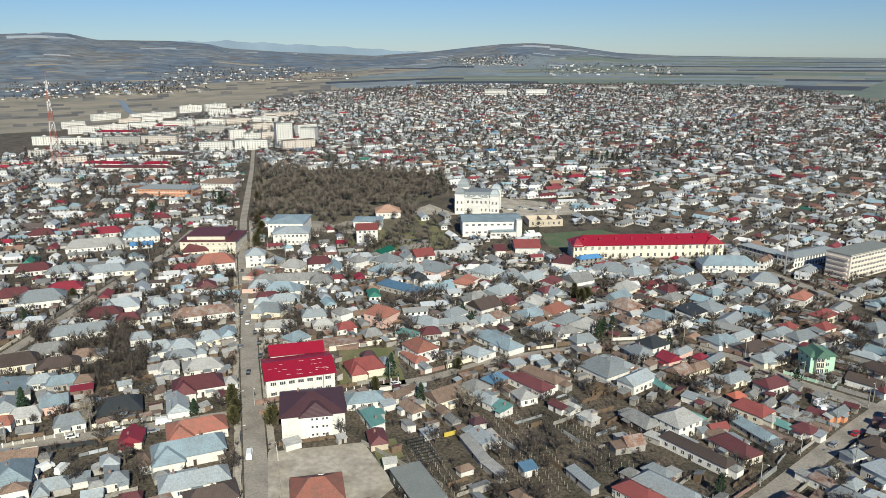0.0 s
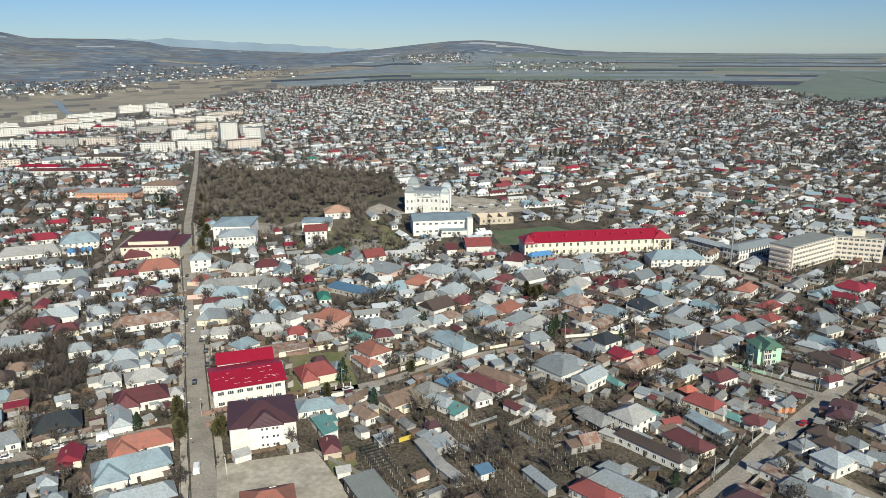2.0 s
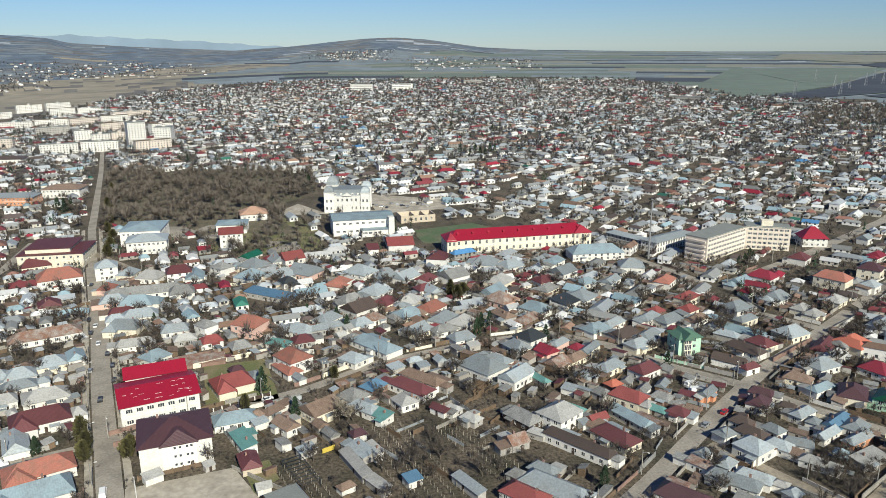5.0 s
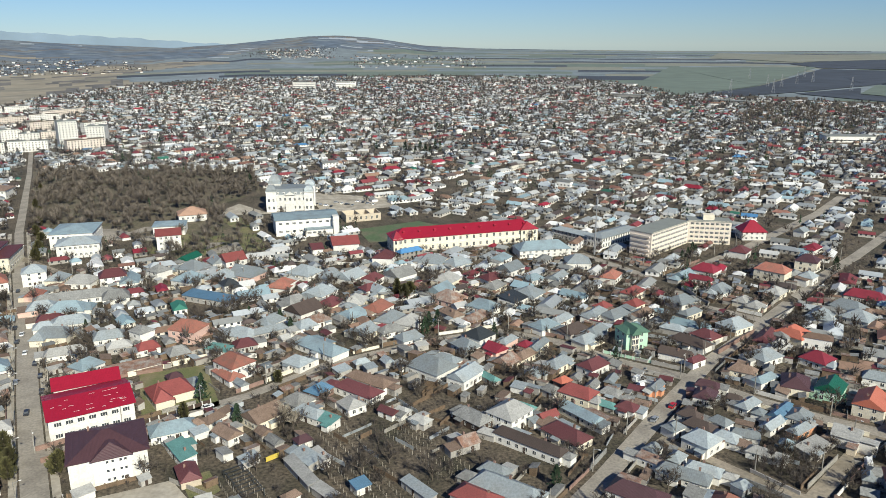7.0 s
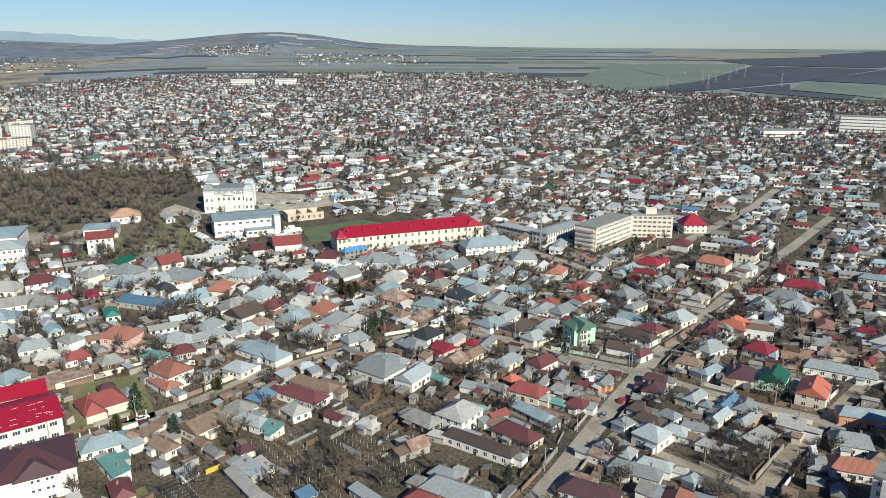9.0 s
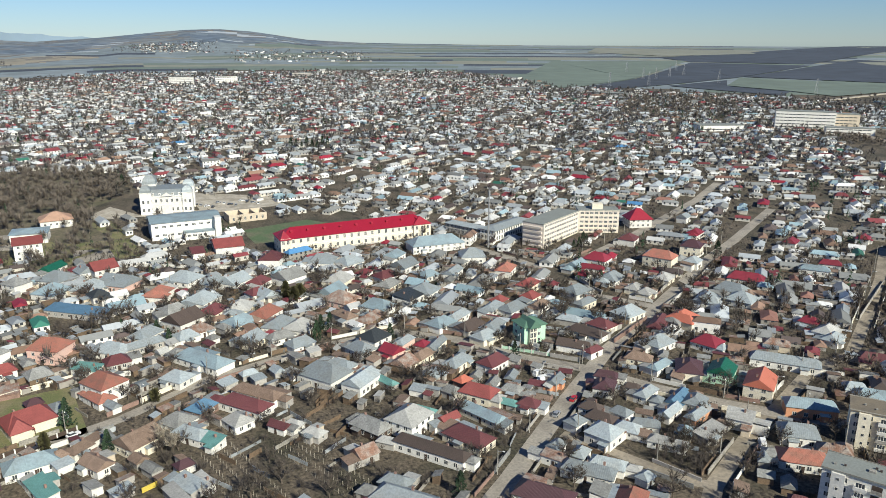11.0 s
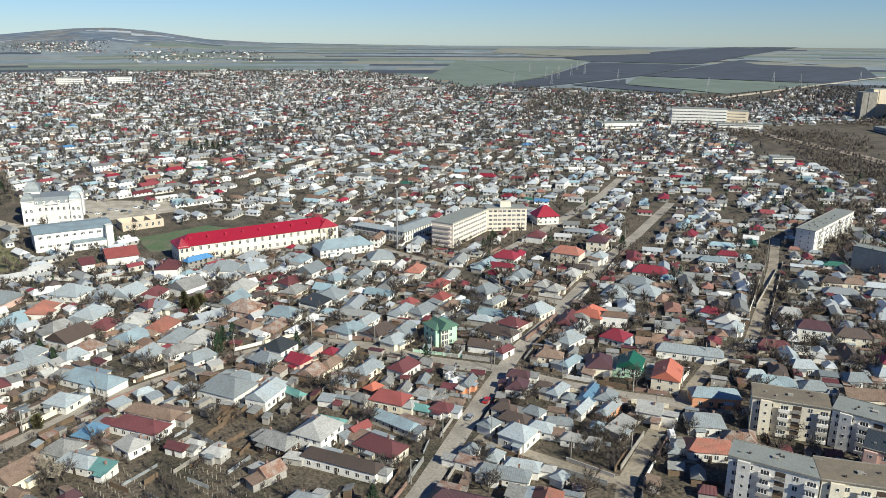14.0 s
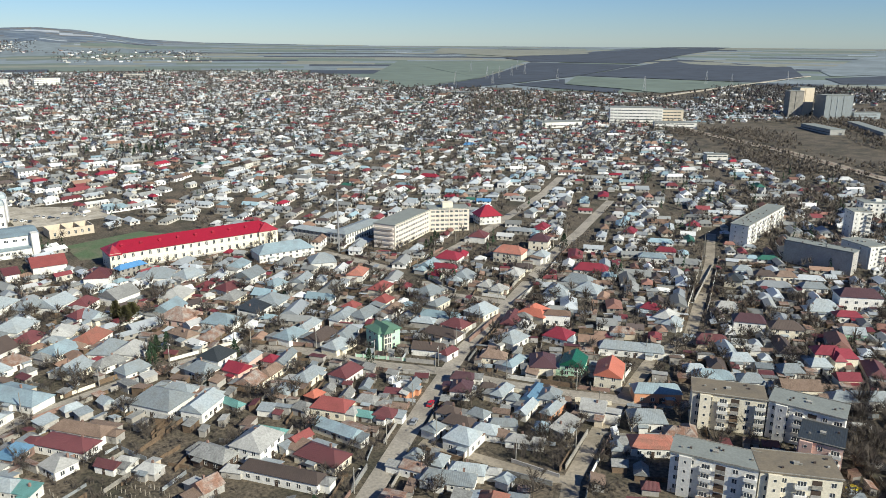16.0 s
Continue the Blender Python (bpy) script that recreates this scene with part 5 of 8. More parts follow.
house(30.8, 257.3, 7.8, 7.4, -66, "p", "w", "h", 3)
house(16.0, 255.0, 11.8, 5.9, -49, "z", "w", "h", 2.8)
house(20.9, 248.7, 8.5, 4.9, -49, "T", "w", "m", 2.6)
house(0.2, 256.5, 9.8, 11.9, -55, "o", "c", "g", 3.5)
house(12.5, 264.9, 9.1, 8.9, -52, "g", "w", "h", 3)
house(-16.7, 258.4, 4.6, 7.4, -47, "o", "w", "h", 3)
house(-11.6, 247.2, 9.1, 5.7, -55, "o", "w", "g", 3)
house(-22.0, 256.5, 4.7, 4.5, 22, "o", "p", "h", 2.8)
house(25.2, 312.0, 23.8, 9.4, -54, "b", "w", "h", 3)
house(14.7, 299.0, 9.7, 8.4, -48, "z", "w", "h", 3)
house(-6.9, 335.6, 12.7, 9.9, -43, "z", "w", "h", 3)
house(-16.6, 321.1, 10.7, 5.0, -36, "T", "w", "m", 2.6)
house(-30.1, 341.6, 13.2, 11.3, -32, "t", "p", "h", 6)
house(-49.7, 342.5, 8.1, 7.3, -48, "g", "w", "h", 6)
house(-49.7, 310.8, 22.2, 6.8, 9, "u", "k", "m", 1.7)
house(-46.2, 330.5, 8.6, 7.1, 21, "R", "w", "h", 3)
house(-33.3, 322.4, 8.5, 8.2, 21, "g", "t", "h", 2.6)
house(-67.3, 315.9, 9.0, 10.0, -44, "b", "w", "h", 3.4)
house(12.2, 237.1, 5.0, 4.2, 23, "m", "w", "h", 2.6)
house(12.4, 226.0, 10.0, 5.1, -59, "z", "g", "m", 2.6)
house(16.5, 225.6, 8.2, 3.2, -67, "p", "w", "m", 2.8)
house(10.2, 219.2, 17.8, 3.2, -69, "p", "g", "m", 2.3)
house(16.3, 206.3, 9.0, 3.2, -59, "p", "g", "m", 2.3)
house(70.1, 237.3, 12.6, 7.5, -60, "g", "d", "h", 3)
house(82.3, 234.6, 11.0, 12.4, -56, "p", "w", "h", 5)
house(82.8, 216.1, 24.7, 5.4, -53, "n", "w", "h", 3.5)
house(63.3, 222.8, 6.4, 6.6, -72, "u", "g", "g", 2.8)
house(42.7, 249.4, 6.7, 3.8, -52, "d", "w", "g", 2.5)
house(47.5, 248.8, 5.6, 3.8, -52, "p", "w", "h", 2.4)
house(52.2, 240.6, 6.7, 4.7, -52, "p", "g", "h", 2.5)
house(26.7, 207.3, 4.8, 4.1, 23, "B", "w", "m", 2.4)
house(42.7, 201.1, 12.8, 3.0, -64, "z", "g", "m", 2.4)
house(57.6, 192.5, 13.1, 7.5, -50, "R", "w", "h", 3)
house(67.7, 194.0, 21.5, 8.4, -49, "z", "w", "h", 3)
house(67.2, 204.6, 9.0, 5.6, -50, "z", "g", "h", 2.6)
house(58.8, 203.4, 6.1, 4.7, -49, "g", "g", "h", 2.4)
house(92.0, 302.5, 10.3, 10.6, -58, "k", "w", "h", 5.6)
house(85.1, 298.0, 10.3, 8.5, -68, "z", "w", "h", 3.2)
house(95.7, 290.2, 7.5, 7.5, -62, "r", "p", "g", 3.6)
house(102.9, 295.7, 4.4, 9.5, -52, "z", "p", "h", 4.4)
house(109.7, 292.4, 5.6, 5.3, 39, "r", "w", "h", 3)
house(114.3, 289.1, 4.4, 12.6, -46, "z", "c", "g", 3.6)
house(106.1, 283.2, 5.8, 9.7, -57, "o", "c", "h", 2.8)
house(116.2, 272.0, 6.8, 13.0, -56, "z", "c", "h", 3)
house(103.8, 265.8, 6.5, 6.2, 39, "z", "g", "h", 2.6)
house(128.5, 265.8, 7.9, 10.9, -63, "d", "w", "h", 3.4)
house(111.4, 256.3, 4.6, 5.6, -65, "O", "k", "h", 2.8)
house(104.4, 250.2, 5.8, 5.3, -62, "g", "g", "h", 2.8)
house(112.7, 244.8, 12.3, 8.3, -52, "R", "c", "h", 3.4)
house(107.4, 230.7, 16.0, 5.3, -67, "b", "c", "g", 2.8)
house(89.1, 241.9, 10.2, 4.7, -50, "T", "g", "h", 2.1)
house(95.3, 232.1, 4.0, 7.0, -71, "R", "k", "g", 2.8)
house(96.6, 218.8, 15.1, 8.2, -63, "d", "c", "h", 3)
house(125.3, 230.9, 7.0, 5.6, -54, "d", "w", "h", 2.8)
house(118.0, 236.9, 11.3, 3.7, -52, "T", "g", "h", 2.1)
house(124.9, 242.9, 7.1, 5.5, -51, "g", "k", "h", 2.6)
house(76.2, 268.9, 8.1, 13.0, -51, "z", "w", "g", 4)
house(65.8, 280.2, 16.5, 13.1, -55, "z", "w", "h", 3.8)
house(73.4, 286.1, 11.2, 6.5, -53, "z", "w", "h", 3)
house(81.5, 276.7, 7.5, 4.8, -51, "z", "w", "h", 2.8)
house(85.7, 267.8, 9.4, 3.5, -68, "T", "g", "h", 2)
house(143.1, 243.0, 4.0, 8.4, -53, "z", "o", "g", 2.8)
house(126.0, 311.8, 8.9, 12.0, -63, "b", "w", "h", 3)
house(136.4, 316.8, 5.9, 13.0, -55, "z", "w", "h", 3)
house(136.6, 303.8, 8.2, 13.0, -62, "n", "g", "h", 3)
house(137.2, 291.1, 7.7, 9.9, -65, "z", "c", "h", 3)
house(146.2, 300.0, 6.6, 11.9, -52, "z", "w", "h", 3)
house(199.8, 309.6, 5.5, 12.2, -66, "z", "c", "h", 3.2)
house(210.7, 290.8, 11.0, 12.2, -72, "z", "c", "h", 3)
house(228.2, 274.3, 10.3, 12.0, -67, "O", "c", "x", 4)
house(191.1, 283.0, 10.8, 8.6, -69, "d", "c", "h", 2.8)
house(180.1, 277.9, 16.1, 7.1, -64, "n", "w", "h", 3)
house(171.2, 260.4, 4.1, 7.9, -70, "d", "w", "h", 3)
house(201.1, 257.4, 9.9, 12.2, -74, "z", "w", "h", 3)
house(214.2, 265.4, 8.7, 7.1, 36, "p", "w", "h", 2.8)
house(184.1, 247.6, 10.1, 6.2, -48, "o", "c", "h", 2.8)
house(220.3, 249.2, 10.6, 9.9, -66, "r", "w", "h", 3)
house(187.0, 238.6, 4.6, 11.0, -69, "b", "w", "h", 2.8)
house(195.5, 231.8, 9.6, 12.4, -40, "m", "c", "h", 3.4)
house(203.7, 223.3, 10.4, 8.9, 37, "G", "n", "g", 4.6)
house(208.3, 209.2, 12.9, 9.8, 37, "O", "c", "g", 5.2)
house(156.7, 231.4, 7.1, 8.5, -45, "m", "w", "h", 3.4)
house(162.8, 239.0, 8.2, 5.3, -48, "m", "w", "h", 2.8)
house(166.0, 227.8, 5.1, 3.5, -48, "n", "w", "h", 2.6)
house(167.5, 221.7, 4.8, 9.8, -64, "z", "w", "h", 3)
house(167.7, 216.0, 4.4, 4.0, 37, "z", "w", "h", 2.6)
house(174.9, 214.0, 4.0, 11.2, -61, "B", "w", "g", 3)
house(166.5, 207.5, 4.0, 10.2, -64, "z", "w", "g", 2.8)
house(179.2, 209.6, 7.8, 7.0, 37, "z", "w", "h", 3)
house(172.9, 202.0, 4.0, 9.3, -68, "z", "o", "h", 3)
house(184.4, 194.0, 7.8, 7.9, 37, "p", "w", "g", 4)
house(143.5, 220.2, 7.3, 5.5, -60, "n", "w", "h", 2.8)
house(142.4, 212.8, 9.5, 5.9, -60, "n", "w", "h", 2.8)
house(150.9, 213.4, 6.4, 5.1, -68, "z", "w", "h", 2.8)
house(146.3, 203.9, 8.0, 5.8, -53, "z", "w", "h", 2.8)
house(153.4, 203.8, 9.0, 4.5, -38, "z", "w", "h", 2.8)
house(132.9, 213.7, 5.2, 6.2, -69, "z", "w", "h", 3)
house(136.8, 203.1, 9.2, 9.2, -64, "z", "w", "h", 4)
house(119.3, 203.6, 4.0, 5.7, -64, "z", "w", "h", 2.8)
house(115.3, 198.0, 7.2, 3.4, -57, "u", "w", "m", 2.8)
house(123.8, 197.0, 4.5, 6.2, -56, "z", "w", "h", 2.8)
house(121.0, 188.2, 15.3, 6.3, -47, "z", "w", "h", 2.8)
house(128.2, 188.7, 10.2, 5.3, -47, "z", "w", "h", 2.8)
house(102.7, 182.5, 16.0, 8.3, -50, "m", "w", "h", 3)
house(134.2, 179.0, 4.0, 4.4, -70, "z", "w", "h", 2.6)
house(169.5, 191.9, 4.9, 12.2, -70, "p", "g", "m", 2.6)
house(155.3, 189.4, 3.5, 4.0, 37, "p", "w", "h", 2.4)
house(161.9, 194.9, 5.3, 5.0, 37, "b", "c", "h", 2.8)
house(151.3, 193.9, 7.0, 4.4, -48, "p", "w", "h", 2.5)
house(-117.6, 446.0, 11.9, 11.5, 13, "z", "w", "h", 7.5)
house(-105.6, 443.6, 9.7, 11.3, -11, "z", "c", "h", 3)
house(-91.4, 435.2, 13.7, 11.9, -17, "p", "w", "h", 3)
house(-76.3, 435.9, 13.7, 11.0, 13, "d", "w", "h", 5)
house(-66.6, 429.4, 13.9, 9.5, 93, "b", "w", "g", 3.4)
house(-52.6, 439.0, 9.9, 9.9, -48, "g", "w", "h", 5)
house(-110.7, 417.7, 7.8, 9.3, -6, "t", "p", "h", 3)
house(-89.1, 407.6, 39.7, 10.0, 10, "g", "w", "h", 3)
house(-69.9, 403.4, 12.6, 11.0, 10, "g", "w", "h", 3.2)
house(-102.4, 395.5, 13.0, 10.0, 11, "z", "p", "h", 3)
house(-89.5, 390.6, 16.8, 11.9, -5, "b", "w", "h", 3)
house(-94.1, 376.3, 11.6, 7.3, 11, "d", "w", "h", 3)
house(-84.2, 370.2, 16.1, 9.7, 11, "z", "w", "h", 3.2)
house(-87.9, 355.1, 14.5, 10.7, -11, "z", "c", "x", 3.4)
house(-64.2, 347.4, 12.4, 8.3, 11, "z", "w", "h", 3)
house(-94.3, 366.4, 9.3, 7.3, 11, "z", "w", "h", 3)
house(-78.8, 333.5, 15.9, 7.1, 11, "p", "w", "h", 2.8)
house(-22.7, 389.5, 31.5, 7.6, -38, "B", "g", "m", 3)
house(-36.0, 425.4, 13.3, 13.6, -38, "b", "w", "h", 3)
house(-35.1, 446.5, 14.1, 14.0, -39, "z", "w", "h", 3)
house(-38.4, 466.3, 7.2, 13.8, -33, "G", "w", "g", 3)
house(-13.1, 448.2, 12.5, 12.0, 22, "R", "w", "g", 6)
house(-21.6, 450.8, 9.4, 9.7, 22, "z", "w", "g", 4)
house(-18.6, 424.0, 12.7, 14.2, -39, "z", "w", "h", 3)
house(-4.8, 426.5, 16.0, 14.2, -39, "z", "p", "g", 3.4)
house(-14.5, 408.1, 8.3, 8.6, 23, "k", "w", "h", 4)
house(12.4, 401.1, 9.5, 14.3, -32, "t", "w", "x", 3.6)
house(5.2, 348.3, 8.7, 12.1, -44, "z", "w", "h", 3)
house(26.4, 422.0, 15.6, 13.9, -43, "z", "w", "h", 3)
house(39.3, 411.2, 7.6, 13.9, -47, "z", "g", "h", 3)
house(50.0, 405.8, 11.4, 13.7, -46, "z", "w", "g", 3.6)
house(60.9, 398.3, 8.8, 10.3, -40, "d", "w", "h", 4)
house(57.3, 384.3, 8.8, 7.9, 23, "d", "w", "h", 3)
house(61.7, 379.7, 8.8, 9.0, 23, "z", "c", "g", 3)
house(76.8, 400.8, 12.5, 13.5, -60, "g", "w", "g", 4.4)
house(73.9, 433.8, 11.6, 13.5, -24, "d", "w", "h", 5.6)
house(100.8, 423.5, 14.0, 13.3, -27, "z", "w", "h", 3.6)
house(114.0, 416.4, 11.7, 12.8, -64, "z", "w", "h", 3.4)
house(31.5, 384.3, 12.5, 13.9, -43, "z", "w", "h", 3.2)
house(18.1, 374.4, 10.2, 9.4, 23, "g", "w", "h", 3)
house(35.1, 367.5, 9.4, 11.3, -41, "d", "c", "h", 2.8)
house(46.9, 366.6, 11.0, 11.6, -24, "p", "c", "h", 3)
house(21.1, 358.3, 12.3, 13.9, -53, "n", "w", "g", 4)
house(56.3, 354.1, 10.2, 13.6, -44, "t", "w", "h", 3)
house(44.1, 347.8, 9.7, 12.4, -58, "b", "c", "h", 3)
house(26.1, 344.8, 12.0, 7.9, 24, "u", "w", "h", 2.8)
house(20.6, 339.9, 9.1, 8.0, 24, "z", "w", "h", 2.8)
house(59.4, 338.4, 9.7, 13.5, -39, "z", "w", "h", 3)
house(67.1, 330.7, 10.7, 11.1, -43, "p", "w", "h", 3.4)
house(45.2, 325.5, 9.8, 10.0, -48, "z", "c", "g", 3)
house(57.4, 324.3, 11.7, 6.8, 22, "g", "w", "h", 2.8)
house(92.2, 371.3, 10.5, 13.3, -47, "b", "w", "g", 3.4)
house(99.5, 386.4, 12.2, 13.3, -45, "p", "c", "h", 4)
house(93.9, 359.9, 14.4, 13.1, -55, "u", "p", "h", 3)
house(106.7, 342.0, 13.4, 10.7, -51, "b", "w", "h", 3.6)
house(125.0, 349.7, 10.4, 13.3, -54, "k", "w", "m", 3.2)
house(135.3, 355.7, 12.7, 12.8, -51, "z", "w", "h", 3)
house(140.4, 398.7, 10.9, 13.3, -56, "z", "w", "g", 3.6)
house(125.5, 385.8, 12.2, 9.0, 21, "d", "w", "h", 3)
house(121.9, 371.5, 8.5, 11.6, -49, "g", "c", "h", 3)
house(141.6, 418.7, 8.8, 12.4, -46, "b", "w", "h", 3.4)
house(172.3, 430.5, 33.0, 14.3, -2, "b", "w", "h", 4.6)
house(146.9, 378.9, 9.5, 7.7, 22, "b", "w", "h", 3)
house(160.8, 377.4, 6.4, 13.1, -46, "z", "w", "g", 3.4)
house(63.5, 313.8, 10.6, 7.9, 22, "z", "w", "h", 2.8)
house(182.9, 400.5, 14.1, 13.3, -17, "z", "w", "h", 4)
house(189.5, 371.3, 8.8, 12.9, -44, "t", "w", "h", 3.6)
house(187.3, 342.4, 8.2, 12.4, -55, "R", "c", "h", 4)
house(179.4, 326.2, 8.0, 7.4, 30, "R", "c", "h", 3.6)
house(163.6, 328.6, 7.2, 6.5, 31, "R", "w", "h", 3)
house(155.5, 319.8, 6.3, 12.5, -52, "z", "w", "h", 3.6)
house(164.1, 316.5, 8.7, 12.8, -63, "z", "w", "h", 3)
house(177.1, 314.4, 6.1, 12.5, -58, "o", "w", "h", 3)
house(204.7, 325.4, 10.6, 11.9, -70, "z", "w", "h", 3.2)
house(245.9, 366.4, 13.1, 11.3, -57, "r", "w", "h", 4)
house(234.9, 356.1, 14.3, 5.3, -50, "r", "w", "h", 2.8)
house(223.5, 347.1, 6.1, 6.2, 30, "r", "w", "h", 3)
house(229.9, 363.2, 8.3, 11.7, -59, "b", "w", "g", 3)
house(233.9, 336.4, 10.8, 12.1, -62, "z", "w", "h", 3)
house(235.6, 318.8, 8.6, 7.3, 30, "p", "c", "h", 2.8)
house(236.3, 310.8, 8.6, 7.2, 31, "p", "c", "h", 2.8)
house(277.3, 350.8, 16.5, 11.2, -58, "t", "c", "h", 6)
house(308.9, 361.3, 11.6, 11.1, -51, "m", "c", "h", 5.6)
house(292.0, 340.8, 8.7, 8.1, 30, "z", "w", "h", 4)
house(335.4, 388.5, 9.9, 8.0, 29, "r", "w", "h", 3.4)
house(354.7, 422.2, 8.3, 7.0, 29, "z", "w", "g", 4)
house(286.9, 393.1, 10.3, 11.2, -52, "d", "w", "h", 4)
house(299.7, 308.7, 17.8, 9.9, -52, "r", "w", "h", 3)
house(279.4, 297.4, 14.5, 11.0, -66, "z", "w", "h", 3)
house(256.9, 290.3, 9.7, 11.9, -58, "z", "w", "x", 3.4)
house(273.0, 284.2, 12.8, 11.7, -65, "z", "w", "h", 3.2)
house(260.0, 325.9, 9.4, 8.2, 30, "p", "c", "h", 2.8)
house(-133.9, 202.9, 11.3, 14.0, 24, "b", "w", "h", 3.5)
house(-107.4, 211.8, 5.5, 6.9, 23, "z", "g", "h", 2.6)
house(-100.6, 201.0, 6.6, 5.7, 23, "z", "w", "h", 3.1)
house(-85.9, 232.2, 19.6, 10.3, 23, "t", "w", "x", 3.5)
house(-83.9, 217.5, 22.8, 11.4, 23, "b", "w", "x", 3.8)
house(-76.5, 200.4, 20.5, 8.9, 23, "z", "w", "h", 3.1)
house(-68.8, 191.9, 15.0, 8.8, 23, "n", "w", "h", 3.1)
house(-96.5, 266.8, 18.8, 11.8, 22, "d", "w", "x", 3.6)
house(-144.8, 250.8, 9.2, 8.5, 23, "b", "p", "g", 4)
house(-132.8, 237.8, 10.2, 8.3, 23, "z", "w", "h", 3.1)
house(-161.8, 248.8, 10.5, 11.0, 23, "z", "c", "h", 3.1)
house(-181.3, 290.6, 16.6, 11.4, 23, "n", "c", "h", 3.1)
house(-161.9, 287.5, 16.4, 10.0, 23, "n", "c", "h", 3.1)
house(-169.1, 266.7, 9.4, 13.6, 23, "b", "g", "m", 3.1)
house(-160.8, 271.8, 10.5, 7.4, 23, "z", "w", "h", 3.1)
house(-151.8, 270.8, 11.6, 7.4, 23, "b", "g", "h", 3.1)
house(-143.8, 271.8, 6.9, 6.1, 23, "o", "g", "h", 3.1)
house(-141.5, 264.8, 8.0, 3.7, 23, "r", "k", "m", 2.4)
house(-120.5, 249.8, 15.7, 13.1, 23, "k", "d", "h", 2.6)
house(-170.6, 326.5, 28.4, 10.3, 22, "z", "w", "h", 3.1)
house(-170.4, 350.1, 16.6, 10.5, 22, "d", "w", "h", 3.1)
house(-155.3, 342.6, 10.5, 9.0, 22, "d", "c", "h", 3.1)
house(-167.4, 363.1, 17.8, 11.8, 21, "z", "w", "x", 3.1)
house(-213.1, 372.0, 23.4, 15.0, 22, "z", "w", "h", 4)
house(-231.9, 380.1, 17.5, 12.5, 22, "d", "c", "h", 3.1)
house(-210.5, 392.0, 18.5, 11.0, 21, "r", "w", "h", 3.1)
house(-132.9, 394.9, 10.4, 10.5, 21, "d", "w", "h", 3.1)
house(-121.0, 350.7, 29.7, 10.1, 21, "u", "w", "h", 3.1)
house(-139.3, 317.7, 9.2, 7.5, 22, "z", "w", "h", 3.1)
house(-125.9, 306.1, 10.2, 8.7, 22, "z", "w", "h", 3.1)
house(-117.0, 307.4, 11.3, 9.8, 22, "z", "w", "h", 3.1)
house(-108.5, 317.6, 11.2, 9.8, 22, "z", "c", "h", 3.1)
house(-113.8, 296.5, 12.4, 7.3, 22, "z", "w", "h", 3.1)
house(-100.6, 285.6, 15.6, 9.6, 22, "p", "w", "h", 3.1)
house(-114.4, 284.5, 7.9, 7.3, 22, "p", "w", "h", 3.1)
house(-100.5, 323.2, 6.7, 11.1, 22, "b", "w", "h", 3.1)
house(-174.6, 302.9, 15.4, 10.2, 22, "g", "w", "h", 3.1)
house(-155.9, 297.8, 9.3, 7.5, 22, "o", "c", "h", 3.1)
house(-149.3, 365.7, 10.5, 9.1, 21, "z", "w", "h", 3.1)
house(-139.7, 435.0, 22.3, 15.9, 20, "t", "w", "h", 6)
house(-163.7, 471.8, 15.6, 12.4, 19, "d", "c", "h", 3.1)
house(-236.6, 486.4, 35.9, 14.7, 19, "p", "w", "h", 3.1)
house(-213.5, 508.2, 24.0, 18.9, 19, "b", "w", "h", 5)
house(-245.4, 524.0, 20.8, 12.0, 19, "r", "w", "h", 3.1)
house(-290.7, 519.9, 17.4, 12.4, 20, "d", "w", "h", 3.1)
house(-226.0, 425.6, 22.6, 11.3, 21, "z", "w", "h", 3.1)
house(-202.6, 426.5, 21.0, 11.1, 20, "z", "w", "h", 3.1)
house(-185.7, 431.1, 15.8, 12.4, 20, "z", "c", "h", 3.1)
house(-248.3, 429.2, 19.1, 11.5, 21, "d", "w", "h", 3.1)
house(212.0, 190.6, 16.2, 7.0, -38, "b", "o", "h", 4)
house(194.6, 179.8, 11.5, 8.8, -38, "z", "w", "h", 3.4)
house(183.5, 168.4, 13.4, 7.9, -38, "t", "w", "h", 3.2)
house(241.4, 186.9, 11.1, 6.9, -38, "b", "w", "h", 3)
house(249.2, 178.5, 9.2, 6.9, -38, "z", "w", "h", 3)
house(256.6, 164.0, 13.6, 7.7, -38, "o", "c", "g", 4)
house(239.5, 195.3, 7.5, 6.1, -38, "z", "w", "h", 3)
house(234.6, 222.3, 25.1, 6.9, -47, "z", "w", "h", 3.2)
house(277.4, 248.5, 6.6, 7.8, 21, "r", "c", "h", 3.6)
house(275.7, 238.2, 10.7, 8.7, 21, "p", "w", "h", 3.2)
house(271.6, 231.6, 9.9, 6.8, 21, "z", "w", "h", 3)
house(295.7, 210.4, 12.9, 8.3, -49, "m", "w", "h", 6)
house(310.0, 231.1, 9.3, 6.7, -49, "p", "w", "h", 3)
house(293.0, 173.6, 11.7, 7.5, -43, "r", "c", "h", 5)
house(349.4, 207.4, 12.4, 7.4, -44, "z", "w", "h", 3.2)
house(368.3, 249.3, 10.7, 7.0, -44, "n", "c", "h", 3.2)
house(367.1, 261.6, 9.0, 6.2, -45, "z", "w", "h", 3)
house(359.4, 307.4, 11.2, 6.2, -50, "r", "w", "h", 3.4)
house(343.7, 304.1, 15.1, 6.2, -50, "b", "w", "h", 3.4)
house(374.5, 348.6, 10.4, 7.7, 29, "r", "w", "h", 3.4)
house(421.6, 336.1, 8.6, 7.4, 29, "r", "w", "h", 3.4)
house(295.5, 169.4, 9.7, 7.6, -38, "r", "c", "x", 4.5)
house(279.0, 158.4, 8.0, 5.9, -38, "r", "c", "g", 3.5)
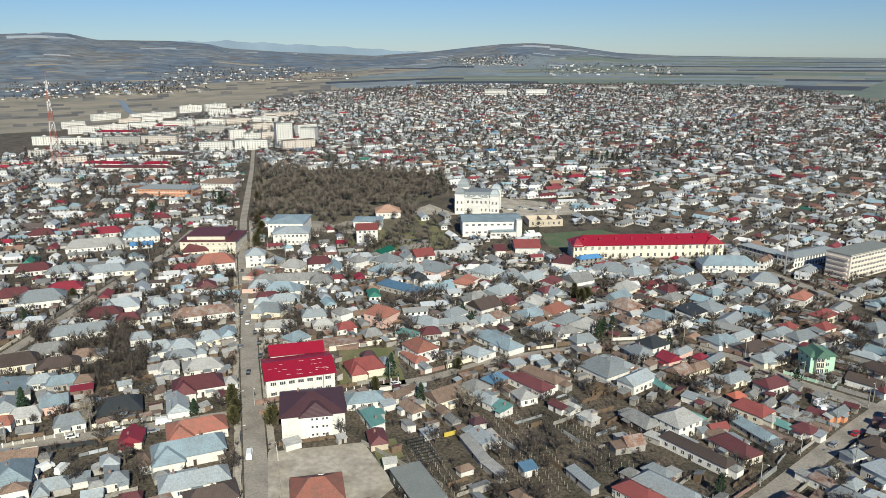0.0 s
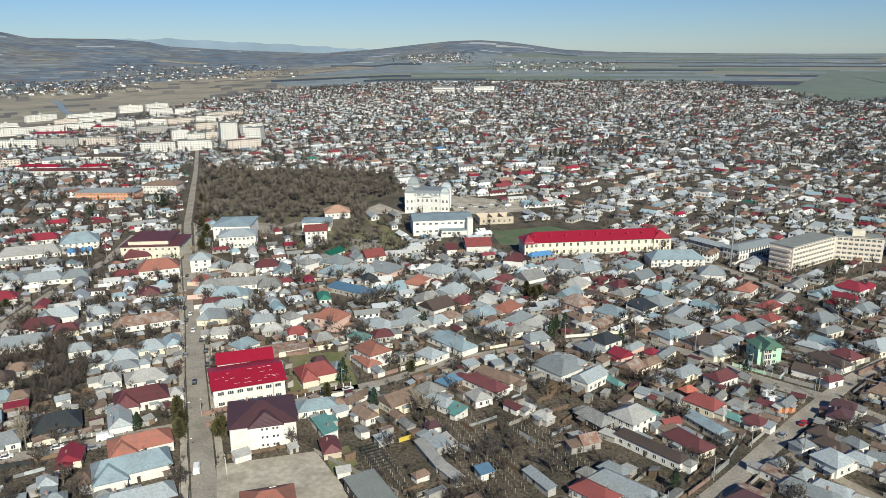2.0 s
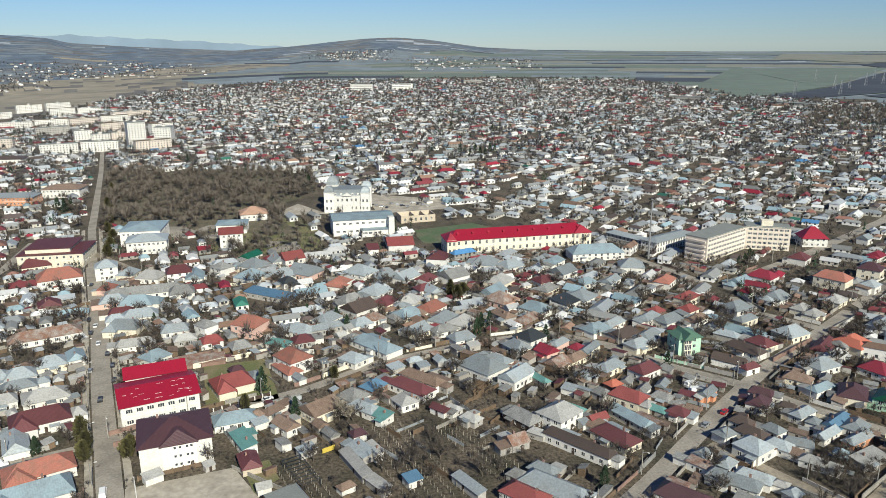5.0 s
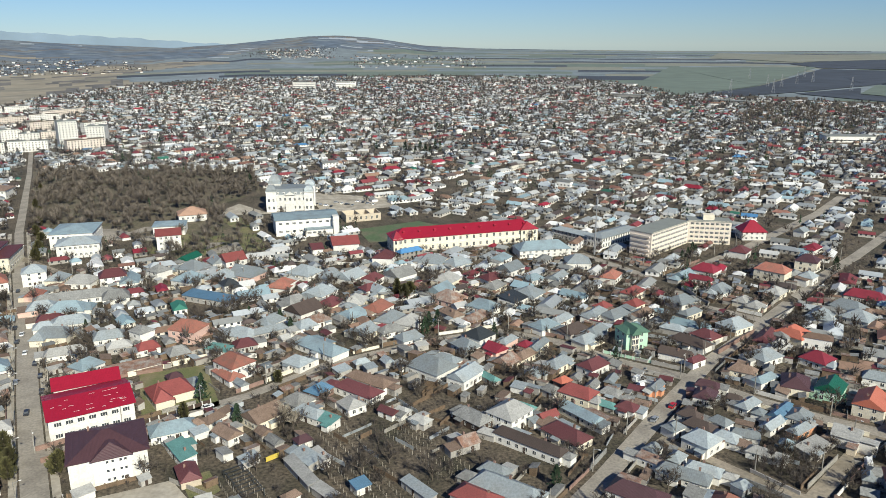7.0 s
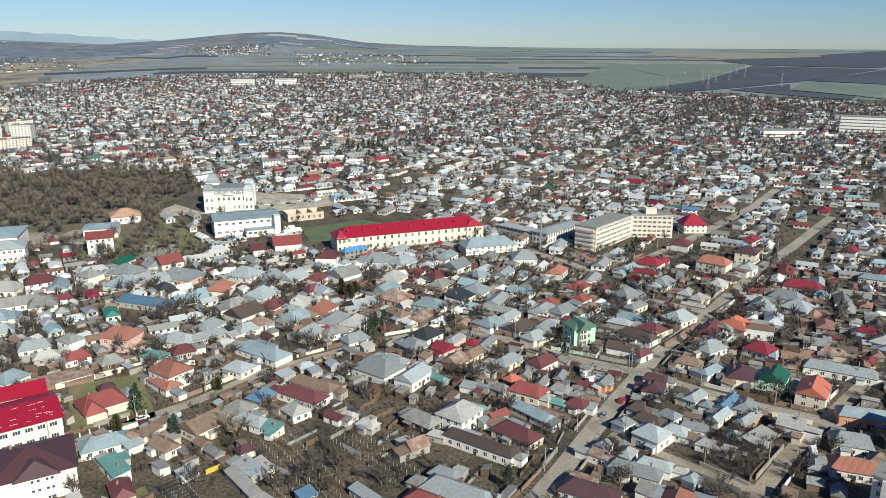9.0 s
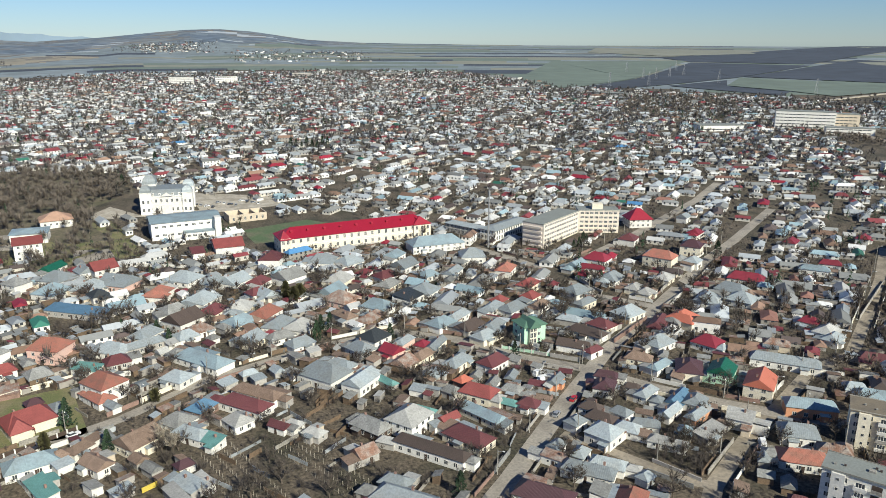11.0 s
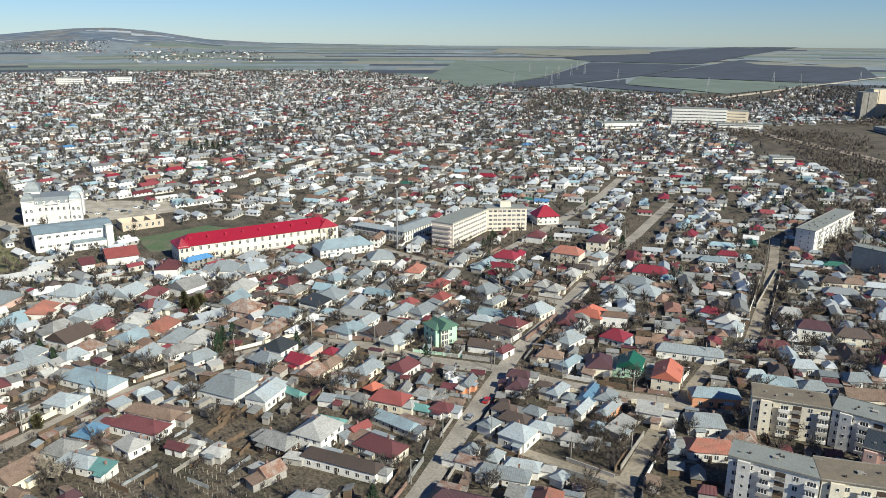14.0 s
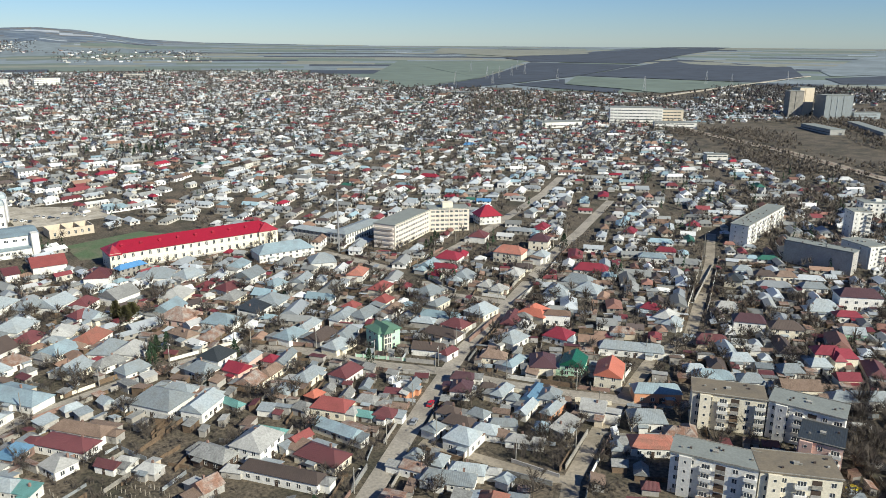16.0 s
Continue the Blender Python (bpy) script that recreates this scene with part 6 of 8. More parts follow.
house(262.6, 191.8, 9.2, 6.9, -38, "z", "w", "h", 3)
house(269.5, 174.8, 8.1, 6.8, -38, "z", "w", "h", 3)
house(283.5, 171.6, 8.0, 6.8, -38, "z", "w", "h", 3)
house(238.3, 189.4, 9.3, 7.8, -38, "b", "w", "h", 3)
house(262.5, 151.7, 9.0, 6.8, -38, "z", "g", "h", 3)
house(272.0, 143.1, 10.6, 6.8, -38, "z", "w", "h", 4)
house(303.7, 198.3, 13.6, 8.4, -44, "n", "c", "h", 5)
house(344.4, 192.8, 11.4, 5.8, -44, "r", "w", "h", 3.4)
house(325.9, 180.6, 8.8, 6.6, -44, "z", "n", "g", 3.4)
house(366.3, 199.5, 19.1, 9.8, -44, "m", "w", "h", 7)
house(371.5, 224.2, 12.3, 7.0, -44, "z", "w", "h", 3)
house(341.8, 204.4, 13.3, 6.6, -44, "z", "w", "h", 3)
house(375.8, 242.3, 10.6, 7.0, -44, "o", "c", "h", 3.2)
house(347.3, 253.3, 10.2, 8.4, 30, "k", "c", "h", 4)
# ---------- the rest of the town: lots along streets ----------
def from_line(x, y, pts):
    best = 1e9
    for (ax, ay), (bx, by) in zip(pts, pts[1:]):
        dx, dy = bx - ax, by - ay
        f = max(0, min(1, ((x - ax) * dx + (y - ay) * dy) / (dx * dx + dy * dy)))
        best = min(best, math.hypot(x - ax - f * dx, y - ay - f * dy))
    return best


def inside(x, y, poly):
    hit = False
    for (ax, ay), (bx, by) in zip(poly, poly[1:] + poly[:1]):
        if (ay > y) != (by > y) and x < (bx - ax) * (y - ay) / (by - ay) + ax:
            hit = not hit
    return hit


PARK = [(-150.9, 577.9), (-213.0, 832), (-98.3, 788), (3.2, 761), (5.8, 657.4), (-22.9, 623.5), (-21.3, 577.9), (3.2, 526.0), (8.8, 479.2), (-46.5, 476.3), (-82.4, 529.4)]
PALACE_YARD = [(-27.2, 579.9), (51.8, 556.7), (101.5, 540.4), (102.8, 581.5), (87.4, 621.8), (26.2, 660.8), (-20.2, 645.1)]
COLLEGE_YARD = [(65.6, 467.0), (180.1, 469.6), (159.4, 493.6), (142.3, 529.2), (120.4, 545.7), (62.6, 551.5)]
RAILWAY = [(686.5, 526.7), (655.4, 413.0), (662.5, 326.7), (808, 250.4), (1108, 351.1), (1295, 633.4), (1015, 639.9), (839, 699.1), (784, 678.9), (748, 601.4)]
BACK_GARDEN = [(16.0, 228.9), (22.8, 251.5), (37.6, 265.6), (64.5, 266.4), (76.7, 243.1), (63.2, 206.7)]
THICKET = [(-194.1, 328.6), (-151.7, 338.4), (-128.6, 300.3), (-121.0, 272.4), (-139.3, 268.6), (-163.1, 274.4)]
WASTE_YARD = [(-148.7, 242.4), (-116.9, 229.5), (-108.3, 202.8), (-126.1, 199.6)]
CORNER_GARDEN = [(144.6, 188.8), (150.4, 175.1), (154.9, 176.3), (175.2, 187.7), (170.6, 199.6), (157.6, 197.3)]
GROVE = [(860, 1187), (997, 1051), (837, 871), (738, 845), (671.8, 928)]
VINES = [(0.3, 222.4), (18.5, 246.8), (43.1, 243.2), (58.7, 220.9), (58.0, 200.5), (47.4, 188.1), (17.0, 193.0)]
patch("park_floor", PARK, LITTER, 0.035, "leaf-strewn winter grass under the park trees", "park", 3)
COURT_YARD = [(196, 158), (206, 171), (216, 158), (221, 150), (224, 134), (240, 118), (285, 143), (276, 156), (236, 136), (214, 118), (198, 120), (206, 138)]
OPEN = YARDS + [COURT_YARD, CORNER_GARDEN, VINES, BACK_GARDEN, THICKET, WASTE_YARD, PARK, PALACE_YARD, COLLEGE_YARD, RAILWAY]
for ob in [o for o in scene.objects if o.parent is None and o.name.split(".")[0] in ("house", "outbuilding")]:
    wall = next(c for c in ob.children if c.name.startswith("wall"))
    take(ob.location.x, ob.location.y, max(wall.dimensions.x, wall.dimensions.y) * 0.46)
GRID = {}


def note(x, y, r):
    GRID.setdefault((int(x // 40), int(y // 40)), []).append((x, y, r))


for t in TAKEN:
    note(*t)


def free(x, y, r):
    gx, gy = int(x // 40), int(y // 40)
    return all(math.hypot(x - a, y - b) > (r + c) * 0.92 for i in (-1, 0, 1) for j in (-1, 0, 1) for a, b, c in GRID.get((gx + i, gy + j), ()))


def town_edge(a):
    """How far the town reaches on the bearing a."""
    return float(np.interp(a, [-62, -30, -18, -12.6, -8, 1, 12, 23.6, 31.5, 47, 53.5, 77], [960, 1140, 1560, 1930, 2090, 2170, 2190, 2170, 1650, 1500, 1460, 1290]))


def lots():
    """Lots of the town as x, y, turn, drawn on two street grids that meet along a seam."""
    rng = random.Random(21)
    out = []
    for turn, side in ((17.0, -1), (43.0, 1)):
        c, s = math.cos(radians(turn)), math.sin(radians(turn))
        block, lot = 54.0, 13.0
        for i in range(-60, 60):
            for row in (-1, 1):
                for j in range(-200, 200):
                    v = i * block + row * 14 + rng.uniform(-6, 6)
                    u = j * lot + rng.uniform(-3.5, 3.5) + 9 * (i % 3)
                    v += 11 * math.sin(u / 95 + i)
                    gap = abs((u + 900 * side + 37 * i) % 140 - 70) > 66
                    x, y = u * c - v * s, u * s + v * c
                    seam = 90 + 0.18 * (y - 300)
                    if (x - seam) * side < 0 or gap or y < 120 or rng.random() < 0.06:
                        continue
                    r, a = math.hypot(x, y), math.degrees(math.atan2(x, y))
                    if not -36 < a < 68 or r < 175:
                        continue
                    edge = town_edge(a)
                    if r > edge * rng.uniform(0.94, 1.03):
                        continue
                    out.append((x, y, turn + 24 * math.sin(r / 310 + a / 9) * min(1, max(0, r - 500) / 500) + (90 if rng.random() < 0.4 else 0) + rng.uniform(-6, 6), row, c, s))
    return out


LOTS = lots()
FAR, FAR_TREES = [], []
rng = random.Random(77)
near_houses = 0
ROOF_MIX = "zzzzzzpppggbdrtton"
for x, y, turn, row, c, s in LOTS:
    r = math.hypot(x, y)
    if any(inside(x, y, p) for p in OPEN):
        continue
    road = min(from_line(x, y, pts) - width / 2 for pts, width in STREETS)
    near = r < 350
    w, d = rng.uniform(8.5, 17.5), rng.uniform(5.4, 8.2)
    if road > 6.0 and free(x, y, 5.6):
        note(x, y, 5.9)
        if near:
            near_houses += 1
            house(round(x, 1), round(y, 1), round(w, 1), round(d, 1), round(turn, 1), rng.choice(ROOF_MIX if x < 80 else "zzzbggoonnnddmuut"), rng.choice("wwwcegegg" if x < 80 else "wcegggkt"), rng.choice("hhhhxgg"), rng.choice((2.5, 2.7, 2.9, 3.1)), plain=True)
        else:
            FAR.append((x, y, turn, w, d, rng.uniform(2.0, 2.7) if rng.random() < 0.93 else rng.uniform(4.6, 5.6)))
    # a shed and trees behind the house
    for k in range(2):
        bx, by = x + row * s * rng.uniform(9, 14) * -1 * -1 + rng.uniform(-5, 5) * c, y - row * c * rng.uniform(9, 14) + rng.uniform(-5, 5) * s
        if rng.random() < 0.75 and free(bx, by, 3.2) and min(from_line(bx, by, pts) - width / 2 for pts, width in STREETS) > 4 and not any(inside(bx, by, p) for p in OPEN):
            note(bx, by, 3.4)
            sw, sd = rng.uniform(4, 6.4), rng.uniform(3.2, 4.6)
            if near and r < 330:
                house(round(bx, 1), round(by, 1), round(sw, 1), round(sd, 1), round(turn, 1), rng.choice("zzppggggoud"), rng.choice("wggggt"), rng.choice("mmgh"), 2.4, plain=True)
            else:
                FAR.append((bx, by, turn, sw * 1.25, sd * 1.2, 1.9))
    for k in range(0 if near else 2):
        bx, by = x + rng.uniform(-22, 22), y + rng.uniform(-22, 22)
        if rng.random() < 0.7 and free(bx, by, 4.6) and min(from_line(bx, by, pts) - width / 2 for pts, width in STREETS) > 5 and not any(inside(bx, by, p) for p in OPEN):
            note(bx, by, 4.6)
            FAR.append((bx, by, turn + rng.choice((0, 90)), rng.uniform(6, 12), rng.uniform(4, 6.5), rng.uniform(2.2, 3.0)))
    for k in range(5 if r < 800 else 7):
        bx, by = x + rng.uniform(-17, 17), y + rng.uniform(-17, 17)
        if r > 330 and free(bx, by, 0.6) and not any(inside(bx, by, p) for p in YARDS[4:] + [VINES, RAILWAY]) and min(from_line(bx, by, pts) - width / 2 for pts, width in STREETS) > 1.5:
            FAR_TREES.append((bx, by, (rng.uniform(0.5, 1.15) if rng.random() < 0.8 else rng.uniform(1.2, 1.8)) * (1 if r < 800 else 1.2)))


# gardens near the camera: sheds, single trees and scrub between the houses
def garden_spot(reach, gap, street):
    while True:
        r, a = 170 + (reach - 170) * rng.random() ** 0.6, radians(rng.uniform(-34, 66))
        x, y = r * math.sin(a), r * math.cos(a)
        if free(x, y, gap) and min(from_line(x, y, pts) - width / 2 for pts, width in STREETS) > street and not any(inside(x, y, p) for p in YARDS[:2] + YARDS[4:] + [COLLEGE_YARD] + ([CORNER_GARDEN, VINES, BACK_GARDEN, THICKET, WASTE_YARD] if gap > 1.5 else [])):
            return round(x, 1), round(y, 1)


for k in range(60):
    x, y = garden_spot(340, 3.4, 4)
    note(x, y, 3.4)
    turn = (30 if x < 60 else 45) + rng.choice((0, 90, -90))
    house(x, y, round(rng.uniform(3.8, 6.4), 1), round(rng.uniform(3, 4.5), 1), turn, rng.choice("zzzppggggood"), rng.choice("wwgggt"), rng.choice("mmgh"), rng.choice((2.2, 2.4)), plain=True)
SINGLE = []
for k in range(300):
    x, y = garden_spot(420, 1.0, 1.2)
    note(x, y, 0.9)
    SINGLE.append((x, y, round(rng.uniform(0.65, 1.25), 2)))
SCRUB = []
for k in range(8000):
    x, y = garden_spot(520, 0.3, 0.8)
    SCRUB.append((x, y, rng.uniform(0.2, 0.62)))


def garden_sheds(name, rows, label):
    """Lean-tos, coops and open sheds past counting, in one mesh of walls and single-pitch roofs."""
    rng = random.Random(19)
    verts, faces, mats = [], [], []
    for x, y, turn, w, d, h in rows:
        c, s = math.cos(radians(turn)), math.sin(radians(turn))

        def add(points, quads, mat):
            b = len(verts)
            verts.extend((x + px * c - py * s, y + px * s + py * c, pz) for px, py, pz in points)
            faces.extend(tuple(b + i for i in q) for q in quads)
            mats.extend([mat] * len(quads))

        X, Y, k = w / 2, d / 2, rng.uniform(0.2, 0.7)
        add([(-X, -Y, -0.2), (X, -Y, -0.2), (X, Y, -0.2), (-X, Y, -0.2), (-X, -Y, h), (X, -Y, h), (X, Y, h + k), (-X, Y, h + k)], [(0, 1, 5, 4), (1, 2, 6, 5), (2, 3, 7, 6), (3, 0, 4, 7)], rng.randrange(3))
        ex, ey, t = X + 0.25, Y + 0.25, 0.08
        add([(-ex, -ey, h - 0.02), (ex, -ey, h - 0.02), (ex, ey, h + k + 0.02), (-ex, ey, h + k + 0.02), (-ex, -ey, h + t), (ex, -ey, h + t), (ex, ey, h + k + t + 0.02), (-ex, ey, h + k + t + 0.02)],
            [(3, 2, 1, 0), (4, 5, 6, 7), (0, 1, 5, 4), (1, 2, 6, 5), (2, 3, 7, 6), (3, 0, 4, 7)], 3 + rng.choices(range(6), (3, 2, 3, 2, 2, 1) if x < 80 else (2, 0.6, 3, 3, 3, 2))[0])
    me = bpy.data.meshes.new(name)
    me.from_pydata(verts, [], faces)
    for m in (FAR_WALLS[2], WOOD, GREYWALL, FAR_ROOFS[0], FAR_ROOFS[1], FAR_ROOFS[2], FAR_ROOFS[7], RUST, FAR_ROOFS[4]):
        me.materials.append(m)
    me.polygons.foreach_set("material_index", mats)
    return tagged(new(name, me), label, "sheds", kind="stuff")


def plot_fences(name, rows, label):
    """Thin board and sheet fences between the plots, in one mesh."""
    rng = random.Random(23)
    verts, faces, mats = [], [], []
    for x, y, turn, w, h in rows:
        c, s = math.cos(radians(turn)), math.sin(radians(turn))
        n = max(1, int(w / 2.5))
        for k in range(n):
            u0, u1, hh = -w / 2 + w * k / n, -w / 2 + w * (k + 1) / n - 0.08, h * rng.uniform(0.9, 1.08)
            b = len(verts)
            verts.extend((x + u * c - v * s, y + u * s + v * c, z) for z in (-0.1, hh) for u, v in ((u0, -0.05), (u1, -0.05), (u1, 0.05), (u0, 0.05)))
            faces.extend(tuple(b + i for i in q) for q in ((4, 5, 6, 7), (0, 1, 5, 4), (1, 2, 6, 5), (2, 3, 7, 6), (3, 0, 4, 7)))
            mats.extend([0 if int(x * 7) % 5 < 2 else 1 if int(x * 7) % 5 < 4 else 2] * 5)
    me = bpy.data.meshes.new(name)
    me.from_pydata(verts, [], faces)
    for m in (WOOD, CONCRETE, FAR_ROOFS[0]):
        me.materials.append(m)
    me.polygons.foreach_set("material_index", mats)
    return tagged(new(name, me), label, "fences", kind="stuff")


rng = random.Random(31)
SHEDS, FENCES, BUSHY = [], [], []
for k in range(950):
    x, y = garden_spot(470, 1.9, 2.6)
    note(x, y, 1.7)
    SHEDS.append((x, y, (30 if x < 60 else 45) + rng.choice((0, 90, 180, 270)) + rng.uniform(-5, 5), rng.uniform(2.2, 6.5), rng.uniform(1.8, 3.4), rng.uniform(1.6, 2.4)))
for k in range(620):
    x, y = garden_spot(460, 0.6, 2.4)
    FENCES.append((x, y, (30 if x < 60 else 45) + rng.choice((0, 90)) + rng.uniform(-4, 4), rng.uniform(4, 13), rng.uniform(1.0, 1.7)))
for k in range(850):
    x, y = garden_spot(480, 0.8, 1.0)
    BUSHY.append((x, y, rng.uniform(0.55, 1.05)))
while len(BUSHY) < 1000:
    x, y = rng.uniform(-200, -60), rng.uniform(190, 360)
    if inside(x, y, THICKET) and free(x, y, 0.7):
        BUSHY.append((x, y, rng.uniform(0.7, 1.35)))
while len(BUSHY) < 1070:
    x, y = rng.uniform(min(p[0] for p in CORNER_GARDEN), max(p[0] for p in CORNER_GARDEN)), rng.uniform(min(p[1] for p in CORNER_GARDEN), max(p[1] for p in CORNER_GARDEN))
    if inside(x, y, CORNER_GARDEN):
        BUSHY.append((x, y, rng.uniform(0.5, 1.0)))
SHEDS.sort(key=lambda row: math.hypot(row[0], row[1]))
SHED_WALLS = ((FAR_WALLS[2], "grey rendered"), (WOOD, "brown board"), (GREYWALL, "grey block"))
SHED_ROOFS = ((ZINC, "zinc sheet"), (PALEROOF, "pale sheet"), (GREYROOF, "grey sheet"), (OLDTILE, "old tile"), (RUST, "rusty sheet"), (DARKRED, "wine red sheet"))


def garden_shed(x, y, turn, w, d, h):
    """A lean-to shed: four walls with a sloping top, and an overhanging sheet roof."""
    rng = random.Random(int(x * 53 + y * 29))
    wall, wall_word = SHED_WALLS[rng.randrange(3)]
    roof, roof_word = SHED_ROOFS[rng.choices(range(6), (3, 2, 3, 2, 2, 1) if x < 80 else (3, 0.6, 3, 3, 3, 2))[0]]
    rise = rng.uniform(0.2, 0.7)
    bm = boxes((-w / 2, w / 2, -d / 2, d / 2, -0.2, h))
    for v in bm.verts:
        if v.co.z > 1 and v.co.y > 0:
            v.co.z += rise
    box(bm, -0.45, 0.45, -d / 2 - 0.04, -d / 2 + 0.02, 0.0, min(1.8, h - 0.1), 1)
    ob = part("garden_shed", bm, (wall, DARKWOOD))
    ob.matrix_basis = pose(x, y, terrain(x, y), 0, 0, turn)
    bm = boxes((-w / 2 - 0.25, w / 2 + 0.25, -d / 2 - 0.25, d / 2 + 0.25, h, h + 0.09))
    slope = rise / d
    for v in bm.verts:
        v.co.z += rise / 2 + v.co.y * slope
    part("roof", bm, roof, ob)
    return tagged(ob, f"small {wall_word} garden shed under a {roof_word} lean-to roof", "shed", "garden sheds")


for row in SHEDS[:300]:
    garden_shed(*row)
garden_sheds("garden_sheds", SHEDS[300:], "grey and rusty lean-to sheds crowded into the gardens")
plot_fences("plot_fences", FENCES, "grey board and concrete fences between garden plots")


def far_town(name, rows, label):
    """Houses too many and too far to count, in one mesh: walls, roofs and windows of every house."""
    rng = random.Random(9)
    verts, faces, mats = [], [], []
    nr = len(FAR_ROOFS)
    for x, y, turn, w, d, h in rows:
        if d > w:
            w, d, turn = d, w, turn + 90
        z = terrain(x, y)
        c, s = math.cos(radians(turn)), math.sin(radians(turn))

        def add(points, quads, mat):
            b = len(verts)
            verts.extend((x + px * c - py * s, y + px * s + py * c, z + pz) for px, py, pz in points)
            for q in quads:
                faces.append(tuple(b + i for i in q))
                mats.append(mat)

        wall = nr + rng.choices((0, 1, 2), (0.38, 0.24, 0.38))[0]
        roof = rng.choices(range(nr), ROOF_SHARE)[0]
        X, Y = w / 2, d / 2
        rise = d * rng.uniform(0.2, 0.32) + 0.2
        gable = rng.random() < 0.5
        pts = [(-X, -Y, -0.5), (X, -Y, -0.5), (X, Y, -0.5), (-X, Y, -0.5), (-X, -Y, h), (X, -Y, h), (X, Y, h), (-X, Y, h)]
        quads = [(0, 1, 5, 4), (1, 2, 6, 5), (2, 3, 7, 6), (3, 0, 4, 7)]
        if gable:
            pts += [(-X, 0, h + rise - 0.05), (X, 0, h + rise - 0.05)]
            quads += [(5, 6, 9), (7, 4, 8)]
        add(pts, quads, wall)
        ex, ey, rx = X + 0.35, Y + 0.35, (X + 0.35 if gable else max(0.1, X - Y * rng.uniform(0.5, 0.95)))
        low = h - 0.12
        add([(-ex, -ey, low), (ex, -ey, low), (ex, ey, low), (-ex, ey, low), (-rx, 0, h + rise), (rx, 0, h + rise)],
            [(0, 1, 5, 4), (2, 3, 4, 5), (1, 2, 5), (3, 0, 4), (0, 3, 2, 1)], roof)
        if w > 7 and math.hypot(x, y) < 1300:
            for lvl in (1.0,) if h < 5 else (1.0, 3.7):
                for k in range(int(w / 3)):
                    u = -X + (k + 0.5) * w / int(w / 3)
                    for side in (-1, 1):
                        add([(u - 0.6, side * (Y + 0.04), lvl), (u + 0.6, side * (Y + 0.04), lvl), (u + 0.6, side * (Y + 0.04), lvl + 1.3), (u - 0.6, side * (Y + 0.04), lvl + 1.3)], [(0, 1, 2, 3)], nr + 3)
                for side in (-1, 1):
                    for u in (-d / 5, d / 5):
                        add([(side * (X + 0.04), u - 0.6, lvl), (side * (X + 0.04), u + 0.6, lvl), (side * (X + 0.04), u + 0.6, lvl + 1.3), (side * (X + 0.04), u - 0.6, lvl + 1.3)], [(0, 1, 2, 3)], nr + 3)
    me = bpy.data.meshes.new(name)
    me.from_pydata(verts, [], faces)
    for m in FAR_ROOFS + FAR_WALLS + [GLASS]:
        me.materials.append(m)
    me.polygons.foreach_set("material_index", mats)
    return tagged(new(name, me), label, "houses", kind="stuff")


far_town("distant_houses", FAR, "low houses of the town with grey, white and red roofs")


def far_woods(name, rows, label, slivers, material, bold=1.0):
    """Leafless trees past counting, in one mesh of branch slivers."""
    rng = random.Random(4)
    verts, faces = [], []
    for x, y, size in rows:
        z, h, w = terrain(x, y), 6.5 * size, 2.9 * size
        for k in range(slivers):
            # slivers spread from the upper trunk to a rounded shell
            a, f = rng.uniform(0, 6.283), rng.random()
            up = math.asin(rng.uniform(-0.35, 1.0))
            shell = rng.uniform(0.45, 1.0)
            r0, r1 = w * 0.45 * f * math.cos(up), w * shell * math.cos(up) * 1.1
            zc = h * 0.52
            z0 = zc * rng.uniform(0.6, 1.0) + 0.4 * (h - zc) * f * math.sin(up)
            z1 = zc + (h - zc) * shell * math.sin(up)
            t = a + rng.uniform(-0.5, 0.5)
            wd = rng.uniform(0.1, 0.24) * max(size, 0.45) * (14 / slivers) ** 0.5 * bold
            b = len(verts)
            verts += [(x + r0 * math.cos(a) - wd * math.sin(t), y + r0 * math.sin(a) + wd * math.cos(t), z + z0), (x + r0 * math.cos(a) + wd * math.sin(t), y + r0 * math.sin(a) - wd * math.cos(t), z + z0),
                      (x + r1 * math.cos(t), y + r1 * math.sin(t), z + min(z1, h))]
            faces.append((b, b + 1, b + 2))
        b = len(verts)
        verts += [(x - 0.12, y, z - 0.3), (x + 0.12, y, z - 0.3), (x + 0.08, y + 0.1, z + h * 0.4)]
        faces.append((b, b + 1, b + 2))
    me = bpy.data.meshes.new(name)
    me.from_pydata(verts, [], faces)
    me.materials.append(material)
    return tagged(new(name, me), label, "trees", kind="stuff")


for x, y, size in SINGLE:
    tree("bare", x, y, size)
far_woods("garden_bushes", BUSHY, "dense bare grey-brown bushes and small fruit trees", 110, TWIG)
far_woods("garden_scrub", SCRUB, "brown scrub, vines and dry stalks in the gardens", 34, TWIG)
far_woods("garden_trees", [t for t in FAR_TREES if math.hypot(t[0], t[1]) < 800], "bare brown trees in the gardens between the houses", 44, TWIG, 1.35)
far_woods("distant_trees", [t for t in FAR_TREES if math.hypot(t[0], t[1]) >= 800], "bare trees among distant houses", 18, GREYTWIG, 2.0)
grove = []
rng = random.Random(52)
COURT = [(216, 126), (274, 155), (290, 148), (228, 112)]
court = []
while len(court) < 60:
    x, y = rng.uniform(200, 292), rng.uniform(110, 182)
    if inside(x, y, COURT) and free(x, y, 1.0) or math.hypot(x - 208, y - 160) < 9 and len(court) < 9:
        court.append((x, y, rng.uniform(1.0, 1.7)))
far_woods("courtyard_trees", court, "tall bare trees round the apartment blocks", 120, TWIG, 1.1)
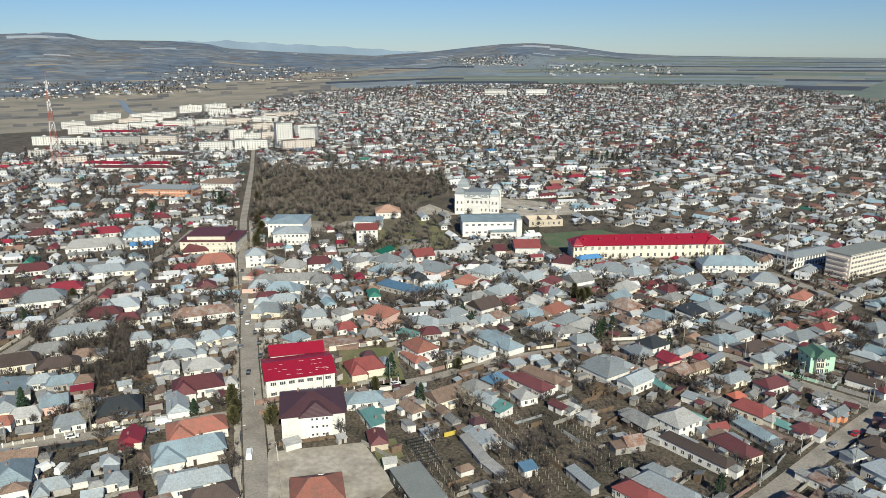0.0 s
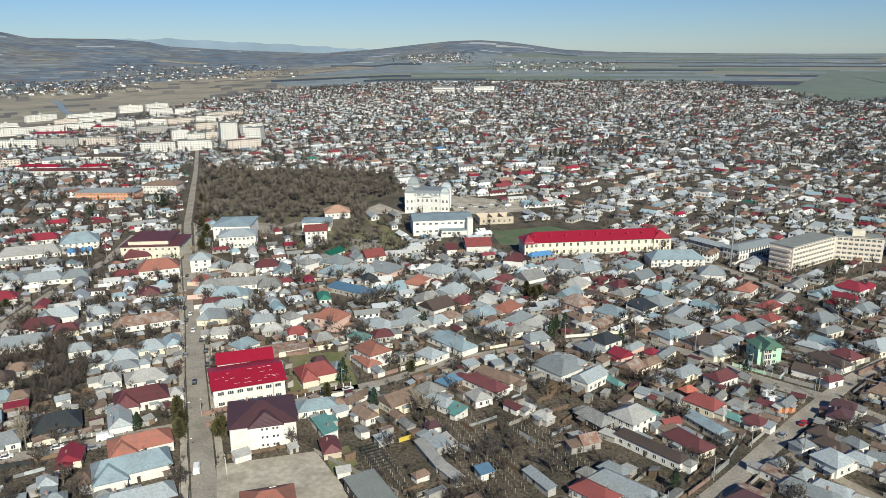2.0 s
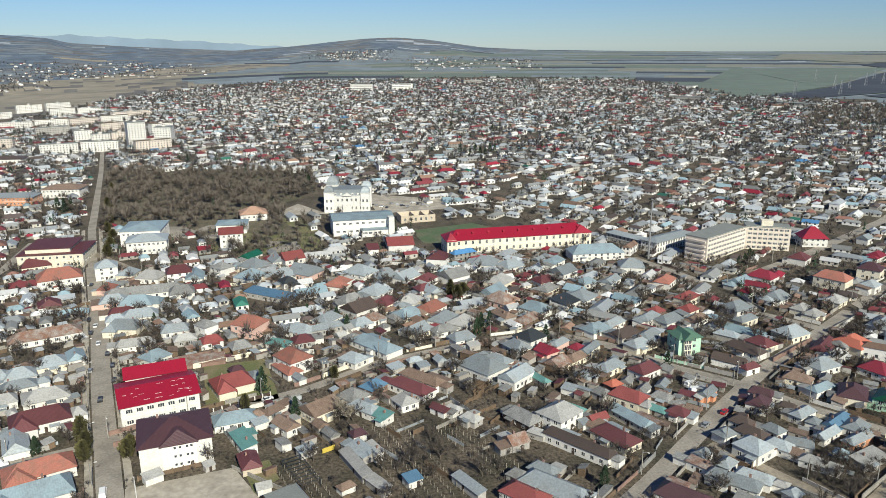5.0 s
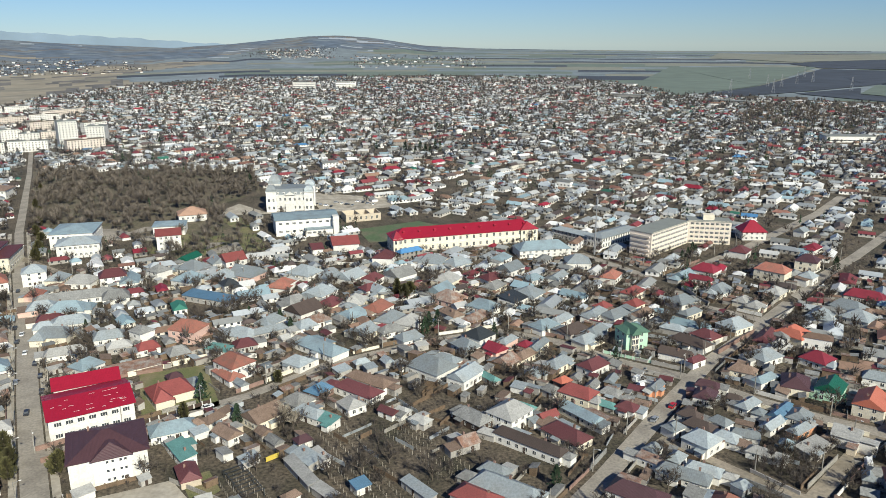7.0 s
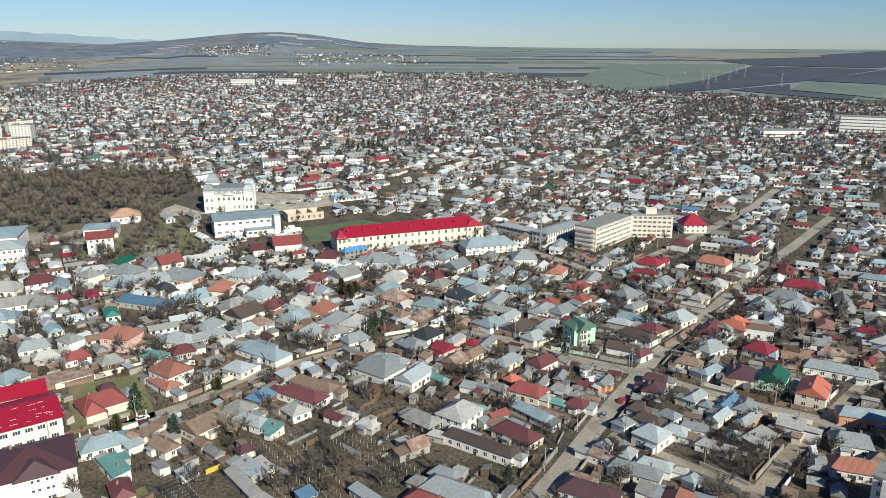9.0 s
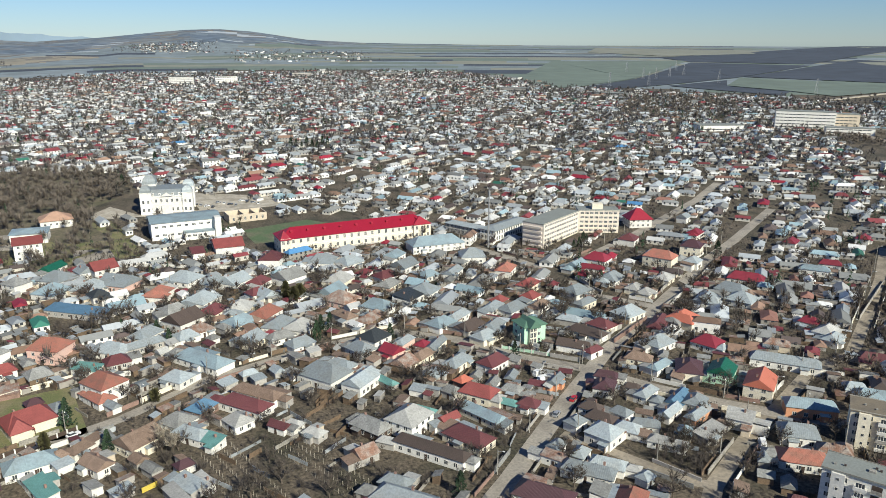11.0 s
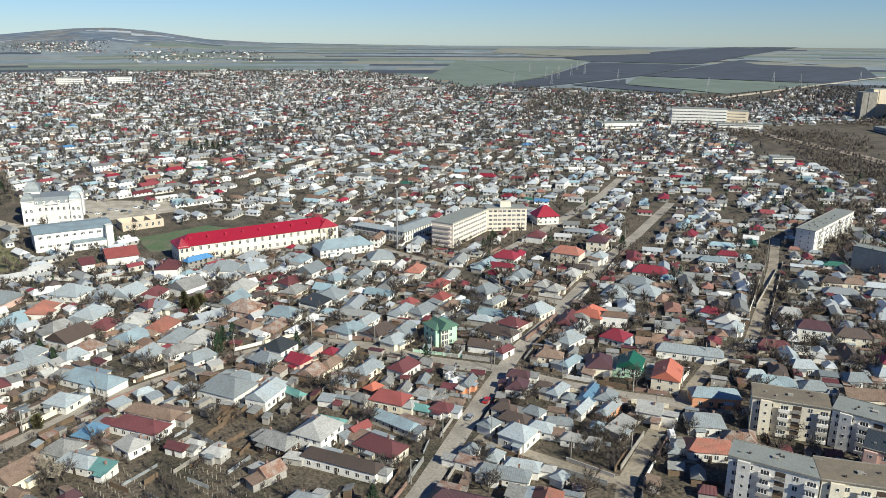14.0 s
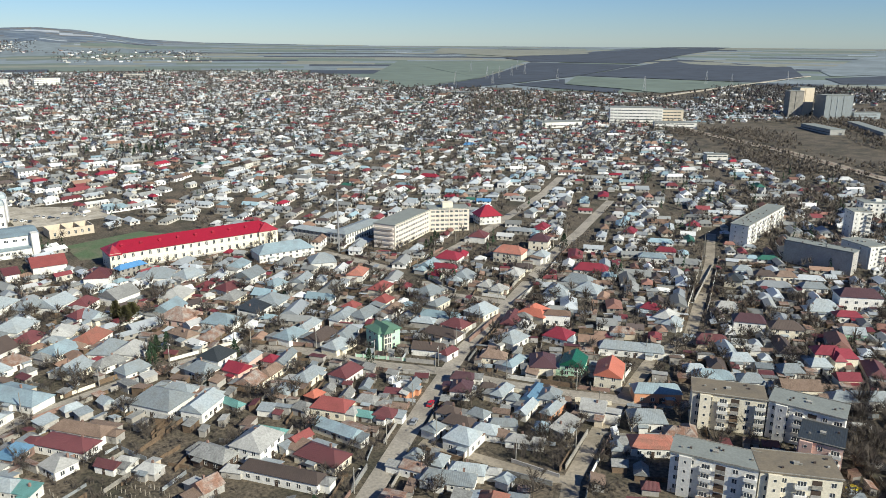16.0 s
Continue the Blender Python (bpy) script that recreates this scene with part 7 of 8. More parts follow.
while len(grove) < 420:
    x, y = rng.uniform(-420, -110), rng.uniform(300, 740)
    if x > -0.62 * y and free(x, y, 0.8) and min(from_line(x, y, pts) - width / 2 for pts, width in STREETS) > 1.5 and not inside(x, y, PARK):
        grove.append((x, y, rng.uniform(0.8, 1.5)))
far_woods("street_trees", grove, "tall bare trees among the old houses", 70, TWIG, 1.3)
park = []
rng = random.Random(12)
while len(park) < 900:
    x, y = rng.uniform(-225, 12), rng.uniform(460, 860)
    if inside(x, y, PARK) and free(x, y, 1.0) and min(from_line(x, y, pts) for pts, _ in STREETS) > 6 and not (y < 570 and rng.random() < 0.6):
        park.append((x, y, rng.choice((rng.uniform(0.7, 1.2), rng.uniform(1.2, 1.8), rng.uniform(1.5, 2.1)))))
far_woods("park_trees", park, "bare grey-brown trees of the park", 130, PARKTWIG, 1.5)
waste = []
while len(waste) < 3400:
    x, y = rng.uniform(400, 1250), rng.uniform(190, 900)
    if inside(x, y, RAILWAY) and free(x, y, 2) and min(abs(from_line(x, y, [(811, 776), (832, 675.2), (795, 572.6), (763, 476.3), (720, 391.5), (677.6, 305.3)])), 99) > 9 and rng.random() < 0.35 + 0.65 * math.sin(x / 37 + 2 * math.sin(y / 53)) or (inside(x, y, [(418.8, 199.0), (526.5, 195.2), (621.8, 356.4), (521.4, 393.7), (435.4, 300.0)]) and free(x, y, 2)):
        waste.append((x, y, rng.uniform(0.8, 1.5)))
while len(waste) < 3850:
    x, y = rng.uniform(min(p[0] for p in GROVE), max(p[0] for p in GROVE)), rng.uniform(min(p[1] for p in GROVE), max(p[1] for p in GROVE))
    if inside(x, y, GROVE):
        waste.append((x, y, rng.uniform(1.1, 2.1)))
far_woods("railway_trees", waste, "scrub and bare trees by the railway", 26, PARKTWIG, 2.2)
belt = []
for k in range(1500):
    a = radians(rng.uniform(-10, 62))
    r = town_edge(math.degrees(a)) * rng.uniform(0.86, 1.03)
    belt.append((r * math.sin(a), r * math.cos(a), rng.uniform(1.0, 2.0)))
far_woods("belt_trees", belt, "belts of bare trees at the town's edge", 16, GREYTWIG, 2.6)


def far_firs(name, rows, label):
    """Dark conifers far off, in one mesh of ragged tiers."""
    rng = random.Random(6)
    verts, faces = [], []
    for x, y, h in rows:
        z = terrain(x, y)
        for k in range(26):
            f = rng.random()
            a, r = rng.uniform(0, 6.28), (1 - f) * h * 0.26
            zz = z + h * (0.08 + 0.85 * f)
            b = len(verts)
            verts += [(x + r * 0.3 * math.cos(a + 0.9), y + r * 0.3 * math.sin(a + 0.9), zz + h * 0.12), (x + r * 0.3 * math.cos(a - 0.9), y + r * 0.3 * math.sin(a - 0.9), zz + h * 0.1),
                      (x + (r + 0.3) * math.cos(a), y + (r + 0.3) * math.sin(a), zz - h * 0.04)]
            faces.append((b, b + 1, b + 2))
    me = bpy.data.meshes.new(name)
    me.from_pydata(verts, [], faces)
    me.materials.append(NEEDLE)
    return tagged(new(name, me), label, "trees", kind="stuff")


firs = []
for k in range(560):
    a = radians(rng.uniform(-24, 62))
    r = 400 + (town_edge(math.degrees(a)) * 0.97 - 400) * rng.random() ** 0.7
    x, y = r * math.sin(a), r * math.cos(a)
    if not any(inside(x, y, p) for p in OPEN):
        firs += [(x + rng.uniform(-8, 8), y + rng.uniform(-8, 8), rng.uniform(6, 13)) for _ in range(rng.choice((1, 1, 1, 2, 4)))]
while len(firs) < 980:
    x, y = rng.uniform(min(p[0] for p in GROVE), max(p[0] for p in GROVE)), rng.uniform(min(p[1] for p in GROVE), max(p[1] for p in GROVE))
    if inside(x, y, GROVE):
        firs.append((x, y, rng.uniform(9, 17)))
for k in range(26):
    x, y = rng.uniform(-220, 0), rng.uniform(465, 850)
    if inside(x, y, PARK):
        firs.append((x, y, rng.uniform(7, 13)))
far_firs("distant_firs", firs, "dark conifers scattered among the houses")


# hamlets on the hillsides, snow on the tops, a last ridge in haze blue
rng = random.Random(14)
hamlet = []
for a0, a1, r0, r1, n in ((-31, -17, 2380, 2750, 150), (-22, -7, 2700, 3500, 130), (0, 7, 3350, 3900, 110), (7, 18, 2700, 3500, 70), (53, 66, 1480, 1800, 260)):
    for k in range(n):
        a, r = radians(a0 + (a1 - a0) * (0.5 + 0.5 * math.sin(rng.uniform(-1.5, 1.5)) * rng.uniform(0.3, 1))), rng.uniform(r0, r1)
        hamlet.append((r * math.sin(a), r * math.cos(a), rng.uniform(0, 180), rng.uniform(7, 13), rng.uniform(5, 8), rng.uniform(2.5, 4)))
far_town("hillside_hamlet", hamlet, "scattered pale houses of far villages")
far_woods("hamlet_trees", [(x + rng.uniform(-40, 40), y + rng.uniform(-40, 40), rng.uniform(1.2, 2.4)) for x, y, *_ in hamlet for _ in range(5)], "bare trees round far village houses", 10, GREYTWIG, 2.6)


bm = bmesh.new()
crest = []
for k in range(61):
    a = -21 + k * 0.35
    z = float(np.interp(a, [-21, -19.6, -17, -15.8, -11.8, -7.7, -3.5, -1, 0], [181, 200, 197, 202, 183, 166, 140, 128, 119])) + 3 * math.sin(a * 2.3) + 2 * math.sin(a * 5.1)
    x, y = 4930 * math.sin(radians(a)), 4930 * math.cos(radians(a))
    crest.append((bm.verts.new((x, y, 20)), bm.verts.new((x, y, z))))
for (p, q), (r, s) in zip(crest, crest[1:]):
    bm.faces.new((p, r, s, q))
tagged(part("backdrop_ridge", bm, FARHILL), "faint ridge on the horizon with haze put into its blue", "backdrop", kind="structure")

# ---------- small things ----------
def car_mesh(kind):
    """Body, glasshouse and wheel of a car or a panel van, as meshes to share."""
    long, wide, waist, top = (4.3, 1.75, 0.85, 1.45) if kind == "car" else (5.6, 2.05, 1.3, 2.5)
    body = bmesh.new()
    v = box(body, -long / 2, long / 2, -wide / 2, wide / 2, 0.28, waist)
    bmesh.ops.bevel(body, geom=body.edges[:], offset=0.16, segments=2)
    cab = bmesh.new()
    x0, x1 = (-long * 0.38, long * 0.2) if kind == "car" else (-long * 0.46, long * 0.3)
    v = box(cab, x0, x1, -wide / 2 + 0.08, wide / 2 - 0.08, waist - 0.05, top)
    for p in v[4:]:
        p.co.x += 0.35 if p.co.x < 0 and kind == "car" else (-0.6 if p.co.x > 0 else 0)
        p.co.y *= 0.84
    bmesh.ops.bevel(cab, geom=cab.edges[:], offset=0.07, segments=1)
    cab.normal_update()
    for f in cab.faces:
        f.material_index = 1 if kind == "car" and abs(f.normal.z) < 0.8 and f.calc_area() > 0.3 else 0
    wheel = bmesh.new()
    tube(wheel, (0, -0.11, 0), (0, 0.11, 0), 0.33, 0.33, 12)
    return body, cab, wheel


CAR_PARTS = {}


def car(x, y, rot, paint, kind="car"):
    key = (kind, paint.name)
    if key not in CAR_PARTS:
        body, cab, wheel = car_mesh(kind)
        CAR_PARTS[key] = shared("body", body, paint), shared("cabin", cab, paint, GLASS), shared("wheel", wheel, RUBBER)
    body, cab, wheel = CAR_PARTS[key]
    word = paint.name.split()[0]
    ob = thing("car" if kind == "car" else "van", x, y, rot, f"{word} {'parked hatchback car' if kind == 'car' else 'panel van'} on the street", "car" if kind == "car" else "van", "cars")
    put("body", body, ob)
    put("cabin", cab, ob)
    a, b = (1.35, 0.8) if kind == "car" else (1.7, 0.95)
    for sx in (-1, 1):
        for sy in (-1, 1):
            put("wheel", wheel, ob, pose(sx * a, sy * b, 0.33))
    ob.location.z += 0.06
    return ob


def garden_wall(ax, ay, bx, by, h, material, label):
    """A low wall with a coping, from a to b."""
    x, y, w, rot = frame_of(ax, ay, bx, by, 0)
    bm = boxes((-w / 2, w / 2, -0.11, 0.11, -0.3, h - 0.1))
    bm.normal_update()
    top = [f for f in bm.faces if f.normal.z > 0.9]
    bmesh.ops.inset_individual(bm, faces=top, thickness=0.0, depth=0.0)
    box(bm, -w / 2, w / 2, -0.16, 0.16, h - 0.1, h)
    ob = part("garden_wall", bm, material)
    ob.matrix_basis = pose(x, y, terrain(x, y), 0, 0, rot)
    return tagged(ob, label, "wall", "garden walls")


def picket_fence(ax, ay, bx, by, h, panel, post, label):
    """Panels between posts, from a to b."""
    x, y, w, rot = frame_of(ax, ay, bx, by, 0)
    ob = thing("fence", x, y, rot, label, "fence", "garden walls")
    n = max(2, round(w / 3.2))
    a = shared("panel", boxes((-w / n / 2 + 0.2, w / n / 2 - 0.2, -0.05, 0.05, 0.1, h - 0.1)), panel)
    b = shared("post", boxes((-0.2, 0.2, -0.2, 0.2, -0.2, h + 0.15)), post)
    for k in range(n):
        put("panel", a, ob, pose(-w / 2 + (k + 0.5) * w / n, 0, 0))
    for k in range(n + 1):
        put("post", b, ob, pose(-w / 2 + k * w / n, 0, 0))
    return ob


def pole_meshes():
    pole, arm, lamp = bmesh.new(), bmesh.new(), bmesh.new()
    tube(pole, (0, 0, -0.3), (0, 0, 8.2), 0.2, 0.13, 6)
    tube(arm, (0, 0, 7.6), (0, -1.6, 8.1), 0.05, 0.05, 5)
    v = box(lamp, -0.16, 0.16, -2.2, -1.5, 8.02, 8.2)
    return shared("pole", pole, CONCRETE), shared("arm", arm, STEEL), shared("lamp_head", lamp, FRAME)


POLE = pole_meshes()


def street_pole(x, y, rot, lamp=True):
    ob = thing("street_lamp" if lamp else "utility_pole", x, y, rot, "pale concrete street lamp pole with a short arm" if lamp else "pale concrete utility pole beside the street", "street lamp" if lamp else "pole", "street poles")
    put("pole", POLE[0], ob)
    if lamp:
        put("lamp_head", POLE[2], put("arm", POLE[1], ob))
    return ob


def along(pts, step, side, start=4.0):
    """Places every step metres beside a line of points, with the line's turn."""
    carry = start
    for (ax, ay), (bx, by) in zip(pts, pts[1:]):
        length = math.hypot(bx - ax, by - ay)
        tx, ty = (bx - ax) / length, (by - ay) / length
        while carry < length:
            yield ax + tx * carry - ty * side, ay + ty * carry + tx * side, math.degrees(math.atan2(ty, tx))
            carry += step
        carry -= length


for pts, width in STREETS:
    for k, (x, y, rot) in enumerate(along(pts, 27, width / 2 + 0.9)):
        if math.hypot(x, y) < 520 and not (k == 0 and y < 190):
            street_pole(round(x, 1), round(y, 1), round(rot + (0 if k % 3 else 0), 1), k % 3 != 1)
# garden walls along the streets, each plot its own
rng = random.Random(31)
for pts, width in STREETS:
    for side in (-1, 1):
        edge = width / 2 + (3.2 if pts is MAIN else 1.9)
        spots = list(along(pts, 13.5, side * edge))
        for (x0, y0, r0), (x1, y1, r1) in zip(spots, spots[1:]):
            if math.hypot(x0, y0) < 470 and rng.random() < 0.72 and min(from_line((x0 + x1) / 2, (y0 + y1) / 2, p) - q / 2 for p, q in STREETS if p is not pts) > 3 and math.hypot(x1 - x0, y1 - y0) < 20:
                if any(math.hypot((x0 + x1) / 2 - a, (y0 + y1) / 2 - b) < c + 1 for a, b, c in TAKEN):
                    continue
                f = rng.uniform(0.86, 0.97)
                m, word = rng.choice(((CONCRETE, "grey concrete"), (WHITE, "white rendered"), (WOOD, "brown board"), (BRICK, "red brick"), (GREYWALL, "grey rendered"), (GREYROOF, "grey sheet"), (CREAM, "cream rendered")))
                garden_wall(round(x0, 1), round(y0, 1), round(x0 + (x1 - x0) * f, 1), round(y0 + (y1 - y0) * f, 1), round(rng.uniform(1.2, 1.9), 1), m, f"{word} garden wall along the street")


def vine_rows(name, ax, ay, bx, by, rows, gap, label):
    """Posts and bare vines in rows, too many to tell apart."""
    rng = random.Random(2)
    verts, faces = [], []
    t = Vector((bx - ax, by - ay))
    length = t.length
    t.normalize()
    n = Vector((-t.y, t.x))
    for r in range(rows):
        for k in range(int(length / 2.2)):
            p = Vector((ax, ay)) + n * r * gap + t * (k * 2.2 + rng.uniform(-0.2, 0.2))
            b = len(verts)
            h = rng.uniform(1.6, 2.0)
            for dx, dy in ((-0.06, -0.06), (0.06, -0.06), (0, 0.08)):
                verts.append((p.x + dx, p.y + dy, -0.2))
                verts.append((p.x + dx + rng.uniform(-0.05, 0.05), p.y + dy, h))
            for i in range(3):
                j = (i + 1) % 3
                faces.append((b + 2 * i, b + 2 * j, b + 2 * j + 1, b + 2 * i + 1))
            faces.append((b + 1, b + 3, b + 5))
            for i in range(3):
                b = len(verts)
                q = p + t * rng.uniform(0.2, 2.0)
                verts += [(q.x, q.y, 0.0), (q.x + 0.06, q.y + 0.03, 0.0), (q.x + rng.uniform(-0.5, 0.5), q.y + rng.uniform(-0.5, 0.5), rng.uniform(0.8, 1.6))]
                faces.append((b, b + 1, b + 2))
    me = bpy.data.meshes.new(name)
    me.from_pydata(verts, [], faces)
    me.materials.append(surface("grey weathered stakes", (0.3, 0.27, 0.22), 0.9, 0.2, 3.0, 0.5, island=0.3))
    return tagged(new(name, me), label, "vineyard", kind="stuff")


vine_rows("vineyard", 26.8, 245.9, 41.6, 197.1, 6, -3.2, "rows of stakes and bare vines in a garden vineyard")
vine_rows("vineyard", 47.2, 242.4, 62.2, 205.8, 4, -3.0, "rows of stakes and bare vines in a garden vineyard")
vine_rows("vineyard", -4.8, 224.8, 6.8, 191.8, 5, -2.4, "rows of stakes and bare vines behind the dark hall")


# power line pylons on the plain
def pylon_meshes():
    """The tower's five tapering lattice sections."""
    out = []
    h = 30.0
    for k in range(5):
        bm = bmesh.new()
        a, b = k / 5, (k + 1) / 5
        wa, wb = 2.6 * (1 - a) + 0.45, 2.6 * (1 - b) + 0.45
        for i, j in ((-1, -1), (1, -1), (1, 1), (-1, 1)):
            tube(bm, (i * wa, j * wa, a * h), (i * wb, j * wb, b * h), 0.2, 0.2, 3)
            tube(bm, (i * wa, j * wa, a * h), (-j * wb, i * wb, b * h), 0.12, 0.12, 3)
        out.append(shared("lattice_section", bm, STEEL))
    return out


def arm_mesh():
    bm = bmesh.new()
    for s_ in (-1, 1):
        tube(bm, (0, 0, 0.6), (s_ * 6, 0, 0), 0.2, 0.1, 4)
        tube(bm, (0, 0, -0.6), (s_ * 6, 0, 0), 0.15, 0.1, 4)
    return shared("cross_arm", bm, STEEL)


PYLON, CROSS_ARM = pylon_meshes(), arm_mesh()
for x, y in ((1273, 1385), (1214, 1535), (1188, 1551), (1238, 1086), (1463, 1038), (1652, 1024), (1499, 1130), (993, 1415), (1492, 1796), (1311, 1603), (1084, 1396), (1308, 1782), (1387, 1638)):
    ob = thing("pylon", x, y, 35, "grey lattice steel power line pylon in the fields", "pylon", "pylons", terrain(x, y))
    for section in PYLON:
        put("lattice_section", section, ob)
    for z in (21, 25.5, 29.5):
        put("cross_arm", CROSS_ARM, ob, pose(0, 0, z))

# ---------- evergreens and single trees ----------
tree("fir", -154.7, 247.2, 1.25)
tree("fir", -91.7, 246.9, 0.75)
tree("fir", -21.3, 279.2, 1.20)
tree("fir", 82.6, 194.2, 0.90)
tree("fir", -8.6, 256.8, 0.90)
tree("thuja", -78.7, 251.2, 1.50)
tree("thuja", -75.1, 239.6, 1.40)
tree("thuja", -76.4, 246.7, 1.30)
tree("thuja", -61.8, 239.5, 1.30)
tree("thuja", -61.9, 243.6, 1.10)
tree("thuja", -26.5, 263.7, 1.10)
tree("birch", -128.9, 240.7, 1.10)
tree("birch", -125.8, 237.3, 0.90)
tree("birch", 10.0, 247.1, 0.90)
tree("birch", 6.7, 252.7, 0.90)
tree("fir", 71.7, 317.9, 1.10)
tree("fir", 76.1, 328.4, 0.90)
tree("fir", 9.8, 351.8, 0.80)
tree("fir", 80.1, 328.3, 0.80)
tree("thuja", 72.8, 369.4, 1.60)
tree("thuja", 70.0, 374.0, 1.50)
tree("thuja", 76.7, 373.9, 1.50)
tree("fir", -76.8, 364.9, 0.60)
tree("fir", -205.6, 341.1, 0.80)
tree("fir", -202.7, 343.4, 0.70)
tree("thuja", -200.7, 379.7, 1.20)
tree("fir", -4.3, 364.2, 0.60)
tree("fir", 145.4, 364.1, 0.50)
tree("thuja", 6.2, 286.7, 1.00)
tree("fir", 14.0, 339.8, 0.80)
tree("fir", 99.4, 303.3, 0.90)
tree("fir", 141.0, 270.6, 0.70)
tree("fir", 321.3, 353.2, 1.00)
tree("fir", 263.2, 403.8, 0.60)
tree("fir", 255.9, 400.7, 0.70)
tree("fir", 251.1, 399.2, 0.60)
tree("fir", 260.0, 402.7, 0.80)
tree("thuja", -128.2, 491.5, 1.50)
tree("thuja", -131.4, 511.6, 1.47)
tree("thuja", -134.8, 533.3, 1.44)
tree("thuja", -143.9, 557.1, 1.41)
tree("thuja", -148.3, 582.5, 1.38)
tree("thuja", -153.1, 610.2, 1.35)
tree("thuja", -164.4, 641.2, 1.32)
tree("thuja", -170.3, 674.5, 1.29)
tree("thuja", -177.0, 711, 1.26)
tree("fir", 170.2, 842, 1.10)
tree("fir", 173.8, 831, 1.10)
tree("fir", 177.3, 820, 1.10)
tree("fir", 188.2, 844, 1.10)
tree("fir", 191.5, 832, 1.10)
tree("fir", 194.8, 821, 1.10)
tree("fir", 206.1, 845, 1.10)
tree("fir", 209.2, 834, 1.10)
tree("fir", 28.2, 795, 1.10)
tree("fir", -38.9, 1050, 1.10)
tree("fir", -223.3, 1030, 1.10)
tree("fir", -2.0, 696.3, 1.10)
tree("fir", -107.3, 977, 1.10)
tree("fir", 91.4, 977, 1.10)
tree("fir", 196.0, 1125, 1.10)
tree("fir", 201.4, 1062, 1.10)
tree("fir", 250.2, 1012, 1.10)
tree("fir", 381.8, 1084, 1.10)
tree("fir", 404.2, 966, 1.10)
tree("fir", -200.4, 636.1, 1.10)
tree("fir", -194.0, 631.1, 1.10)
tree("fir", -191.7, 640.5, 1.10)
tree("fir", -238.7, 592.9, 1.10)
tree("fir", -417.7, 1098, 1.10)

# ---------- cars ----------
car(-64.2, 218.0, 101, CARWHITE, "van")
car(-81.2, 283.4, 100, CARDARK, "car")
car(-96.5, 341.8, 99, CARWHITE, "car")
car(-103.7, 365.1, 99, CARWHITE, "car")
car(-111.9, 394.6, 99, CARWHITE, "car")
car(-103.2, 355.7, 99, CARDARK, "car")
car(-80.3, 300.5, 100, CARDARK, "car")
car(-84.3, 315.4, 100, CARDARK, "car")
car(-92.1, 311.5, 100, CARSILVER, "car")
car(-89.5, 328.8, 100, CARDARK, "car")
car(-122.7, 432.0, 98, CARDARK, "car")
car(-109.0, 374.2, 99, CARDARK, "car")
car(-114.7, 235.7, 23, CARWHITE, "car")
car(-128.9, 230.6, 23, CARWHITE, "car")
car(-100.8, 240.5, 23, CARWHITE, "van")
car(-102.2, 234.4, 23, CARSILVER, "car")
car(-31.0, 267.1, 28, CARDARK, "car")
car(-19.3, 272.2, 28, CARWHITE, "car")
car(143.3, 231.1, 38, CARRED, "car")
car(131.8, 223.7, 39, CARSILVER, "car")
car(-127.7, 210.2, 57, CARWHITE, "van")
car(-121.9, 209.5, 85, CARWHITE, "van")
car(142.1, 253.5, 22, CARWHITE, "van")
car(141.1, 248.0, 13, CARWHITE, "van")
car(181.4, 181.4, 52, CARWHITE, "van")
car(214.8, 122.4, -27, CARYELLOW, "car")
car(260.9, 141.5, 52, CARDARK, "car")
car(119.6, 315.2, -47, CARSILVER, "car")
car(234.2, 170.9, -8, CARSILVER, "car")
car(47.7, 602.5, 9, CARDARK, "car")
car(51.5, 598.3, 71, CARSILVER, "car")
car(55.4, 594.2, 10, CARWHITE, "car")
car(59.2, 590.2, 71, CARDARK, "car")
car(64.7, 602.5, 10, CARSILVER, "car")
car(68.5, 598.3, 71, CARWHITE, "car")
car(72.2, 594.2, 10, CARDARK, "car")
car(76.1, 590.1, 70, CARSILVER, "car")
car(81.8, 602.2, 9, CARWHITE, "car")
car(85.5, 598.0, 70, CARDARK, "car")
car(89.1, 593.9, 9, CARSILVER, "car")
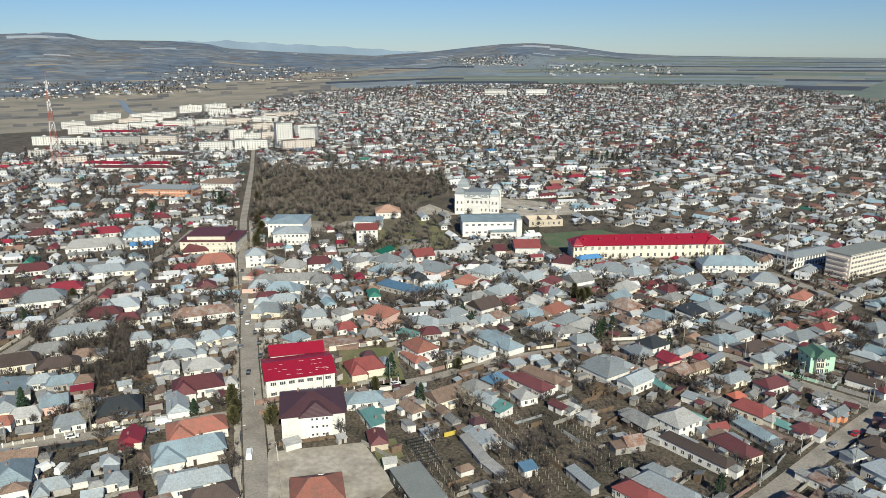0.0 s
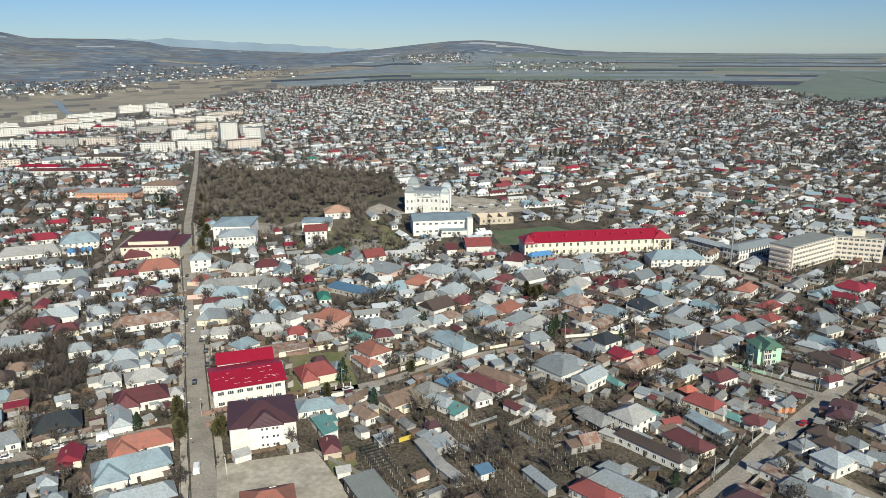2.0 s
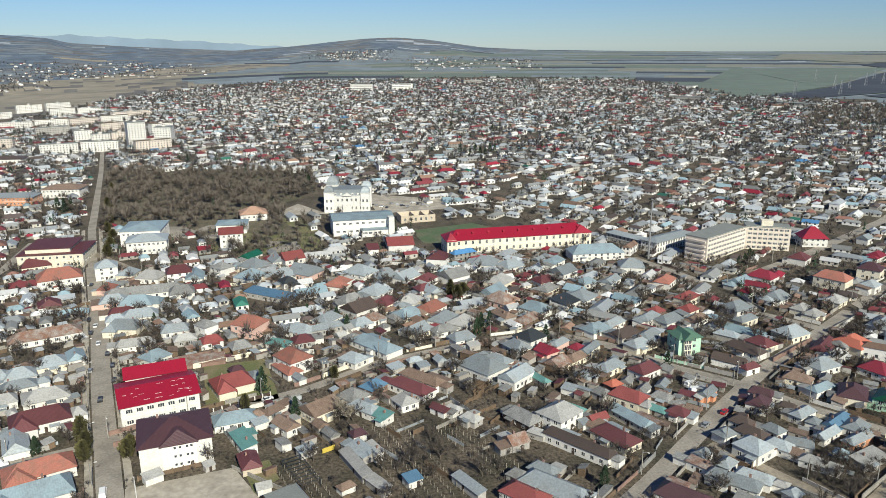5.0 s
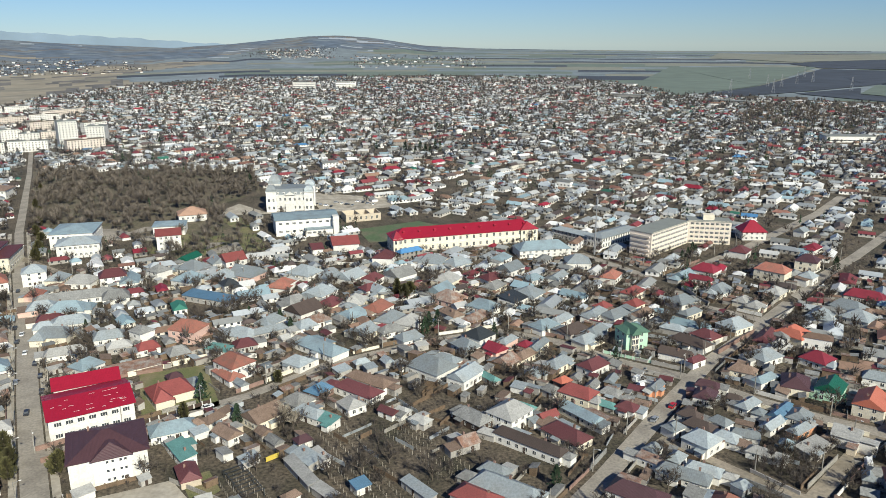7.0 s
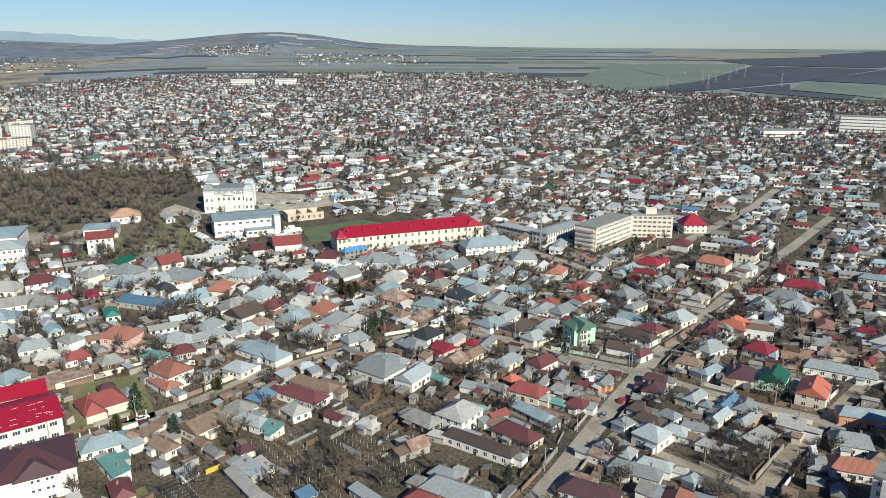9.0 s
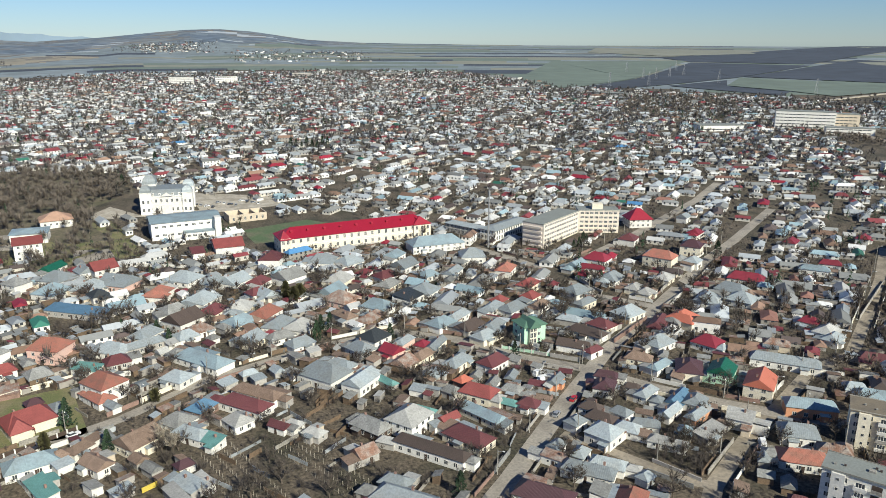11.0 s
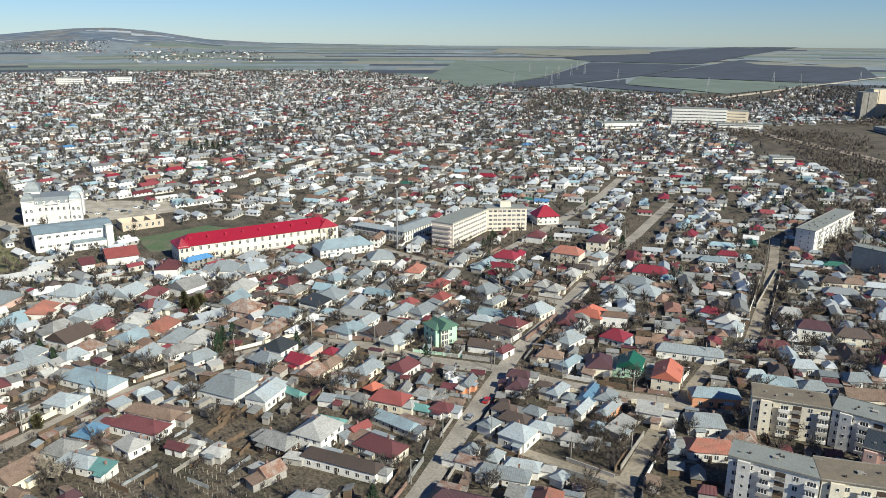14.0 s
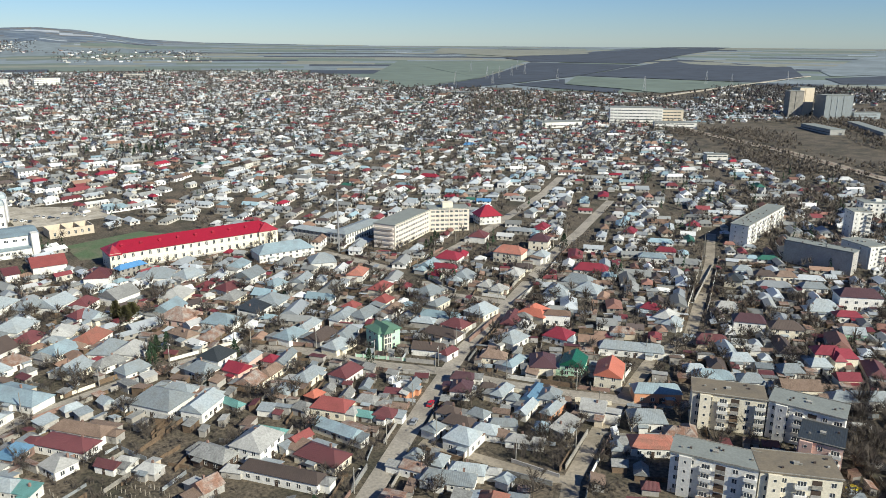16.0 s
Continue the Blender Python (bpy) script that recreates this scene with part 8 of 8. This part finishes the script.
car(92.6, 589.7, 71, CARWHITE, "car")

# ---------- garden walls and fences that stand out ----------
garden_wall(-50.9, 306.6, -21.6, 317.6, 2.2, CREAM, "long cream garden wall behind the villa")
garden_wall(0.0, 312.9, -21.6, 317.6, 2.0, WHITE, "white garden wall")
picket_fence(-40.9, 264.2, -18.4, 275.8, 1.6, DARKWOOD, WHITE, "dark fence between white villa posts")
garden_wall(0.2, 230.2, 14.6, 237.5, 1.6, YELLOW, "yellow board fence at a garden end")
picket_fence(140.8, 281.4, 158.7, 263.4, 1.5, GREENWALL, WHITE, "mint green fence panels between pale posts")
garden_wall(-142.0, 219.6, -118.4, 226.3, 1.8, BLACKROOF, "dark sheet fence along the side street")
picket_fence(-149.5, 224.3, -126.4, 234.5, 1.4, CONCRETE, WHITE, "grey fence between white posts")
picket_fence(-118.3, 238.6, -93.8, 246.9, 1.4, CONCRETE, WHITE, "grey fence between white posts")
picket_fence(-55.7, 224.5, -36.3, 230.0, 1.6, WOOD, WOOD, "weathered railing before the school")
garden_wall(-28.0, 226.2, -0.3, 199.5, 1.5, CONCRETE, "low pale wall of the yard")
garden_wall(154.1, 175.4, 174.7, 186.7, 1.8, CONCRETE, "pale concrete garden wall along the lane")
garden_wall(143.6, 187.6, 149.9, 173.3, 1.2, GREYWALL, "dark plinth wall of an overgrown garden")
garden_wall(232.5, 293.5, 319.0, 341.0, 1.8, CONCRETE, "pale concrete wall beside the street")
garden_wall(187.3, 268.3, 217.2, 285.0, 2.0, BRICK, "red brick garden wall")
garden_wall(308.6, 247.9, 367.0, 280.1, 1.8, CONCRETE, "pale concrete wall beside the lane")
garden_wall(222.9, 228.8, 249.6, 207.6, 1.6, WHITE, "white wall with railings beside the street")
garden_wall(57.0, 306.9, 75.8, 313.1, 1.2, BRICK, "low brick garden wall")
garden_wall(-58.5, 317.3, -25.4, 328.3, 1.5, BRICK, "broken brick wall in a yard")
garden_wall(-4.2, 465.0, 78.7, 424.4, 1.8, WHITE, "white wall beside the lane")
